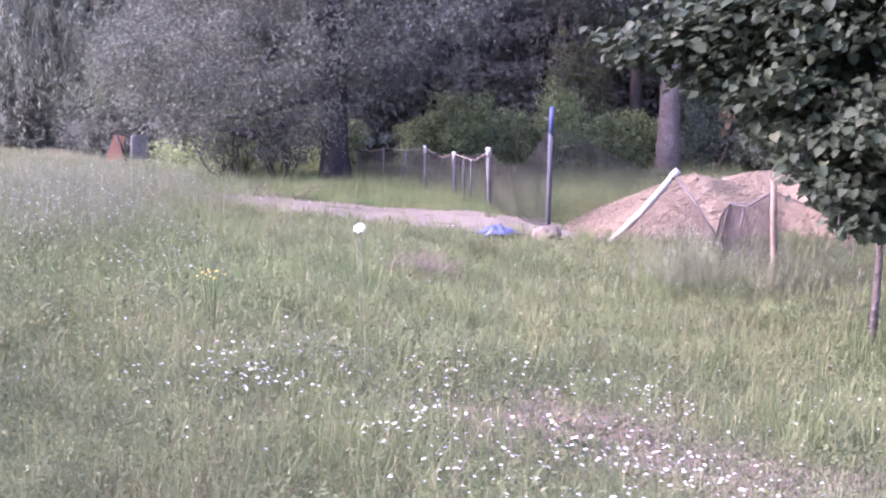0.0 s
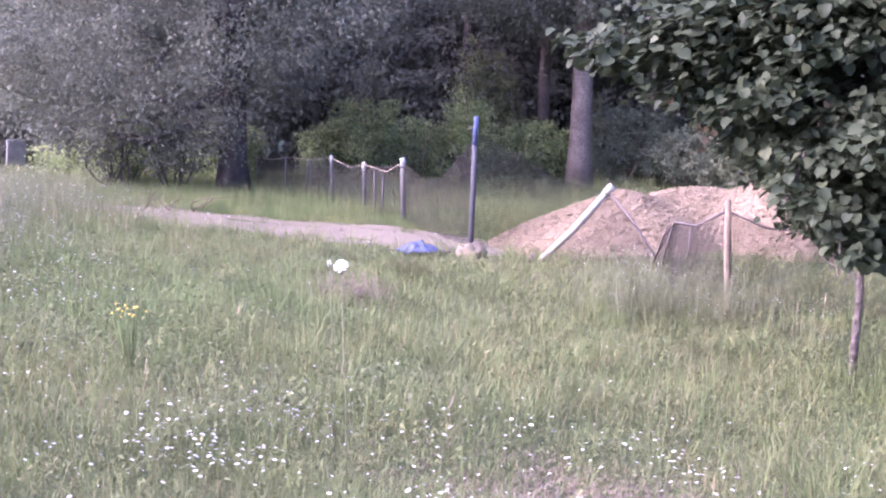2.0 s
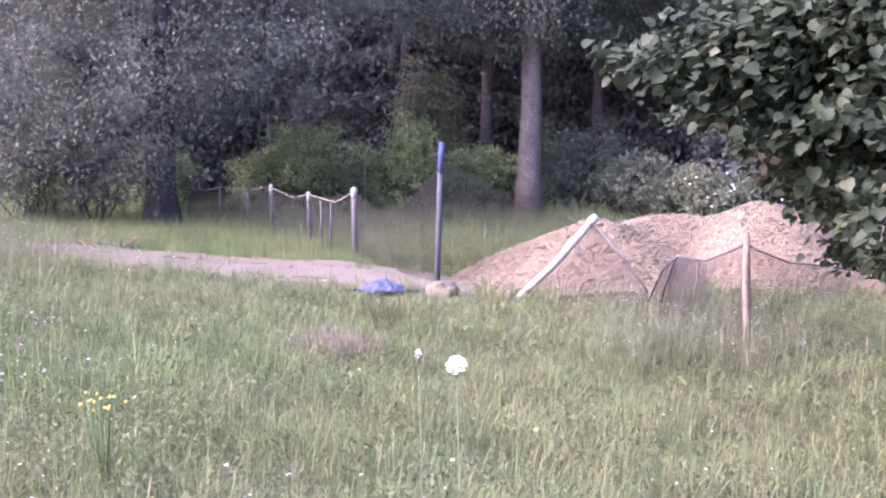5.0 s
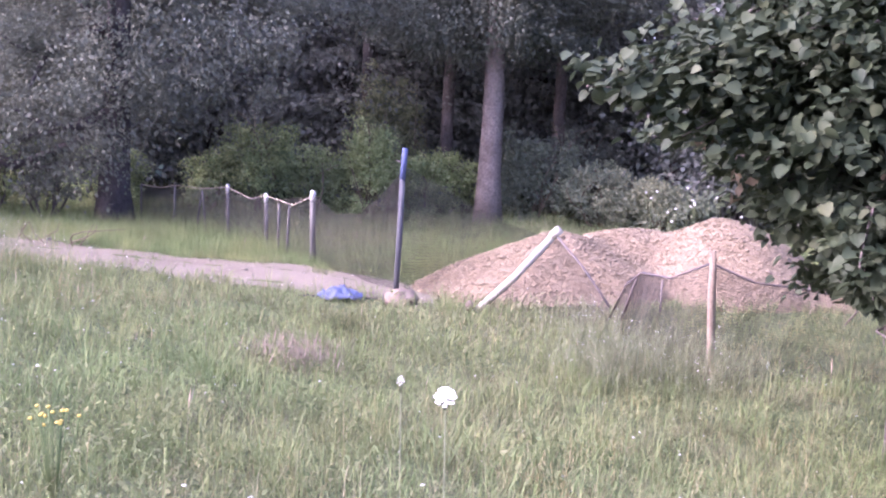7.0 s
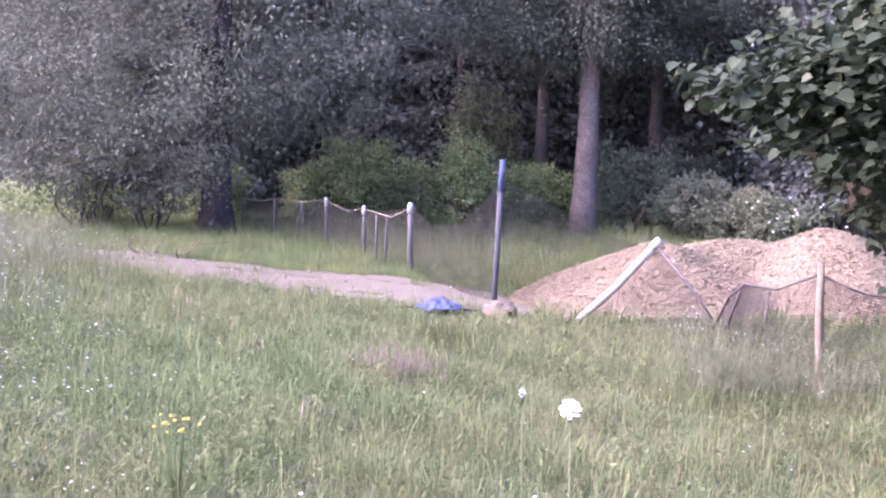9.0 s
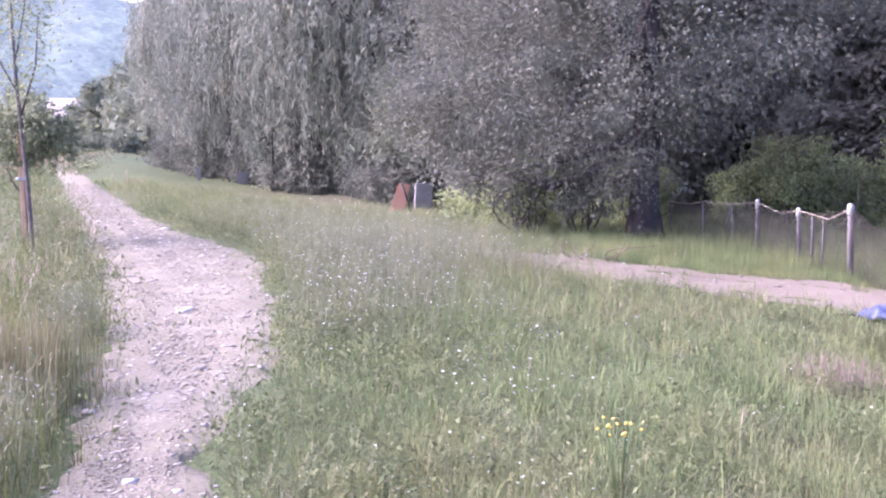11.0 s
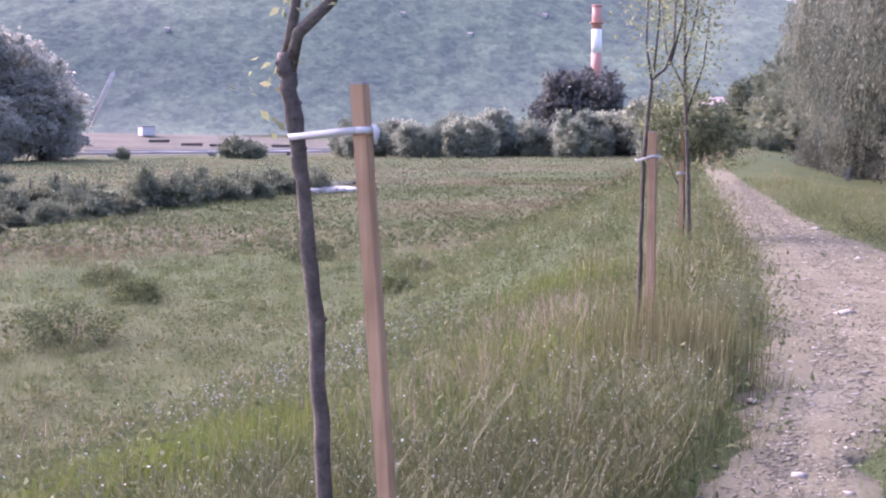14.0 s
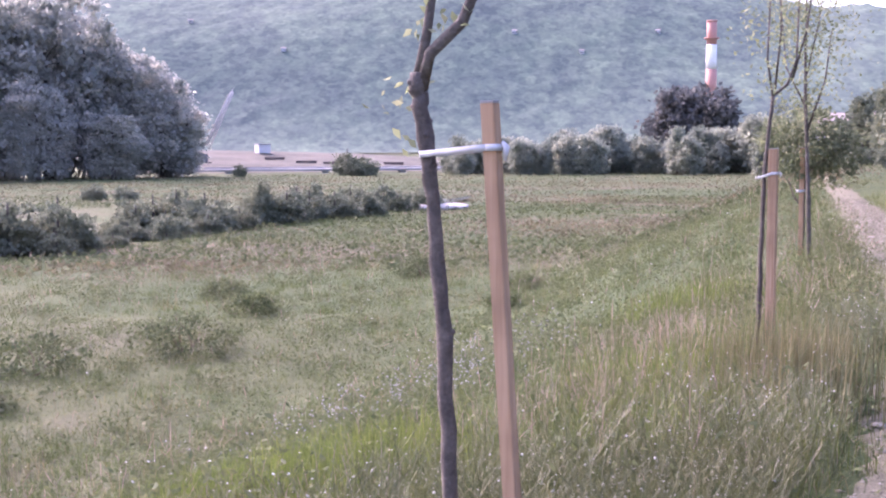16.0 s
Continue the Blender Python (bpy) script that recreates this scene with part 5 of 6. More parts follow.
# ---- linden at the verge ----
def linden():
    bx, by_ = 4.55, 14.6
    z = z_at(bx, by_)
    ob = thing("linden", "low-branched linden with large dark green leaves", "linden tree", (bx, by_, z))
    tp = np.array([(0, 0, -0.1), (0.02, 0, 0.7), (0.0, 0.03, 1.5), (0.06, 0.05, 2.6), (0.1, 0.1, 4.2), (0.12, 0.1, 5.4)])
    part("trunk", tubes_mesh("trunk", [tube(tp, [0.036, 0.030, 0.03, 0.03, 0.02, 0.01], 9, 0.06)], M_BARK), ob)
    boughs = []
    # the last thirty sit high out of view, added for their shade
    for i in range(104):
        a = rng.uniform(0, 6.283) if i > 34 else rng.uniform(2.6, 4.6)
        h0 = rng.uniform(0.9, 3.8) if i < 74 else rng.uniform(3.2, 5.0)
        ln = rng.uniform(1.0, 1.9) * (1.0 if h0 < 3 else 0.75)
        drop = rng.uniform(0.15, 0.75) if h0 < 2.2 else rng.uniform(-0.1, 0.45)
        boughs.append((np.array([0.03, 0.03, h0]), np.array([math.cos(a) * ln, math.sin(a) * ln * 0.95, h0 + 0.25 - drop])))
    # long boughs that reach out over the meadow
    for ex, ey, ez in ((-2.5, -0.7, 2.5), (-2.3, -0.6, 2.6), (-2.35, -0.75, 2.38), (-1.95, -0.75, 2.22), (-1.55, -0.6, 1.75), (-1.3, -0.7, 1.35), (-1.15, -0.8, 1.05), (-0.75, -0.95, 0.85), (-0.35, -0.9, 0.75), (-1.9, -0.6, 2.62), (-1.6, -0.7, 2.75), (0.2, -0.9, 0.8), (-1.2, -0.8, 2.1), (-0.9, -0.9, 1.8), (-1.4, -0.7, 2.5), (-0.8, -0.9, 2.4), (-1.0, -0.8, 2.9), (-0.4, -1.0, 2.1)):
        boughs.append((np.array([0.03, 0.03, max(0.9, ez - 0.1)]), np.array([ex, ey, ez])))
    # crown carried on to the right, unseen, added to shade the meadow
    for i in range(46):
        a, h0, ln = rng.uniform(-1.5, 1.1), rng.uniform(1.6, 4.6), rng.uniform(1.6, 3.2)
        boughs.append((np.array([0.03, 0.03, h0]), np.array([math.cos(a) * ln, math.sin(a) * ln, h0 + rng.uniform(-0.4, 0.3)])))
    pos, way = [], []
    for s, e in boughs:
        lim = np.interp(e[2] + z, [0.5, 0.8, 1.1, 1.4, 1.75, 1.95, 2.1], [4.2, 3.85, 3.6, 3.3, 2.6, 2.15, 1.95]) - bx
        e[0] = max(e[0], lim)
        e[2] = max(e[2], 0.95)
        p = limb_points(s, e, 0.08, 8)
        p[:, 2] += 0.22 * np.sin(np.linspace(0, math.pi, 8))
        part("bough", tubes_mesh("bough", [tube(p, np.linspace(0.018, 0.005, 8), 5)], M_BARK), ob)
        k = int(270 + 110 * np.linalg.norm(e - s))
        t = rng.uniform(0.25, 1.0, k)
        base = np.stack([np.interp(t, np.linspace(0, 1, 8), p[:, j]) for j in range(3)], 1)
        out = unit(e - s) * [1, 1, 0.2]
        pos.append(base + rng.normal(size=(k, 3)) * [0.15, 0.15, 0.065] - [0, 0, 0.03])
        way.append(np.tile(out, (k, 1)) * 0.6 + rng.normal(size=(k, 3)) * [0.6, 0.6, 0.3] + [0, 0, -0.22])
    pos, way = np.vstack(pos), unit(np.vstack(way))
    az = pos[:, 2] + z
    left = np.interp(az, [0.5, 0.6, 0.8, 1.1, 1.4, 1.75, 1.95, 2.1, 2.5], [4.4, 4.1, 3.9, 3.65, 3.35, 2.65, 2.15, 1.9, 1.8]) - bx
    keep = (pos[:, 0] > left + rng.normal(size=len(pos)) * 0.06 - 0.25 * np.clip(pos[:, 1], 0, 2)) & (az > 0.5 + 0.05 * rng.normal(size=len(pos)))
    pos, way = pos[keep], way[keep]
    n = len(pos)
    # heart-shaped leaf, folded along the middle
    shape = np.array([(0.04, 0), (0.0, 0.3), (0.32, 0.5), (0.72, 0.38), (1.0, 0.0), (0.72, -0.38), (0.32, -0.5), (0.0, -0.3)])
    up = unit(np.array([0, -0.15, 1.0]) + rng.normal(size=(n, 3)) * 0.36)
    side = unit(np.cross(up, way))
    nr = np.cross(way, side)
    ln = rng.uniform(0.05, 0.105, n)
    v = pos[:, None] + ln[:, None, None] * (way[:, None] * shape[None, :, :1] + side[:, None] * shape[None, :, 1:] + nr[:, None] * (np.abs(shape[None, :, 1:]) * 0.35 - shape[None, :, :1] ** 2 * 0.25))
    tri = np.array([[0, 1, 2], [0, 2, 3], [0, 3, 4], [0, 4, 5], [0, 5, 6], [0, 6, 7]])
    f = tri[None] + (np.arange(n) * 8)[:, None, None]
    part("crown", mesh_np("crown", v.reshape(-1, 3), f.reshape(-1, 3), F_LINDEN), ob)
    for c in ((-1.52, -0.45, 2.25), (-1.3, -0.5, 1.98), (-0.5, -0.9, 2.1)):
        part("dry_leaves", leaves_mesh("dry_leaves", np.array(c) + rng.normal(size=(9, 3)) * [0.04, 0.03, 0.06], 0.10, F_DRY, np.tile([0, 0, -1.0], (9, 1)), 0.5), ob, "withered brown leaves")


linden()


# ---- staked saplings along the path ----
def stake(at, top_z, size, lean, label):
    x, y = at
    z = z_at(x, y)
    ob = thing("tree_stake", label, "tree stake", (x, y, z), "tree stakes")
    h = top_z - z
    bm = box_bm(size, size * 0.9, h + 0.25, (0, 0, 0), size * 0.06)
    c, q = math.cos(radians(36)), math.sin(radians(36))
    lx, ly = lean[0] * c + lean[1] * q, lean[1] * c - lean[0] * q
    for v in bm.verts:
        v.co.z += (h + 0.25) / 2 - 0.25
        v.co.x += lx * (1 - v.co.z / h)
        v.co.y += ly * (1 - v.co.z / h)
    part("shaft", from_bm("shaft", bm, M_STAKE), ob)
    part("end_grain", from_bm("end_grain", box_bm(size * 0.98, size * 0.88, 0.006, (0, 0, h + 0.002), 0.001), M_CAP), ob, "pale weathered sawn top")
    ob.rotation_euler = (0, 0, radians(36))
    return ob


stake((-0.89, 7.64), 1.80, 0.0345, (0.06, 0.08), "reddish sawn pine stake beside a young tree")
stake((-4.93, 11.88), 1.675, 0.062, (0, 0), "weathered pine stake beside a slender sapling")
stake((-11.97, 18.42), 1.66, 0.065, (0, 0), "weathered pine stake beside a leafy young tree")


def tie(a, b, r, w, label):
    """A flat webbing loop round trunk and stake."""
    a, b = np.array(a), np.array(b)
    ob = thing("tree_tie", label, "tree tie", tuple((a + b) / 2), "tree ties")
    c = (a + b) / 2
    d = unit((b - a) * [1, 1, 0])
    s = np.array([-d[1], d[0], 0])
    ring = []
    for t in np.linspace(-math.pi / 2, math.pi / 2, 7):
        ring.append(b - c + d * r * math.cos(t) + s * r * math.sin(t))
    for t in np.linspace(math.pi / 2, 3 * math.pi / 2, 7):
        ring.append(a - c + d * r * 0.8 * math.cos(t) + s * r * 0.8 * math.sin(t))
    ring = np.array(ring + ring[:1])
    t = np.linspace(0, len(ring) - 1, 50)
    p = np.stack([np.interp(t, np.arange(len(ring)), ring[:, i]) for i in range(3)], 1)
    tw = 0.15 * np.sin(t * 2.1)
    up = np.stack([s[0] * tw, s[1] * tw, np.ones_like(tw)], 1) * w / 2
    v = np.vstack([p - up, p + up])
    q = np.arange(49)
    me = mesh_np("band", v, np.stack([q, q + 1, q + 51, q + 50], 1), M_TIE, True)
    bnd = part("band", me, ob)
    m = bnd.modifiers.new("thickness", "SOLIDIFY")
    m.thickness = 0.0025
    part("knot", tubes_mesh("knot", [tube([b - c + d * r + [0, 0, 0.012], b - c + d * (r + 0.012), b - c + d * (r + 0.008) - [0, 0, 0.03]], [0.004, 0.009, 0.003], 6)], M_TIE), ob)
    return ob


tie((-1.06, 7.56, 1.685), (-0.885, 7.645, 1.70), 0.027, 0.015, "white webbing strap round trunk and stake")
tie((-5.0, 11.82, 1.47), (-4.93, 11.88, 1.50), 0.042, 0.02, "white webbing strap round trunk and stake")
tie((-11.9, 18.3, 1.0), (-11.97, 18.42, 1.0), 0.05, 0.04, "white webbing strap round trunk and stake")


def sapling(name, label, pts, radii, forks, leaf_spots, leaf, knots=0, mat=F_BRIGHT):
    pts = np.array(pts, float)
    base = pts[0].copy()
    ob = thing(name, label, "young tree", tuple(base), "young trees")
    t = np.linspace(0, len(pts) - 1, len(pts) * 5)
    fine = np.stack([np.interp(t, np.arange(len(pts)), pts[:, i]) for i in range(3)], 1) - base
    fine[1:-1] += rng.normal(size=(len(fine) - 2, 3)) * 0.0022 * [1, 1, 0]
    r = np.interp(t, np.arange(len(pts)), radii)
    r[2:-2] *= np.where(rng.random(len(r) - 4) < 0.3, rng.uniform(1.06, 1.22, len(r) - 4), 1.0)
    part("trunk", tubes_mesh("trunk", [tube(fine, r, 12, 0.04)], M_SAPBARK), ob)
    for i in range(knots):
        j = int(rng.integers(3, len(fine) - 2))
        a = rng.uniform(0, 6.283)
        d = np.array([math.cos(a), math.sin(a), 0.25])
        part("knot", tubes_mesh("knot", [tube([fine[j] + d * r[j] * 0.5, fine[j] + d * r[j] * 1.16], [r[j] * 0.5, r[j] * 0.25], 7)], M_SAPBARK), ob)
    for f, rf in forks:
        f = np.array(f, float) - base
        part("branch", tubes_mesh("branch", [tube(f, np.linspace(rf, rf * 0.55, len(f)), 9, 0.04)], M_SAPBARK), ob)
    if leaf_spots:
        p = np.vstack([np.array(c) - base + rng.normal(size=(k, 3)) * s for c, k, s in leaf_spots])
        part("leaves", leaves_mesh("leaves", p, leaf, mat, None, 0.5), ob)
    return ob


zA = z_at(-1.03, 7.6)
sapling("sapling", "forked young tree with dark knotty bark tied to a stake",
        [(-1.026, 7.607, zA - 0.05), (-1.03, 7.604, 0.85), (-1.047, 7.59, 1.3), (-1.058, 7.569, 1.6), (-1.072, 7.548, 1.80), (-1.078, 7.544, 1.875)], [0.023, 0.0195, 0.0175, 0.0172, 0.0205, 0.019],
        [([(-1.072, 7.548, 1.83), (-1.05, 7.562, 1.92), (-0.99, 7.62, 1.99), (-0.965, 7.65, 2.08), (-0.95, 7.67, 2.35), (-0.9, 7.7, 2.9)], 0.0165), ([(-1.076, 7.546, 1.87), (-1.06, 7.558, 1.96), (-1.048, 7.568, 2.05), (-1.06, 7.57, 2.5), (-1.1, 7.6, 3.0)], 0.014)],
        [((-1.10, 7.54, 1.845), 14, 0.022), ((-1.14, 7.50, 1.80), 9, 0.02), ((-1.10, 7.53, 1.72), 5, 0.02), ((-1.0, 7.6, 2.02), 12, 0.03), ((-1.07, 7.55, 1.98), 7, 0.02), ((-1.06, 7.55, 2.5), 120, 0.16), ((-0.95, 7.7, 2.8), 140, 0.2)], 0.03, 16)
zB = z_at(-5.0, 11.82)
sapling("sapling", "slender sapling with sparse leaves tied to a stake",
        [(-5.0, 11.82, zB - 0.05), (-4.99, 11.83, 0.8), (-4.98, 11.84, 1.5), (-4.94, 11.87, 2.05)], [0.020, 0.017, 0.015, 0.013],
        [([(-4.94, 11.87, 2.05), (-4.97, 11.84, 2.3), (-4.96, 11.85, 2.8)], 0.010), ([(-4.94, 11.87, 2.05), (-4.87, 11.94, 2.13), (-4.83, 11.98, 2.3), (-4.82, 11.99, 2.9)], 0.011), ([(-4.93, 11.88, 2.1), (-4.9, 11.9, 2.5), (-4.93, 11.9, 3.1)], 0.009), ([(-4.85, 11.96, 2.15), (-4.78, 12.02, 2.5), (-4.76, 12.05, 2.8)], 0.008)],
        [((-4.9, 11.92, 2.5), 240, 0.15), ((-4.85, 11.98, 2.85), 340, 0.16), ((-4.93, 11.87, 2.2), 70, 0.1), ((-4.9, 11.9, 3.2), 200, 0.15), ((-5.0, 11.82, 1.5), 10, 0.05)], 0.04, 3)
zC = z_at(-10.92, 17.65)
sapling("sapling", "thin sapling with a tall sparse crown by the path",
        [(-10.92, 17.65, zC - 0.05), (-10.95, 17.62, 1.2), (-10.99, 17.57, 2.4), (-11.0, 17.56, 3.8)], [0.032, 0.027, 0.022, 0.013],
        [([(-10.97, 17.6, 1.9), (-10.8, 17.75, 2.6), (-10.75, 17.8, 3.3)], 0.016), ([(-10.98, 17.6, 2.2), (-11.2, 17.4, 2.8), (-11.25, 17.35, 3.5)], 0.014), ([(-11, 17.6, 2.7), (-10.9, 17.7, 3.4), (-10.85, 17.75, 4.0)], 0.012)],
        [((-10.9, 17.65, 3.3), 800, 0.32), ((-11.1, 17.5, 3.8), 700, 0.3), ((-10.95, 17.6, 2.5), 420, 0.26), ((-11.0, 17.6, 2.0), 120, 0.16)], 0.06, 0)
zD = z_at(-12.1, 18.3)
tree("tree", "leafy light-green young tree by the path", (-12.15, 18.6, zD), (0.05, 0, 2.2), 0.04, [(0, 0, 1.75, 0.62, 0.6, 0.5), (0.35, 0.3, 1.6, 0.4, 0.4, 0.35), (-0.3, 0.1, 2.1, 0.35, 0.35, 0.3)], 150, 30, 0.11, 0.075, F_BRIGHT, M_SAPBARK, 5, "young trees")


# ---- flowers that stand out singly ----
def umbel(name, label, at, r, dots):
    x, y, zt = at
    z = z_at(x, y)
    ob = thing(name, label, "wildflower", (x, y, z))
    h = zt - z
    part("stem", tubes_mesh("stem", [tube([(0.03, 0, -0.02), (0.015, 0.01, h * 0.5), (0, 0, h)], [0.003, 0.002, 0.0016], 6)], F_WEED), ob)
    vs, fs, n = [], [], 0
    for i in range(dots):
        a, d = i * 2.399, math.sqrt(i / dots)
        c = Vector((math.cos(a) * d * r, math.sin(a) * d * r * 0.75, h + 0.012 * (1 - d * d) + math.sin(a) * d * r * 0.66 + rng.normal() * 0.002))
        rr = r * 0.2 * rng.uniform(0.8, 1.25)
        ring = [(c.x + rr * math.cos(k * 1.047), c.y + rr * 0.75 * math.sin(k * 1.047), c.z + rr * 0.66 * math.sin(k * 1.047)) for k in range(6)]
        vs += ring + [(c.x, c.y - rr * 0.33, c.z + rr * 0.4)]
        fs += [(n + k, n + (k + 1) % 6, n + 6) for k in range(6)]
        n += 7
    hd = part("umbel", mesh_np("umbel", vs, fs, M_WHITE), ob)
    for k in range(9):
        a = k * 0.7
        part("ray", tubes_mesh("ray", [tube([(0, 0, h - 0.035), (math.cos(a) * r * 0.7, math.sin(a) * r * 0.7, h)], [0.0014, 0.001], 4)], F_WEED), ob)
    return ob


umbel("wild_carrot", "tall wild carrot with a broad white flower head", (1.52, 9.77, 0.95), 0.028, 42)
umbel("wild_carrot", "smaller wild carrot bud beside the tall one", (1.38, 10.12, 0.90), 0.011, 16)
yl = thing("yellow_flowers", "clump of small yellow wildflowers in the meadow", "wildflower", (-0.15, 11.43, z_at(-0.15, 11.43)))
for i in range(14):
    e = (rng.normal() * 0.05, rng.normal() * 0.05, 0.42 + rng.uniform(-0.06, 0.06))
    part("stem", tubes_mesh("stem", [tube([(0, 0, 0), (e[0] * 0.6, e[1] * 0.6, 0.2), e], 0.003, 5)], F_LUSH), yl)
    part("blossom", blob_mesh("blossom", (0.010, 0.010, 0.008), M_YELLOW, i * 2.0, 1, 0.4), yl).location = e
for i in range(20):
    x, y = rng.uniform(4.3, 6.4), 25.4 + rng.normal() * 0.3
    z = z_at(x, y)
    ob = thing("white_flower", "tall white wildflower behind the gravel heap", "wildflower", (x, y, z), "flowers behind the heap")
    h = rng.uniform(0.75, 1.3)
    part("stem", tubes_mesh("stem", [tube([(0, 0, 0), (0.02, 0, h * 0.5), (0, 0, h)], 0.003, 5)], F_HERB), ob)
    part("blossom", blob_mesh("blossom", (0.022, 0.022, 0.018), M_WHITE, i * 1.7, 1, 0.4), ob).location = (0, 0, h)


# ---- grass, herbs and meadow flowers ----
def sector(n, r0, r1, a0=-97, a1=34, power=1.0):
    """Places in the part of the plan ahead of the walker, denser near by."""
    t = rng.uniform(0, 1, n)
    k = 2 - power
    r = (r0 ** k + t * (r1 ** k - r0 ** k)) ** (1 / k)
    a = np.radians(rng.uniform(a0, a1, n))
    return 1.5 + r * np.sin(a), 6.9 + r * np.cos(a), r


def tufts(n, per, spread, *where):
    """Places gathered in tufts, the way each blade leans out of its tuft, and the tuft's size."""
    cx, cy, r = sector(n // per, *where)
    i = np.concatenate([np.repeat(np.arange(len(cx)), per - per // 3), rng.integers(0, len(cx), (per // 3) * len(cx))])
    a, d = rng.uniform(0, 6.283, len(i)), np.abs(rng.normal(size=len(i)))
    wide = spread * (0.6 + 0.06 * r[i]) * rng.uniform(0.6, 1.5, len(cx))[i]
    size = rng.lognormal(0, 0.28, len(cx))
    return cx[i] + np.cos(a) * d * wide, cy[i] + np.sin(a) * d * wide, r[i], a + rng.normal(size=len(i)) * 0.8, size[i]


def blades(name, x, y, h, w, material, label, lean=0.8, wind=(0.04, 0.0), plume=False, la=None):
    """Arching, tapering blades joined in one body of grass; la: the way each one leans."""
    n = len(x)
    z = height(x, y) - 0.02
    a = rng.uniform(0, 6.283, n)
    la = rng.uniform(0, 6.283, n) if la is None else la
    l = np.minimum(np.abs(rng.normal(0.25, 0.8, n)) * lean, 1.5) * h
    droop = rng.uniform(0.1, 0.75, n) * np.clip(l / h, 0, 1)
    dx, dy = np.cos(la) * l + wind[0] * h, np.sin(la) * l + wind[1] * h
    sx, sy = np.cos(a) * w / 2, np.sin(a) * w / 2
    o = np.zeros(n)
    b = np.stack([x, y, z], 1)
    s = np.stack([sx, sy, o], 1)
    m = b + np.stack([dx * 0.42, dy * 0.42, h * (0.68 - 0.08 * l / h)], 1)
    t = b + np.stack([dx, dy, h * (1 - droop)], 1)
    if plume:
        v = np.stack([b - s * 0.25, b + s * 0.25, m - s * 0.25, m + s * 0.25, m + (t - m) * 0.45 - s * 1.6, m + (t - m) * 0.45 + s * 1.6, t], 1)
        f = np.array([[0, 1, 3], [0, 3, 2], [2, 3, 5], [2, 5, 4], [4, 5, 6]])
    else:
        far = np.hypot(x - 1.5, y - 6.9) > 15
        fv = np.stack([b - s, b + s, t + s * 0.2], 1)[far].reshape(-1, 3)
        v = np.stack([b - s, b + s, m - s * 0.8, m + s * 0.8, t], 1)[~far]
        n = len(v)
        f = (np.array([[0, 1, 3], [0, 3, 2], [2, 3, 4]])[None] + (np.arange(n) * 5)[:, None, None]).reshape(-1, 3)
        f = np.vstack([f, np.arange(len(fv)).reshape(-1, 3) + n * 5])
        return tagged(new(name, mesh_np(name, np.vstack([v.reshape(-1, 3), fv]), f, material)), label, "grass", kind="stuff")
    k = v.shape[1]
    f = f[None] + (np.arange(n) * k)[:, None, None]
    return tagged(new(name, mesh_np(name, v.reshape(-1, 3), f.reshape(-1, 3), material)), label, "grass", kind="stuff")


def bank_x(y):
    """Where the plain ends at the river bushes."""
    return np.interp(y, [2, 10.5, 18.5, 28, 41.5, 90], [-40, -46, -57, -68, -78, -110])


def keep_off(x, y, slack=0.0):
    return ~on_path(x, y, slack) & ~on_road(x, y, slack) & (heap_height(x, y) < 0.03)


def bare(x, y):
    """Share of grass that dares onto the trodden stones."""
    return rng.normal(size=len(x)) * 0.11 + 0.25 * np.clip(lumps(x, y, 2.2), 0, 1) + 0.4 * (lumps(x, y, 1.3) > 0.95)


def tuft(x, y, spread=0.0):
    return 0.5 + 0.5 * wave(x, y, 2.6, 0.7)


def thin(x, y):
    """Where the meadow is worn down to brown thatch under the yarrow."""
    a, b = (x - 2.95) * 0.9 - (y - 10.1) * 0.43, (x - 2.95) * 0.43 + (y - 10.1) * 0.9
    return np.clip(1.15 * np.exp(-(a / 1.5) ** 2 - (b / 0.7) ** 2) + 0.25 * lumps(x, y, 0.9) * np.exp(-(a / 1.6) ** 2 - (b / 0.9) ** 2), 0, 1)


# meadow on the track side
x, y, r, la, ts = tufts(600000, 18, 0.075, 1.3, 55, -60, 50, 1.25)
u, s = along(x, y)
ok = keep_off(x, y, 0.06 + bare(x, y)) & (s > path_mid(u)[0]) & (rng.uniform(size=len(x)) < (0.55 + 0.45 * tuft(x, y)) * (1 - 0.85 * thin(x, y))) & (y < 33)
x, y, r, s, u, la, ts = x[ok], y[ok], r[ok], s[ok], u[ok], la[ok], ts[ok]
m_, h_ = path_mid(u)
near_edge = smooth01((s - m_ - h_ + 0.05) / 0.9)
hh = (0.07 + 0.105 * near_edge) * ts * (1 - 0.45 * thin(x, y)) * rng.uniform(0.6, 1.35, len(x)) * (0.75 + 0.5 * tuft(x, y)) + 0.16 * np.exp(-((x + 6) ** 2 + (y - 21) ** 2) / 6) + 0.24 * smooth01((y - 21.9 + 0.375 * (x - 1.0) - 1.5) / 0.9) * (x < 3.5) * (y < 30.5) * rng.uniform(0.5, 1.3, len(x))
lush = rng.uniform(size=len(x)) < 0.15 + 0.65 * np.exp(-((x + 2.0) ** 2 + (y - 13.5) ** 2) / 14)
ww = 0.0030 + 0.00042 * r.clip(0, 40)
hh = hh + 0.22 * np.exp(-((s - m_ - h_ - 0.9) / 0.7) ** 2) * smooth01((u - 15) / 3) * rng.uniform(0.4, 1.3, len(x))
dry = ~lush & (rng.uniform(size=len(x)) < 0.04 + 0.30 * smooth01((wave(x, y, 0.8, 6.0) - 0.2) * 2.5) + 0.25 * np.exp(-((x - 2.6) ** 2 + (y - 12.5) ** 2) / 2.5))
lush = lush & ~dry
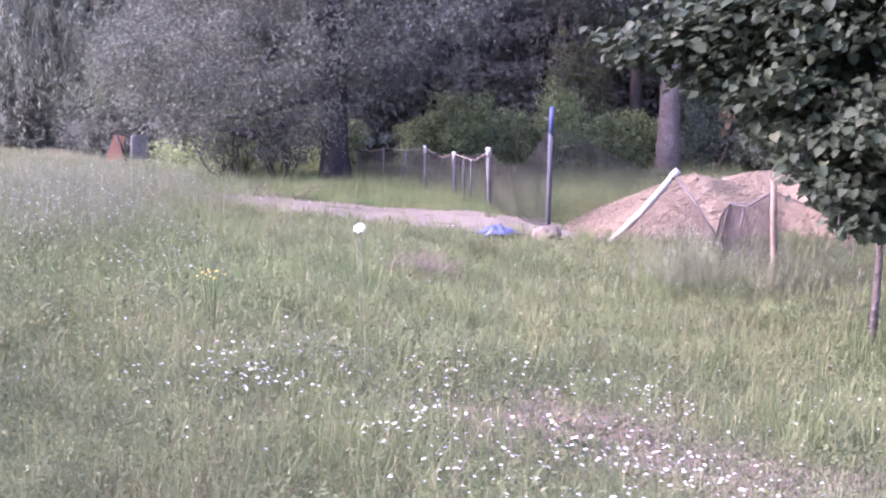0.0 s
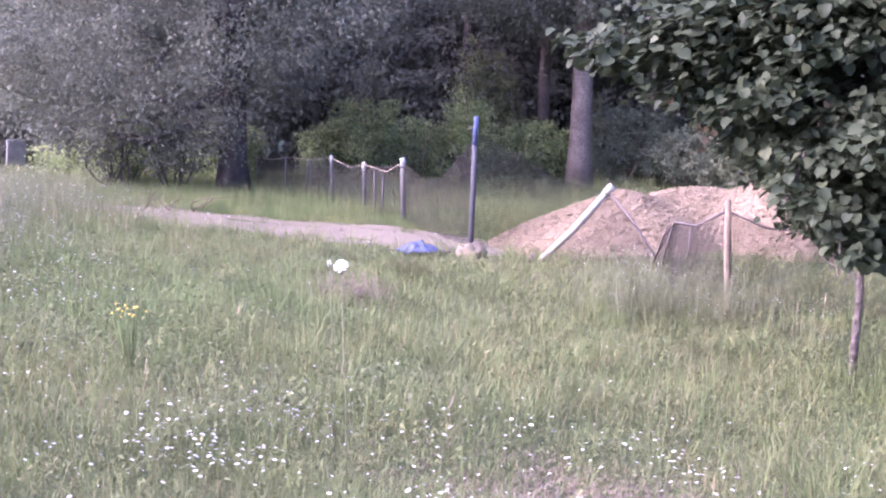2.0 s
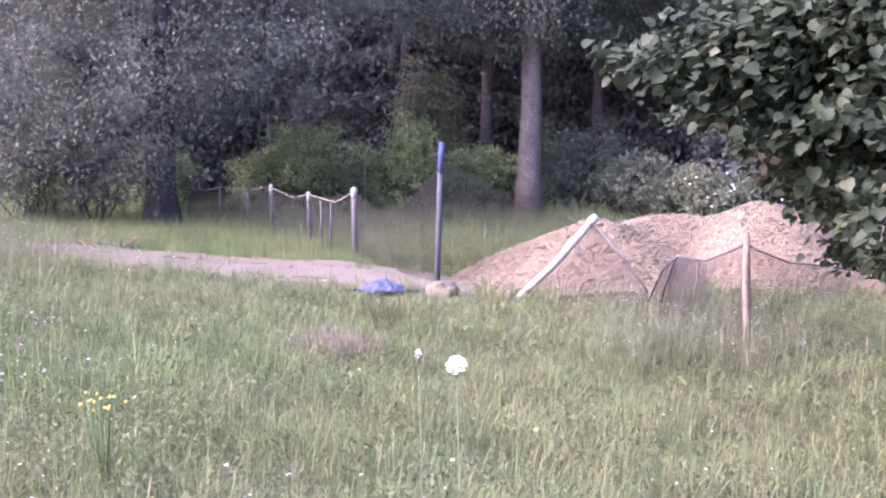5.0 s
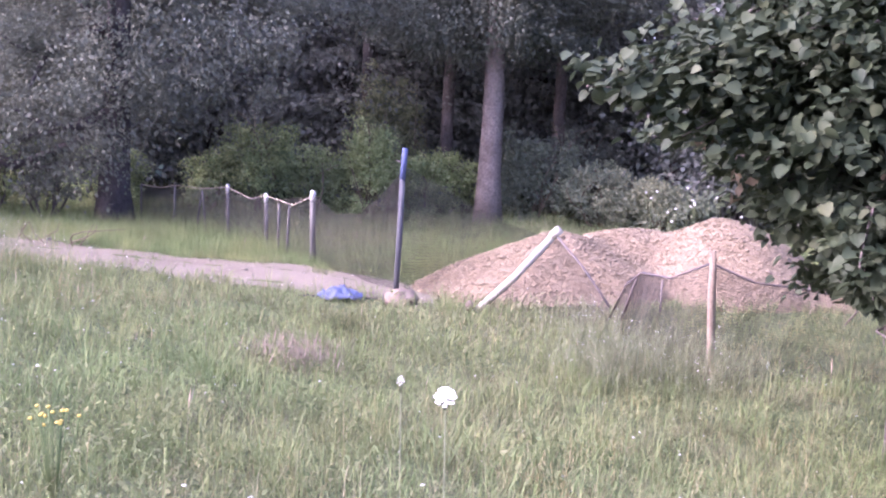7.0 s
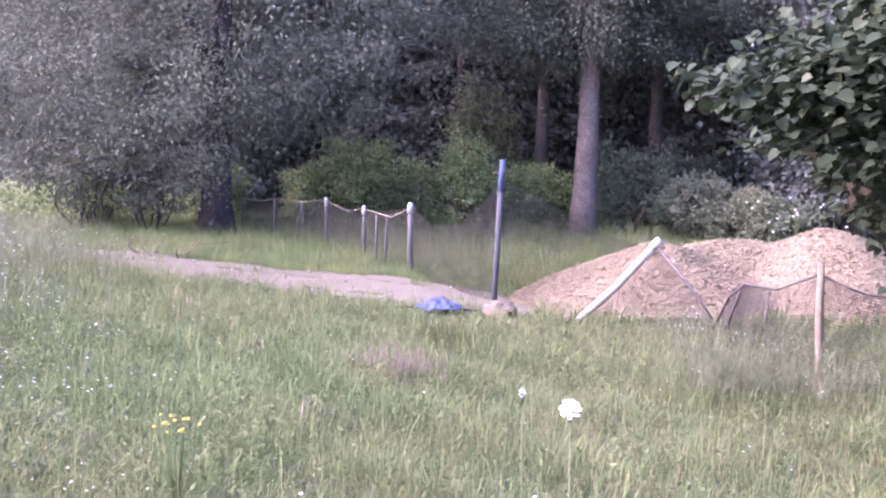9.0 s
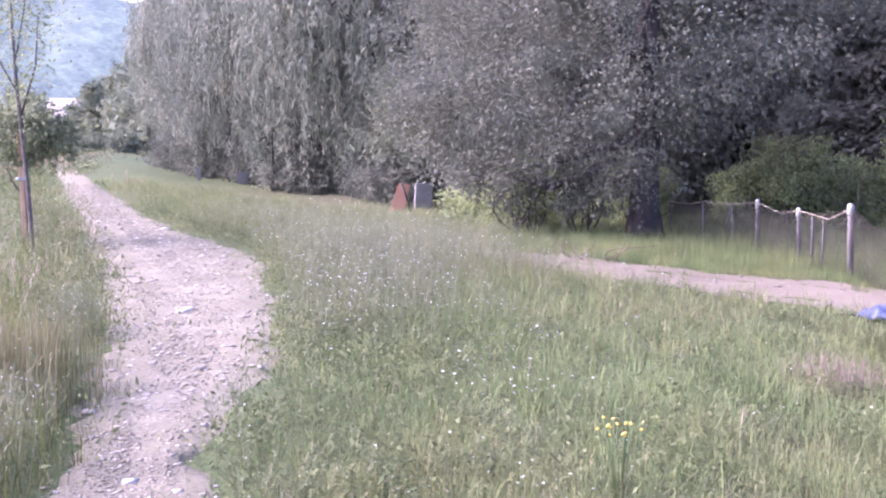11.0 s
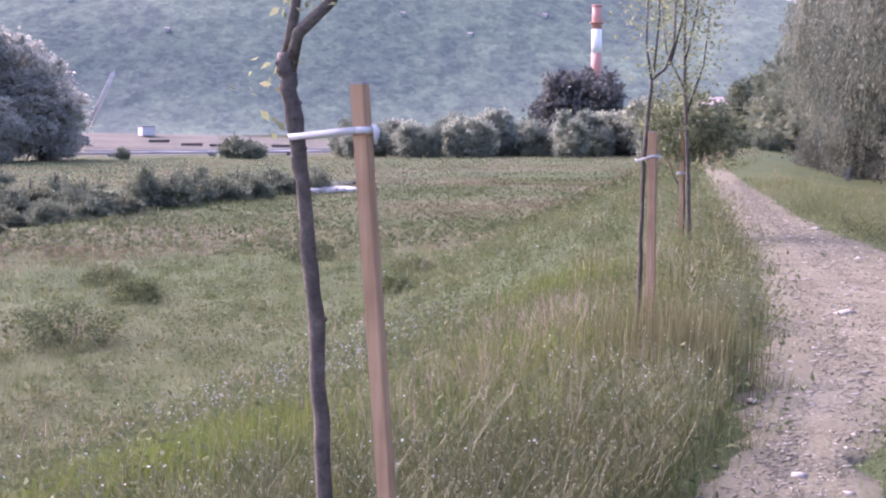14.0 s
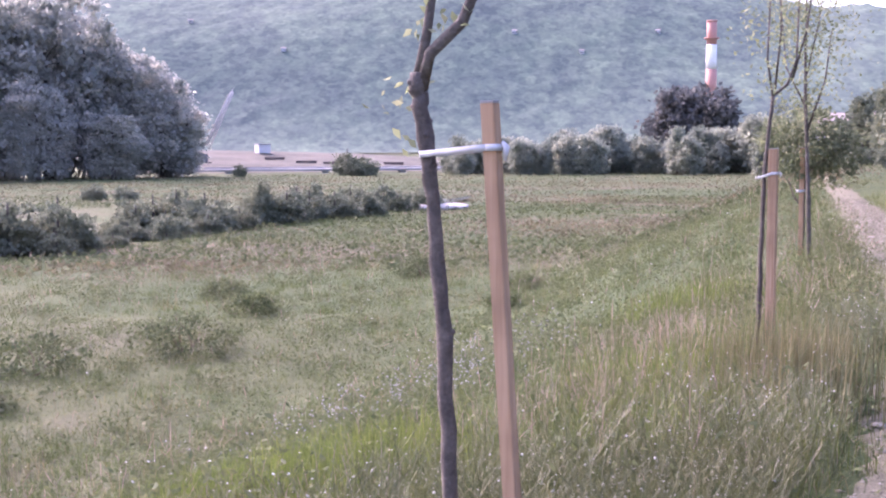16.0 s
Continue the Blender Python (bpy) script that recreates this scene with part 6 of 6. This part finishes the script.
blades("dry_meadow_grass", x[dry], y[dry], hh[dry] * 1.05, ww[dry] * 0.8, F_STRAW, "dry brownish grass in the meadow", 1.2, la=la[dry])
lush_or_dry = lush | dry
blades("meadow_grass", x[~lush_or_dry], y[~lush_or_dry], hh[~lush_or_dry], ww[~lush_or_dry] * 0.85, F_GRASS, "uneven green meadow grass mixed with straw", 1.15, la=la[~lush_or_dry])
blades("lush_grass", x[lush], y[lush], hh[lush] * 1.15, ww[lush] * 0.85, F_LUSH, "fresh green meadow grass in patches", 1.0, la=la[lush])
# brown thatch of dead stems under the yarrow, and a low tangle through the meadow
x, y = rng.normal(2.95, 1.1, 46000), rng.normal(10.1, 0.75, 46000)
ok = keep_off(x, y) & (rng.uniform(size=len(x)) < thin(x, y) * 0.9)
blades("thatch", x[ok], y[ok], rng.uniform(0.03, 0.09, ok.sum()), np.full(ok.sum(), 0.0042), F_THATCH, "brown thatch of dead stems under the yarrow", 1.6)
x, y, r = sector(26000, 1.4, 20, -40, 40, 1.2)
ok = keep_off(x, y) & (along(x, y)[1] > 0.6) & (wave(x, y, 1.1, 2.0) > -0.5)
blades("dead_stems", x[ok], y[ok], rng.uniform(0.05, 0.16, ok.sum()), 0.0022 + 0.0003 * r[ok], F_STRAW, "bent dead stems lying through the meadow grass", 1.5)

# left flank of the levee and the plain
x, y, r, la, ts = tufts(480000, 18, 0.08, 1.0, 115, -97, -25, 1.3)
u, s = along(x, y)
ok = keep_off(x, y, 0.06 + bare(x, y)) & (s < path_mid(u)[0]) & (rng.uniform(size=len(x)) < 0.5 + 0.5 * tuft(x, y)) & (x > bank_x(y))
x, y, r, s, u, la, ts = x[ok], y[ok], r[ok], s[ok], u[ok], la[ok], ts[ok]
m_, h_ = path_mid(u)
near_edge = smooth01((m_ - h_ - s + 0.05) / 0.7)
tall = np.exp(-((-s - 1.6) / 1.3) ** 2)
hh = (0.06 + 0.12 * near_edge + 0.12 * tall) * ts * rng.uniform(0.6, 1.35, len(x)) * (0.7 + 0.6 * tuft(x, y))
straw = rng.uniform(size=len(x)) < np.clip(0.03 + 0.34 * tall + 0.05 * smooth01((lumps(x, y, 7.0) - 0.1) * 1.5), 0, 0.85)
ww = 0.0030 + 0.00045 * r.clip(0, 120)
fresh = ~straw & (rng.uniform(size=len(x)) < 0.4 + 0.45 * (lumps(x, y, 6.0) > -0.1))
pink = (rng.uniform(size=len(x)) < 0.7 * smooth01((r - 24) / 22) * smooth01(0.5 + 0.8 * lumps(x, y, 16.0)) * smooth01((-s - 3) / 6) + 0.02 * (r < 16) + 0.4 * np.exp(-((-s - 2.4) / 1.3) ** 2) * (lumps(x, y, 3.5) > 0.0))
straw, fresh = straw & ~pink, fresh & ~pink
dull = ~straw & ~fresh & ~pink
blades("pink_grass", x[pink], y[pink], hh[pink] * 1.1, ww[pink] * 0.75, F_PLUME, "pinkish dry seeding grass across the plain", la=la[pink])
blades("levee_grass", x[dull], y[dull], hh[dull], ww[dull] * 0.75, F_PLAIN, "green grass on the levee flank and plain", la=la[dull])
blades("lush_levee_grass", x[fresh], y[fresh], hh[fresh], ww[fresh] * 0.75, F_PLAIN, "fresher green grass on the levee flank", la=la[fresh])
blades("straw_grass", x[straw], y[straw], hh[straw] * 1.0, ww[straw] * 0.75, F_STRAW, "dry straw-coloured grass on the levee flank", la=la[straw])

# the sward goes on beside and behind the walked stretch
x, y, r = sector(90000, 1.0, 10, 48, 265, 0.6)
ok = keep_off(x, y, 0.05 + bare(x, y))
blades("path_side_grass", x[ok], y[ok], rng.uniform(0.08, 0.2, ok.sum()), np.full(ok.sum(), 0.005), F_GRASS, "uneven green grass on both sides of the path", 1.0)

# tall pale grass on the bank behind the track
t, o = rng.uniform(-0.35, 1.2, 46000), 0.95 + rng.exponential(1.5, 46000)
x = ROAD_A[0] + (ROAD_B[0] - ROAD_A[0]) * t + rn[0] * o
y = ROAD_A[1] + (ROAD_B[1] - ROAD_A[1]) * t + rn[1] * o + 0.25 * np.sin(t * 5)
ok = keep_off(x, y, -0.05) & (y < 30.5) & (wave(x, y, 1.3, 4.0) > -0.7)
x, y, o = x[ok], y[ok], o[ok]
blades("bank_grass", x, y, (0.14 + 0.22 * smooth01((o - 1.0) / 1.2)) * rng.uniform(0.6, 1.35, len(x)), np.full(len(x), 0.0085), F_LUSH, "tall pale green grass on the bank behind the track", 0.6)

# broad-leaved herbs low in the sward
x, y, r = sector(170000, 1.4, 30, -97, 50, 1.25)
ok = keep_off(x, y, rng.normal(size=len(x)) * 0.08) & (rng.uniform(size=len(x)) < 0.25 + 0.75 * (wave(x, y, 1.7, 5.0) > -0.2)) & (y < 30)
x, y, r = x[ok], y[ok], r[ok]
lv = leaves_mesh("herb_leaves", np.stack([x, y, height(x, y) + rng.uniform(0.02, 0.17, len(x))], 1), 0.028, F_HERB, rng.normal(size=(len(x), 3)) * [1, 1, 0.5], 0.36)
tagged(new("herb_leaves", lv), "low broad-leaved herbs and clover between the grass", "herbs", kind="stuff")

# leafy clumps that stand out of the sward
cx, cy, cr = sector(1700, 1.8, 48, -97, 36, 1.05)
u, s = along(cx, cy)
ok = keep_off(cx, cy, -0.25) & (cy < 30) & (cx > -40) & (np.abs(s) > 1.1) & ((s < 0) | (rng.uniform(size=len(cx)) < 0.5))
cx, cy, cr, s = cx[ok], cy[ok], cr[ok], s[ok]
ve = rng.uniform(4, 24, 420)
vm, vh = path_mid(ve)
vr = rng.random(420) < 0.6
vs = np.where(vr, vm + vh + rng.exponential(0.7, 420) + 0.08, vm - vh - rng.exponential(0.5, 420) - 0.08)
cx = np.concatenate([cx, C0[0] + ve * AX[0] + vs * NX[0]])
cy = np.concatenate([cy, C0[1] + ve * AX[1] + vs * NX[1]])
s = np.concatenate([s, vs])
k = 70
sz = rng.uniform(0.08, 0.26, (len(cx), 1)) * np.where(s < 0, 1.25, 0.8)[:, None]
px = cx[:, None] + rng.normal(size=(len(cx), k)) * sz
py = cy[:, None] + rng.normal(size=(len(cx), k)) * sz
pz = height(px, py) + np.abs(rng.normal(size=px.shape)) * sz * 0.75 + 0.05
lv = leaves_mesh("leafy_clumps", np.stack([px, py, pz], -1).reshape(-1, 3), 0.045, F_HERB, None, 0.34)
tagged(new("leafy_clumps", lv), "darker leafy weed clumps scattered through the grass", "herbs", kind="stuff")
cx, cy, cr = sector(190, 3.0, 45, -97, 36, 1.0)
u, s = along(cx, cy)
ok = keep_off(cx, cy, -0.2) & (cy < 29) & (cx > -40) & ((s < -1.0) | (rng.uniform(size=len(cx)) < 0.4))
cx, cy = cx[ok], cy[ok]
k = 60
px = (cx[:, None] + rng.normal(size=(len(cx), k)) * 0.22).ravel()
py = (cy[:, None] + rng.normal(size=(len(cx), k)) * 0.22).ravel()
sd = along(px, py)[1]
blades("pale_tussocks", px, py, rng.uniform(0.2, 0.5, len(px)) * np.where(sd > 0, 0.4, 1.0), 0.003 + 0.0003 * np.hypot(px - 1.5, py - 6.9), F_STRAW, "pale tussocks of dry grass", 0.7)

# darker leafy clumps over the plain
cx, cy, cr = sector(1500, 5.0, 60, -97, -40, 1.0)
u, s = along(cx, cy)
ok = (s < -3.5) & (cx > bank_x(cy))
cx, cy, cr = cx[ok], cy[ok], cr[ok]
sz = rng.uniform(0.12, 0.42, (len(cx), 1))
px = cx[:, None] + rng.normal(size=(len(cx), 55)) * sz
py = cy[:, None] + rng.normal(size=(len(cx), 55)) * sz * 0.8
pz = height(px, py) + np.abs(rng.normal(size=px.shape)) * sz * 0.45 + 0.06
lv = leaves_mesh("plain_clumps", np.stack([px, py, pz], -1).reshape(-1, 3), 0.07, F_HERB, None, 0.4)
tagged(new("plain_clumps", lv), "dark leafy weed clumps all over the plain", "herbs", kind="stuff")

# tufts that break up the far plain
for name, mat, label in (("far_straw", F_FARSTRAW, "pinkish dry tufts across the far plain"), ("far_tufts", F_HERB, "green tufts across the far plain")):
    cx, cy, cr = sector(5200, 38, 235, -100, -46, 1.0)
    u, s = along(cx, cy)
    ok = (s < -6) & ((cr > 95) | (cx > bank_x(cy))) & ((lumps(cx, cy, 38.0) > 0.0) == (mat == F_FARSTRAW))
    cx, cy, cr = cx[ok], cy[ok], cr[ok]
    px = cx[:, None] + rng.normal(size=(len(cx), 16)) * (0.5 + 0.012 * cr[:, None])
    py = cy[:, None] + rng.normal(size=(len(cx), 16)) * (0.5 + 0.012 * cr[:, None])
    pz = height(px, py) + rng.uniform(0.02, 0.25, px.shape)
    lv = leaves_mesh(name, np.stack([px, py, pz], -1).reshape(-1, 3), 0.26, mat, rng.normal(size=(px.size, 3)) * [1, 1, 0.6], 0.4)
    tagged(new(name, lv), label, "grass", kind="stuff")

# seed plumes standing over the grass
x, y, r = sector(6500, 1.6, 60, -97, 34, 1.3)
u, s = along(x, y)
side = (s < -0.9) | ((s > 1.2) & (rng.uniform(size=len(x)) < 0.10))
ok = keep_off(x, y) & side & (wave(x, y, 0.45, 3.0) > -0.25) & (y < 31) & (x > bank_x(y))
x, y, r = x[ok], y[ok], r[ok]
blades("seed_grass", x, y, rng.uniform(0.35, 0.72, len(x)) * np.where(along(x, y)[1] > 0, 0.75, 1.0), 0.003 + 0.0003 * r, F_PLUME, "tall grasses with pinkish seed plumes", 0.3, (0.06, 0.0), True)

# rushes by the second stake
x, y = rng.normal(-4.2, 0.28, 700), rng.normal(11.45, 0.3, 700)
ok = keep_off(x, y, 0.1)
blades("tussock", x[ok], y[ok], rng.uniform(0.45, 0.75, ok.sum()), np.full(ok.sum(), 0.007), F_STRAW, "tall pale tussock grass beside the path", 0.12, (0.03, 0))
for px_, py_, sp, k in ((-5.0, 8.1, 0.5, 2600), (-4.9, 8.9, 0.35, 900), (-5.0, 11.2, 0.45, 1500), (-3.6, 10.3, 0.4, 900), (-9.5, 14.5, 0.5, 900)):
    x, y = rng.normal(px_, sp, k), rng.normal(py_, sp, k)
    ok = keep_off(x, y, -0.05)
    blades("fresh_patch", x[ok], y[ok], rng.uniform(0.16, 0.42, ok.sum()), np.full(ok.sum(), 0.0055), F_FRESH, "bright yellow-green fresh grass on the levee flank", 0.5)


def weeds(name, cx, cy, n, h, spread, head, label, twigs=6, heads_mat=M_WHITE, head_r=0.006, category="weeds", stem_mat=F_WEED):
    """Branching stems with small heads, as one tangle; the heads follow as a second body."""
    x, y = cx + rng.normal(size=n) * spread, cy + rng.normal(size=n) * spread
    ok = keep_off(x, y, -0.08)
    x, y = x[ok], y[ok]
    n = len(x)
    z = height(x, y)
    vs, hs = [], []
    hh = h * rng.uniform(0.6, 1.25, n)
    a = rng.uniform(0, 6.283, n)
    tip = np.stack([x + np.cos(a) * hh * 0.24, y + np.sin(a) * hh * 0.24, z + hh], 1)
    root = np.stack([x, y, z - 0.02], 1)
    segs = [(root, tip, 0.0024)]
    ends = [tip]
    for k in range(twigs):
        t = rng.uniform(0.35, 0.95, (n, 1))
        st = root + (tip - root) * t
        b = rng.uniform(0, 6.283, n)
        ln = hh * rng.uniform(0.10, 0.32, n)
        en = st + np.stack([np.cos(b) * ln * 0.7, np.sin(b) * ln * 0.7, ln * 0.75], 1)
        segs.append((st, en, 0.0015))
        ends.append(en)
    allv, allf, c = [], [], 0
    for p, q, w in segs:
        b = rng.uniform(0, 6.283, n)
        s = np.stack([np.cos(b), np.sin(b), 0 * b], 1) * w
        v = np.stack([p - s, p + s, q + s * 0.5, q - s * 0.5], 1)
        allv.append(v.reshape(-1, 3))
        allf.append(np.arange(n * 4).reshape(-1, 4) + c)
        c += n * 4
    stems = tagged(new(name, mesh_np(name, np.vstack(allv), np.vstack(allf), stem_mat)), label, category, kind="stuff")
    e = np.vstack(ends)
    e = e[rng.uniform(size=len(e)) < head]
    if len(e):
        base = np.array([[1, 0, 0], [-1, 0, 0], [0, 1, 0], [0, -1, 0], [0, 0, 0.8], [0, 0, -0.6]], float)
        tri = np.array([[0, 2, 4], [2, 1, 4], [1, 3, 4], [3, 0, 4], [2, 0, 5], [1, 2, 5], [3, 1, 5], [0, 3, 5]])
        r = head_r * rng.uniform(0.6, 1.4, (len(e), 1, 1))
        v = e[:, None] + base[None] * r
        f = tri[None] + (np.arange(len(e)) * 6)[:, None, None]
        tagged(new(name.replace("weeds", "weed") + "_heads", mesh_np("heads", v.reshape(-1, 3), f.reshape(-1, 3), heads_mat)), "small pale flower heads on wiry weeds", "flowers", kind="stuff")
    return stems


for cx, cy, k, sp, hw in ((-1.55, 9.0, 2000, 0.6, 0.42), (-1.0, 8.5, 900, 0.4, 0.4), (-1.5, 8.0, 900, 0.4, 0.5), (-2.3, 9.8, 700, 0.5, 0.45), (-2.0, 8.4, 500, 0.5, 0.5)):
    weeds("wiry_weeds", np.full(k, cx), np.full(k, cy), k, hw, sp, 0.16, "tangle of dark wiry weeds at the path's edge", 13, stem_mat=F_WIRY, heads_mat=M_SEED, head_r=0.0042)
weeds("wiry_weeds", np.full(400, -0.75), np.full(400, 8.4), 400, 0.4, 0.45, 0.05, "tangle of wiry grey-green weeds at the path's edge")
weeds("wiry_weeds", np.full(400, -1.9), np.full(400, 8.1), 400, 0.5, 0.5, 0.08, "tangle of wiry grey-green weeds at the path's edge")
weeds("wiry_weeds", np.full(500, -3.1), np.full(500, 10.6), 500, 0.42, 0.5, 0.08, "tangle of wiry grey-green weeds at the path's edge")
for ve, vs, k in ((9.0, 1.5, 500), (11, 1.9, 700), (13, 2.2, 700), (15, 1.9, 500), (20, 1.2, 300)):
    weeds("verge_weeds", np.full(k, C0[0] + ve * AX[0] + vs * NX[0]), np.full(k, C0[1] + ve * AX[1] + vs * NX[1]), k, 0.42, 0.6, 0.07, "thin grey-green weeds along the path's verge", head_r=0.007)
weeds("hump_weeds", np.full(1700, -6.2), np.full(1700, 20.4), 1700, 0.55, 1.3, 0.03, "tall flowering weeds on the verge", head_r=0.008)
weeds("hump_weeds", np.full(600, -9.5), np.full(600, 25.5), 600, 0.5, 1.3, 0.03, "tall flowering weeds on the verge", head_r=0.009)
weeds("mauve_weeds", np.full(90, -7.2), np.full(90, 9.8), 90, 0.42, 0.8, 0.5, "patch of mauve-flowered weeds on the levee flank", heads_mat=M_MAUVE, head_r=0.010)
weeds("mauve_weeds", np.full(70, -9.0), np.full(70, 11.5), 70, 0.5, 0.6, 0.6, "patch of mauve-flowered weeds on the levee flank", heads_mat=M_MAUVE, head_r=0.010)
weeds("dry_weeds", np.full(240, 3.3), np.full(240, 17.1), 240, 0.42, 0.35, 0.03, "dry brown weeds round the slack net")
weeds("dry_weeds", np.full(160, 2.7), np.full(160, 18.4), 160, 0.38, 0.35, 0.03, "dry brown weeds round the slack net")
weeds("dry_weeds", np.full(170, 0.15), np.full(170, 15.9), 170, 0.26, 0.2, 0.0, "dark brown tuft of dead weeds in the meadow", 9, stem_mat=F_THATCH)
weeds("dark_weeds", np.full(150, 0.27), np.full(150, 17.9), 150, 0.28, 0.16, 0.0, "dark green weed tuft in the meadow", 9, stem_mat=F_WIRY)
weeds("net_weeds", np.full(320, 2.85), np.full(320, 16.7), 320, 0.42, 0.26, 0.02, "yellow-green weed clump before the slack net", 10)
weeds("net_weeds", np.full(220, 3.7), np.full(220, 16.5), 220, 0.4, 0.3, 0.02, "straggling weeds round the net's stake", 9)
for cx, cy, k in ((-5.5, 13.35, 260), (-4.7, 12.4, 90)):
    weeds("dark_weeds", np.full(k, cx), np.full(k, cy), k, 0.38, 0.16, 0.05, "dark leafy weed clump under the stake", 6)

# low dark bushes on the plain
for x, y, s in ((-19.0, 10.2, 1.25), (-18.2, 7.6, 1.2), (-24.3, 12.8, 0.8), (-31, 20, 1.0), (-20, 17.5, 0.6), (-15.5, 6.5, 0.7), (-28, 13, 0.8), (-24, 20, 0.7)):
    ob = thing("low_bush", "low dark leafy bush in the plain's grass", "bush", (x, y, z_at(x, y)), "low bushes")
    for j in range(4):
        part("stem", tubes_mesh("stem", [tube(limb_points((0, 0, -0.05), (rng.normal() * 0.4, rng.normal() * 0.4, 0.45 * s)), np.linspace(0.015, 0.006, 6), 5)], M_TWIG), ob)
    p, w = clumps([(0, 0, 0.26 * s, 0.75 * s, 0.75 * s, 0.30 * s)], 70, 24, 0.10, 0.3)
    part("leaves", leaves_mesh("leaves", p, 0.075, F_HERB, w), ob)


def flower_field(name, x, y, h, r, petals, label):
    """Flat white flower heads on thin stems, as one body."""
    n = len(x)
    z = height(x, y)
    t = np.stack([x + rng.normal(size=n) * 0.03, y + rng.normal(size=n) * 0.03, z + h], 1)
    k = 6
    ang = np.arange(k) * 2 * math.pi / k
    off = rng.uniform(0, 6.283, n)
    tilt = rng.normal(size=(n, 2)) * 0.25 - [0, 0.25]
    cx, sy = np.cos(ang[None] + off[:, None]), np.sin(ang[None] + off[:, None])
    rr = r[:, None] * rng.uniform(0.75, 1.2, (n, k))
    ring = t[:, None] + np.stack([cx * rr, sy * rr, (cx * tilt[:, :1] + sy * tilt[:, 1:]) * rr], -1)
    v = np.concatenate([ring, (t + np.stack([0 * r, 0 * r, r * 0.4], 1))[:, None]], 1)
    f = np.array([[i, (i + 1) % k, k] for i in range(k)])[None] + (np.arange(n) * (k + 1))[:, None, None]
    tagged(new(name, mesh_np(name, v.reshape(-1, 3), f.reshape(-1, 3), petals)), label, "flowers", kind="stuff")


# yarrow strewn in the meadow: small heads in groups
gx_, gy_, gr = sector(420, 1.8, 16, -40, 34, 1.2)
cl = rng.integers(0, len(gx_), 1700)
x, y = gx_[cl] + rng.normal(size=1700) * 0.12, gy_[cl] + rng.normal(size=1700) * 0.12
band = (rng.uniform(size=1700) < np.where(y < 11.5, 0.75, 0.25)) & keep_off(x, y) & (along(x, y)[1] > 0.9)
x, y = x[band], y[band]
flower_field("yarrow", x, y, rng.uniform(0.14, 0.30, len(x)), rng.uniform(0.004, 0.0105, len(x)), M_WHITE, "small white yarrow heads scattered through the meadow")
for cx, cy, k, sp in ((1.0, 9.6, 90, 0.16), (1.9, 9.35, 60, 0.14), (2.6, 9.2, 160, 0.35), (3.2, 9.0, 190, 0.3), (2.1, 10.6, 70, 0.3), (-1.3, 13.0, 70, 0.25), (-1.8, 14.2, 60, 0.3), (0.7, 9.9, 60, 0.12), (2.9, 10.5, 60, 0.2)):
    k = k * 3 // 5
    x, y = cx + rng.normal(size=k) * sp, cy + rng.normal(size=k) * sp
    flower_field("yarrow", x, y, rng.uniform(0.16, 0.30, k), rng.uniform(0.006, 0.0135, k), M_WHITE, "dense patch of white yarrow in the meadow")
x, y = 0.95 + rng.normal(size=120) * 0.3, 10.6 + rng.normal(size=120) * 0.15
flower_field("mauve_flowers", x, y, rng.uniform(0.1, 0.2, 120), rng.uniform(0.005, 0.009, 120), M_MAUVE, "pale mauve meadow flowers")
gx_, gy_, gr = sector(190, 1.6, 26, -97, -45, 1.2)
u, s = along(gx_, gy_)
ok = s < -1.0
flower_field("white_specks", gx_[ok], gy_[ok], rng.uniform(0.25, 0.5, ok.sum()), 0.005 + 0.0006 * gr[ok], M_WHITE, "small white flowers dotting the levee flank")
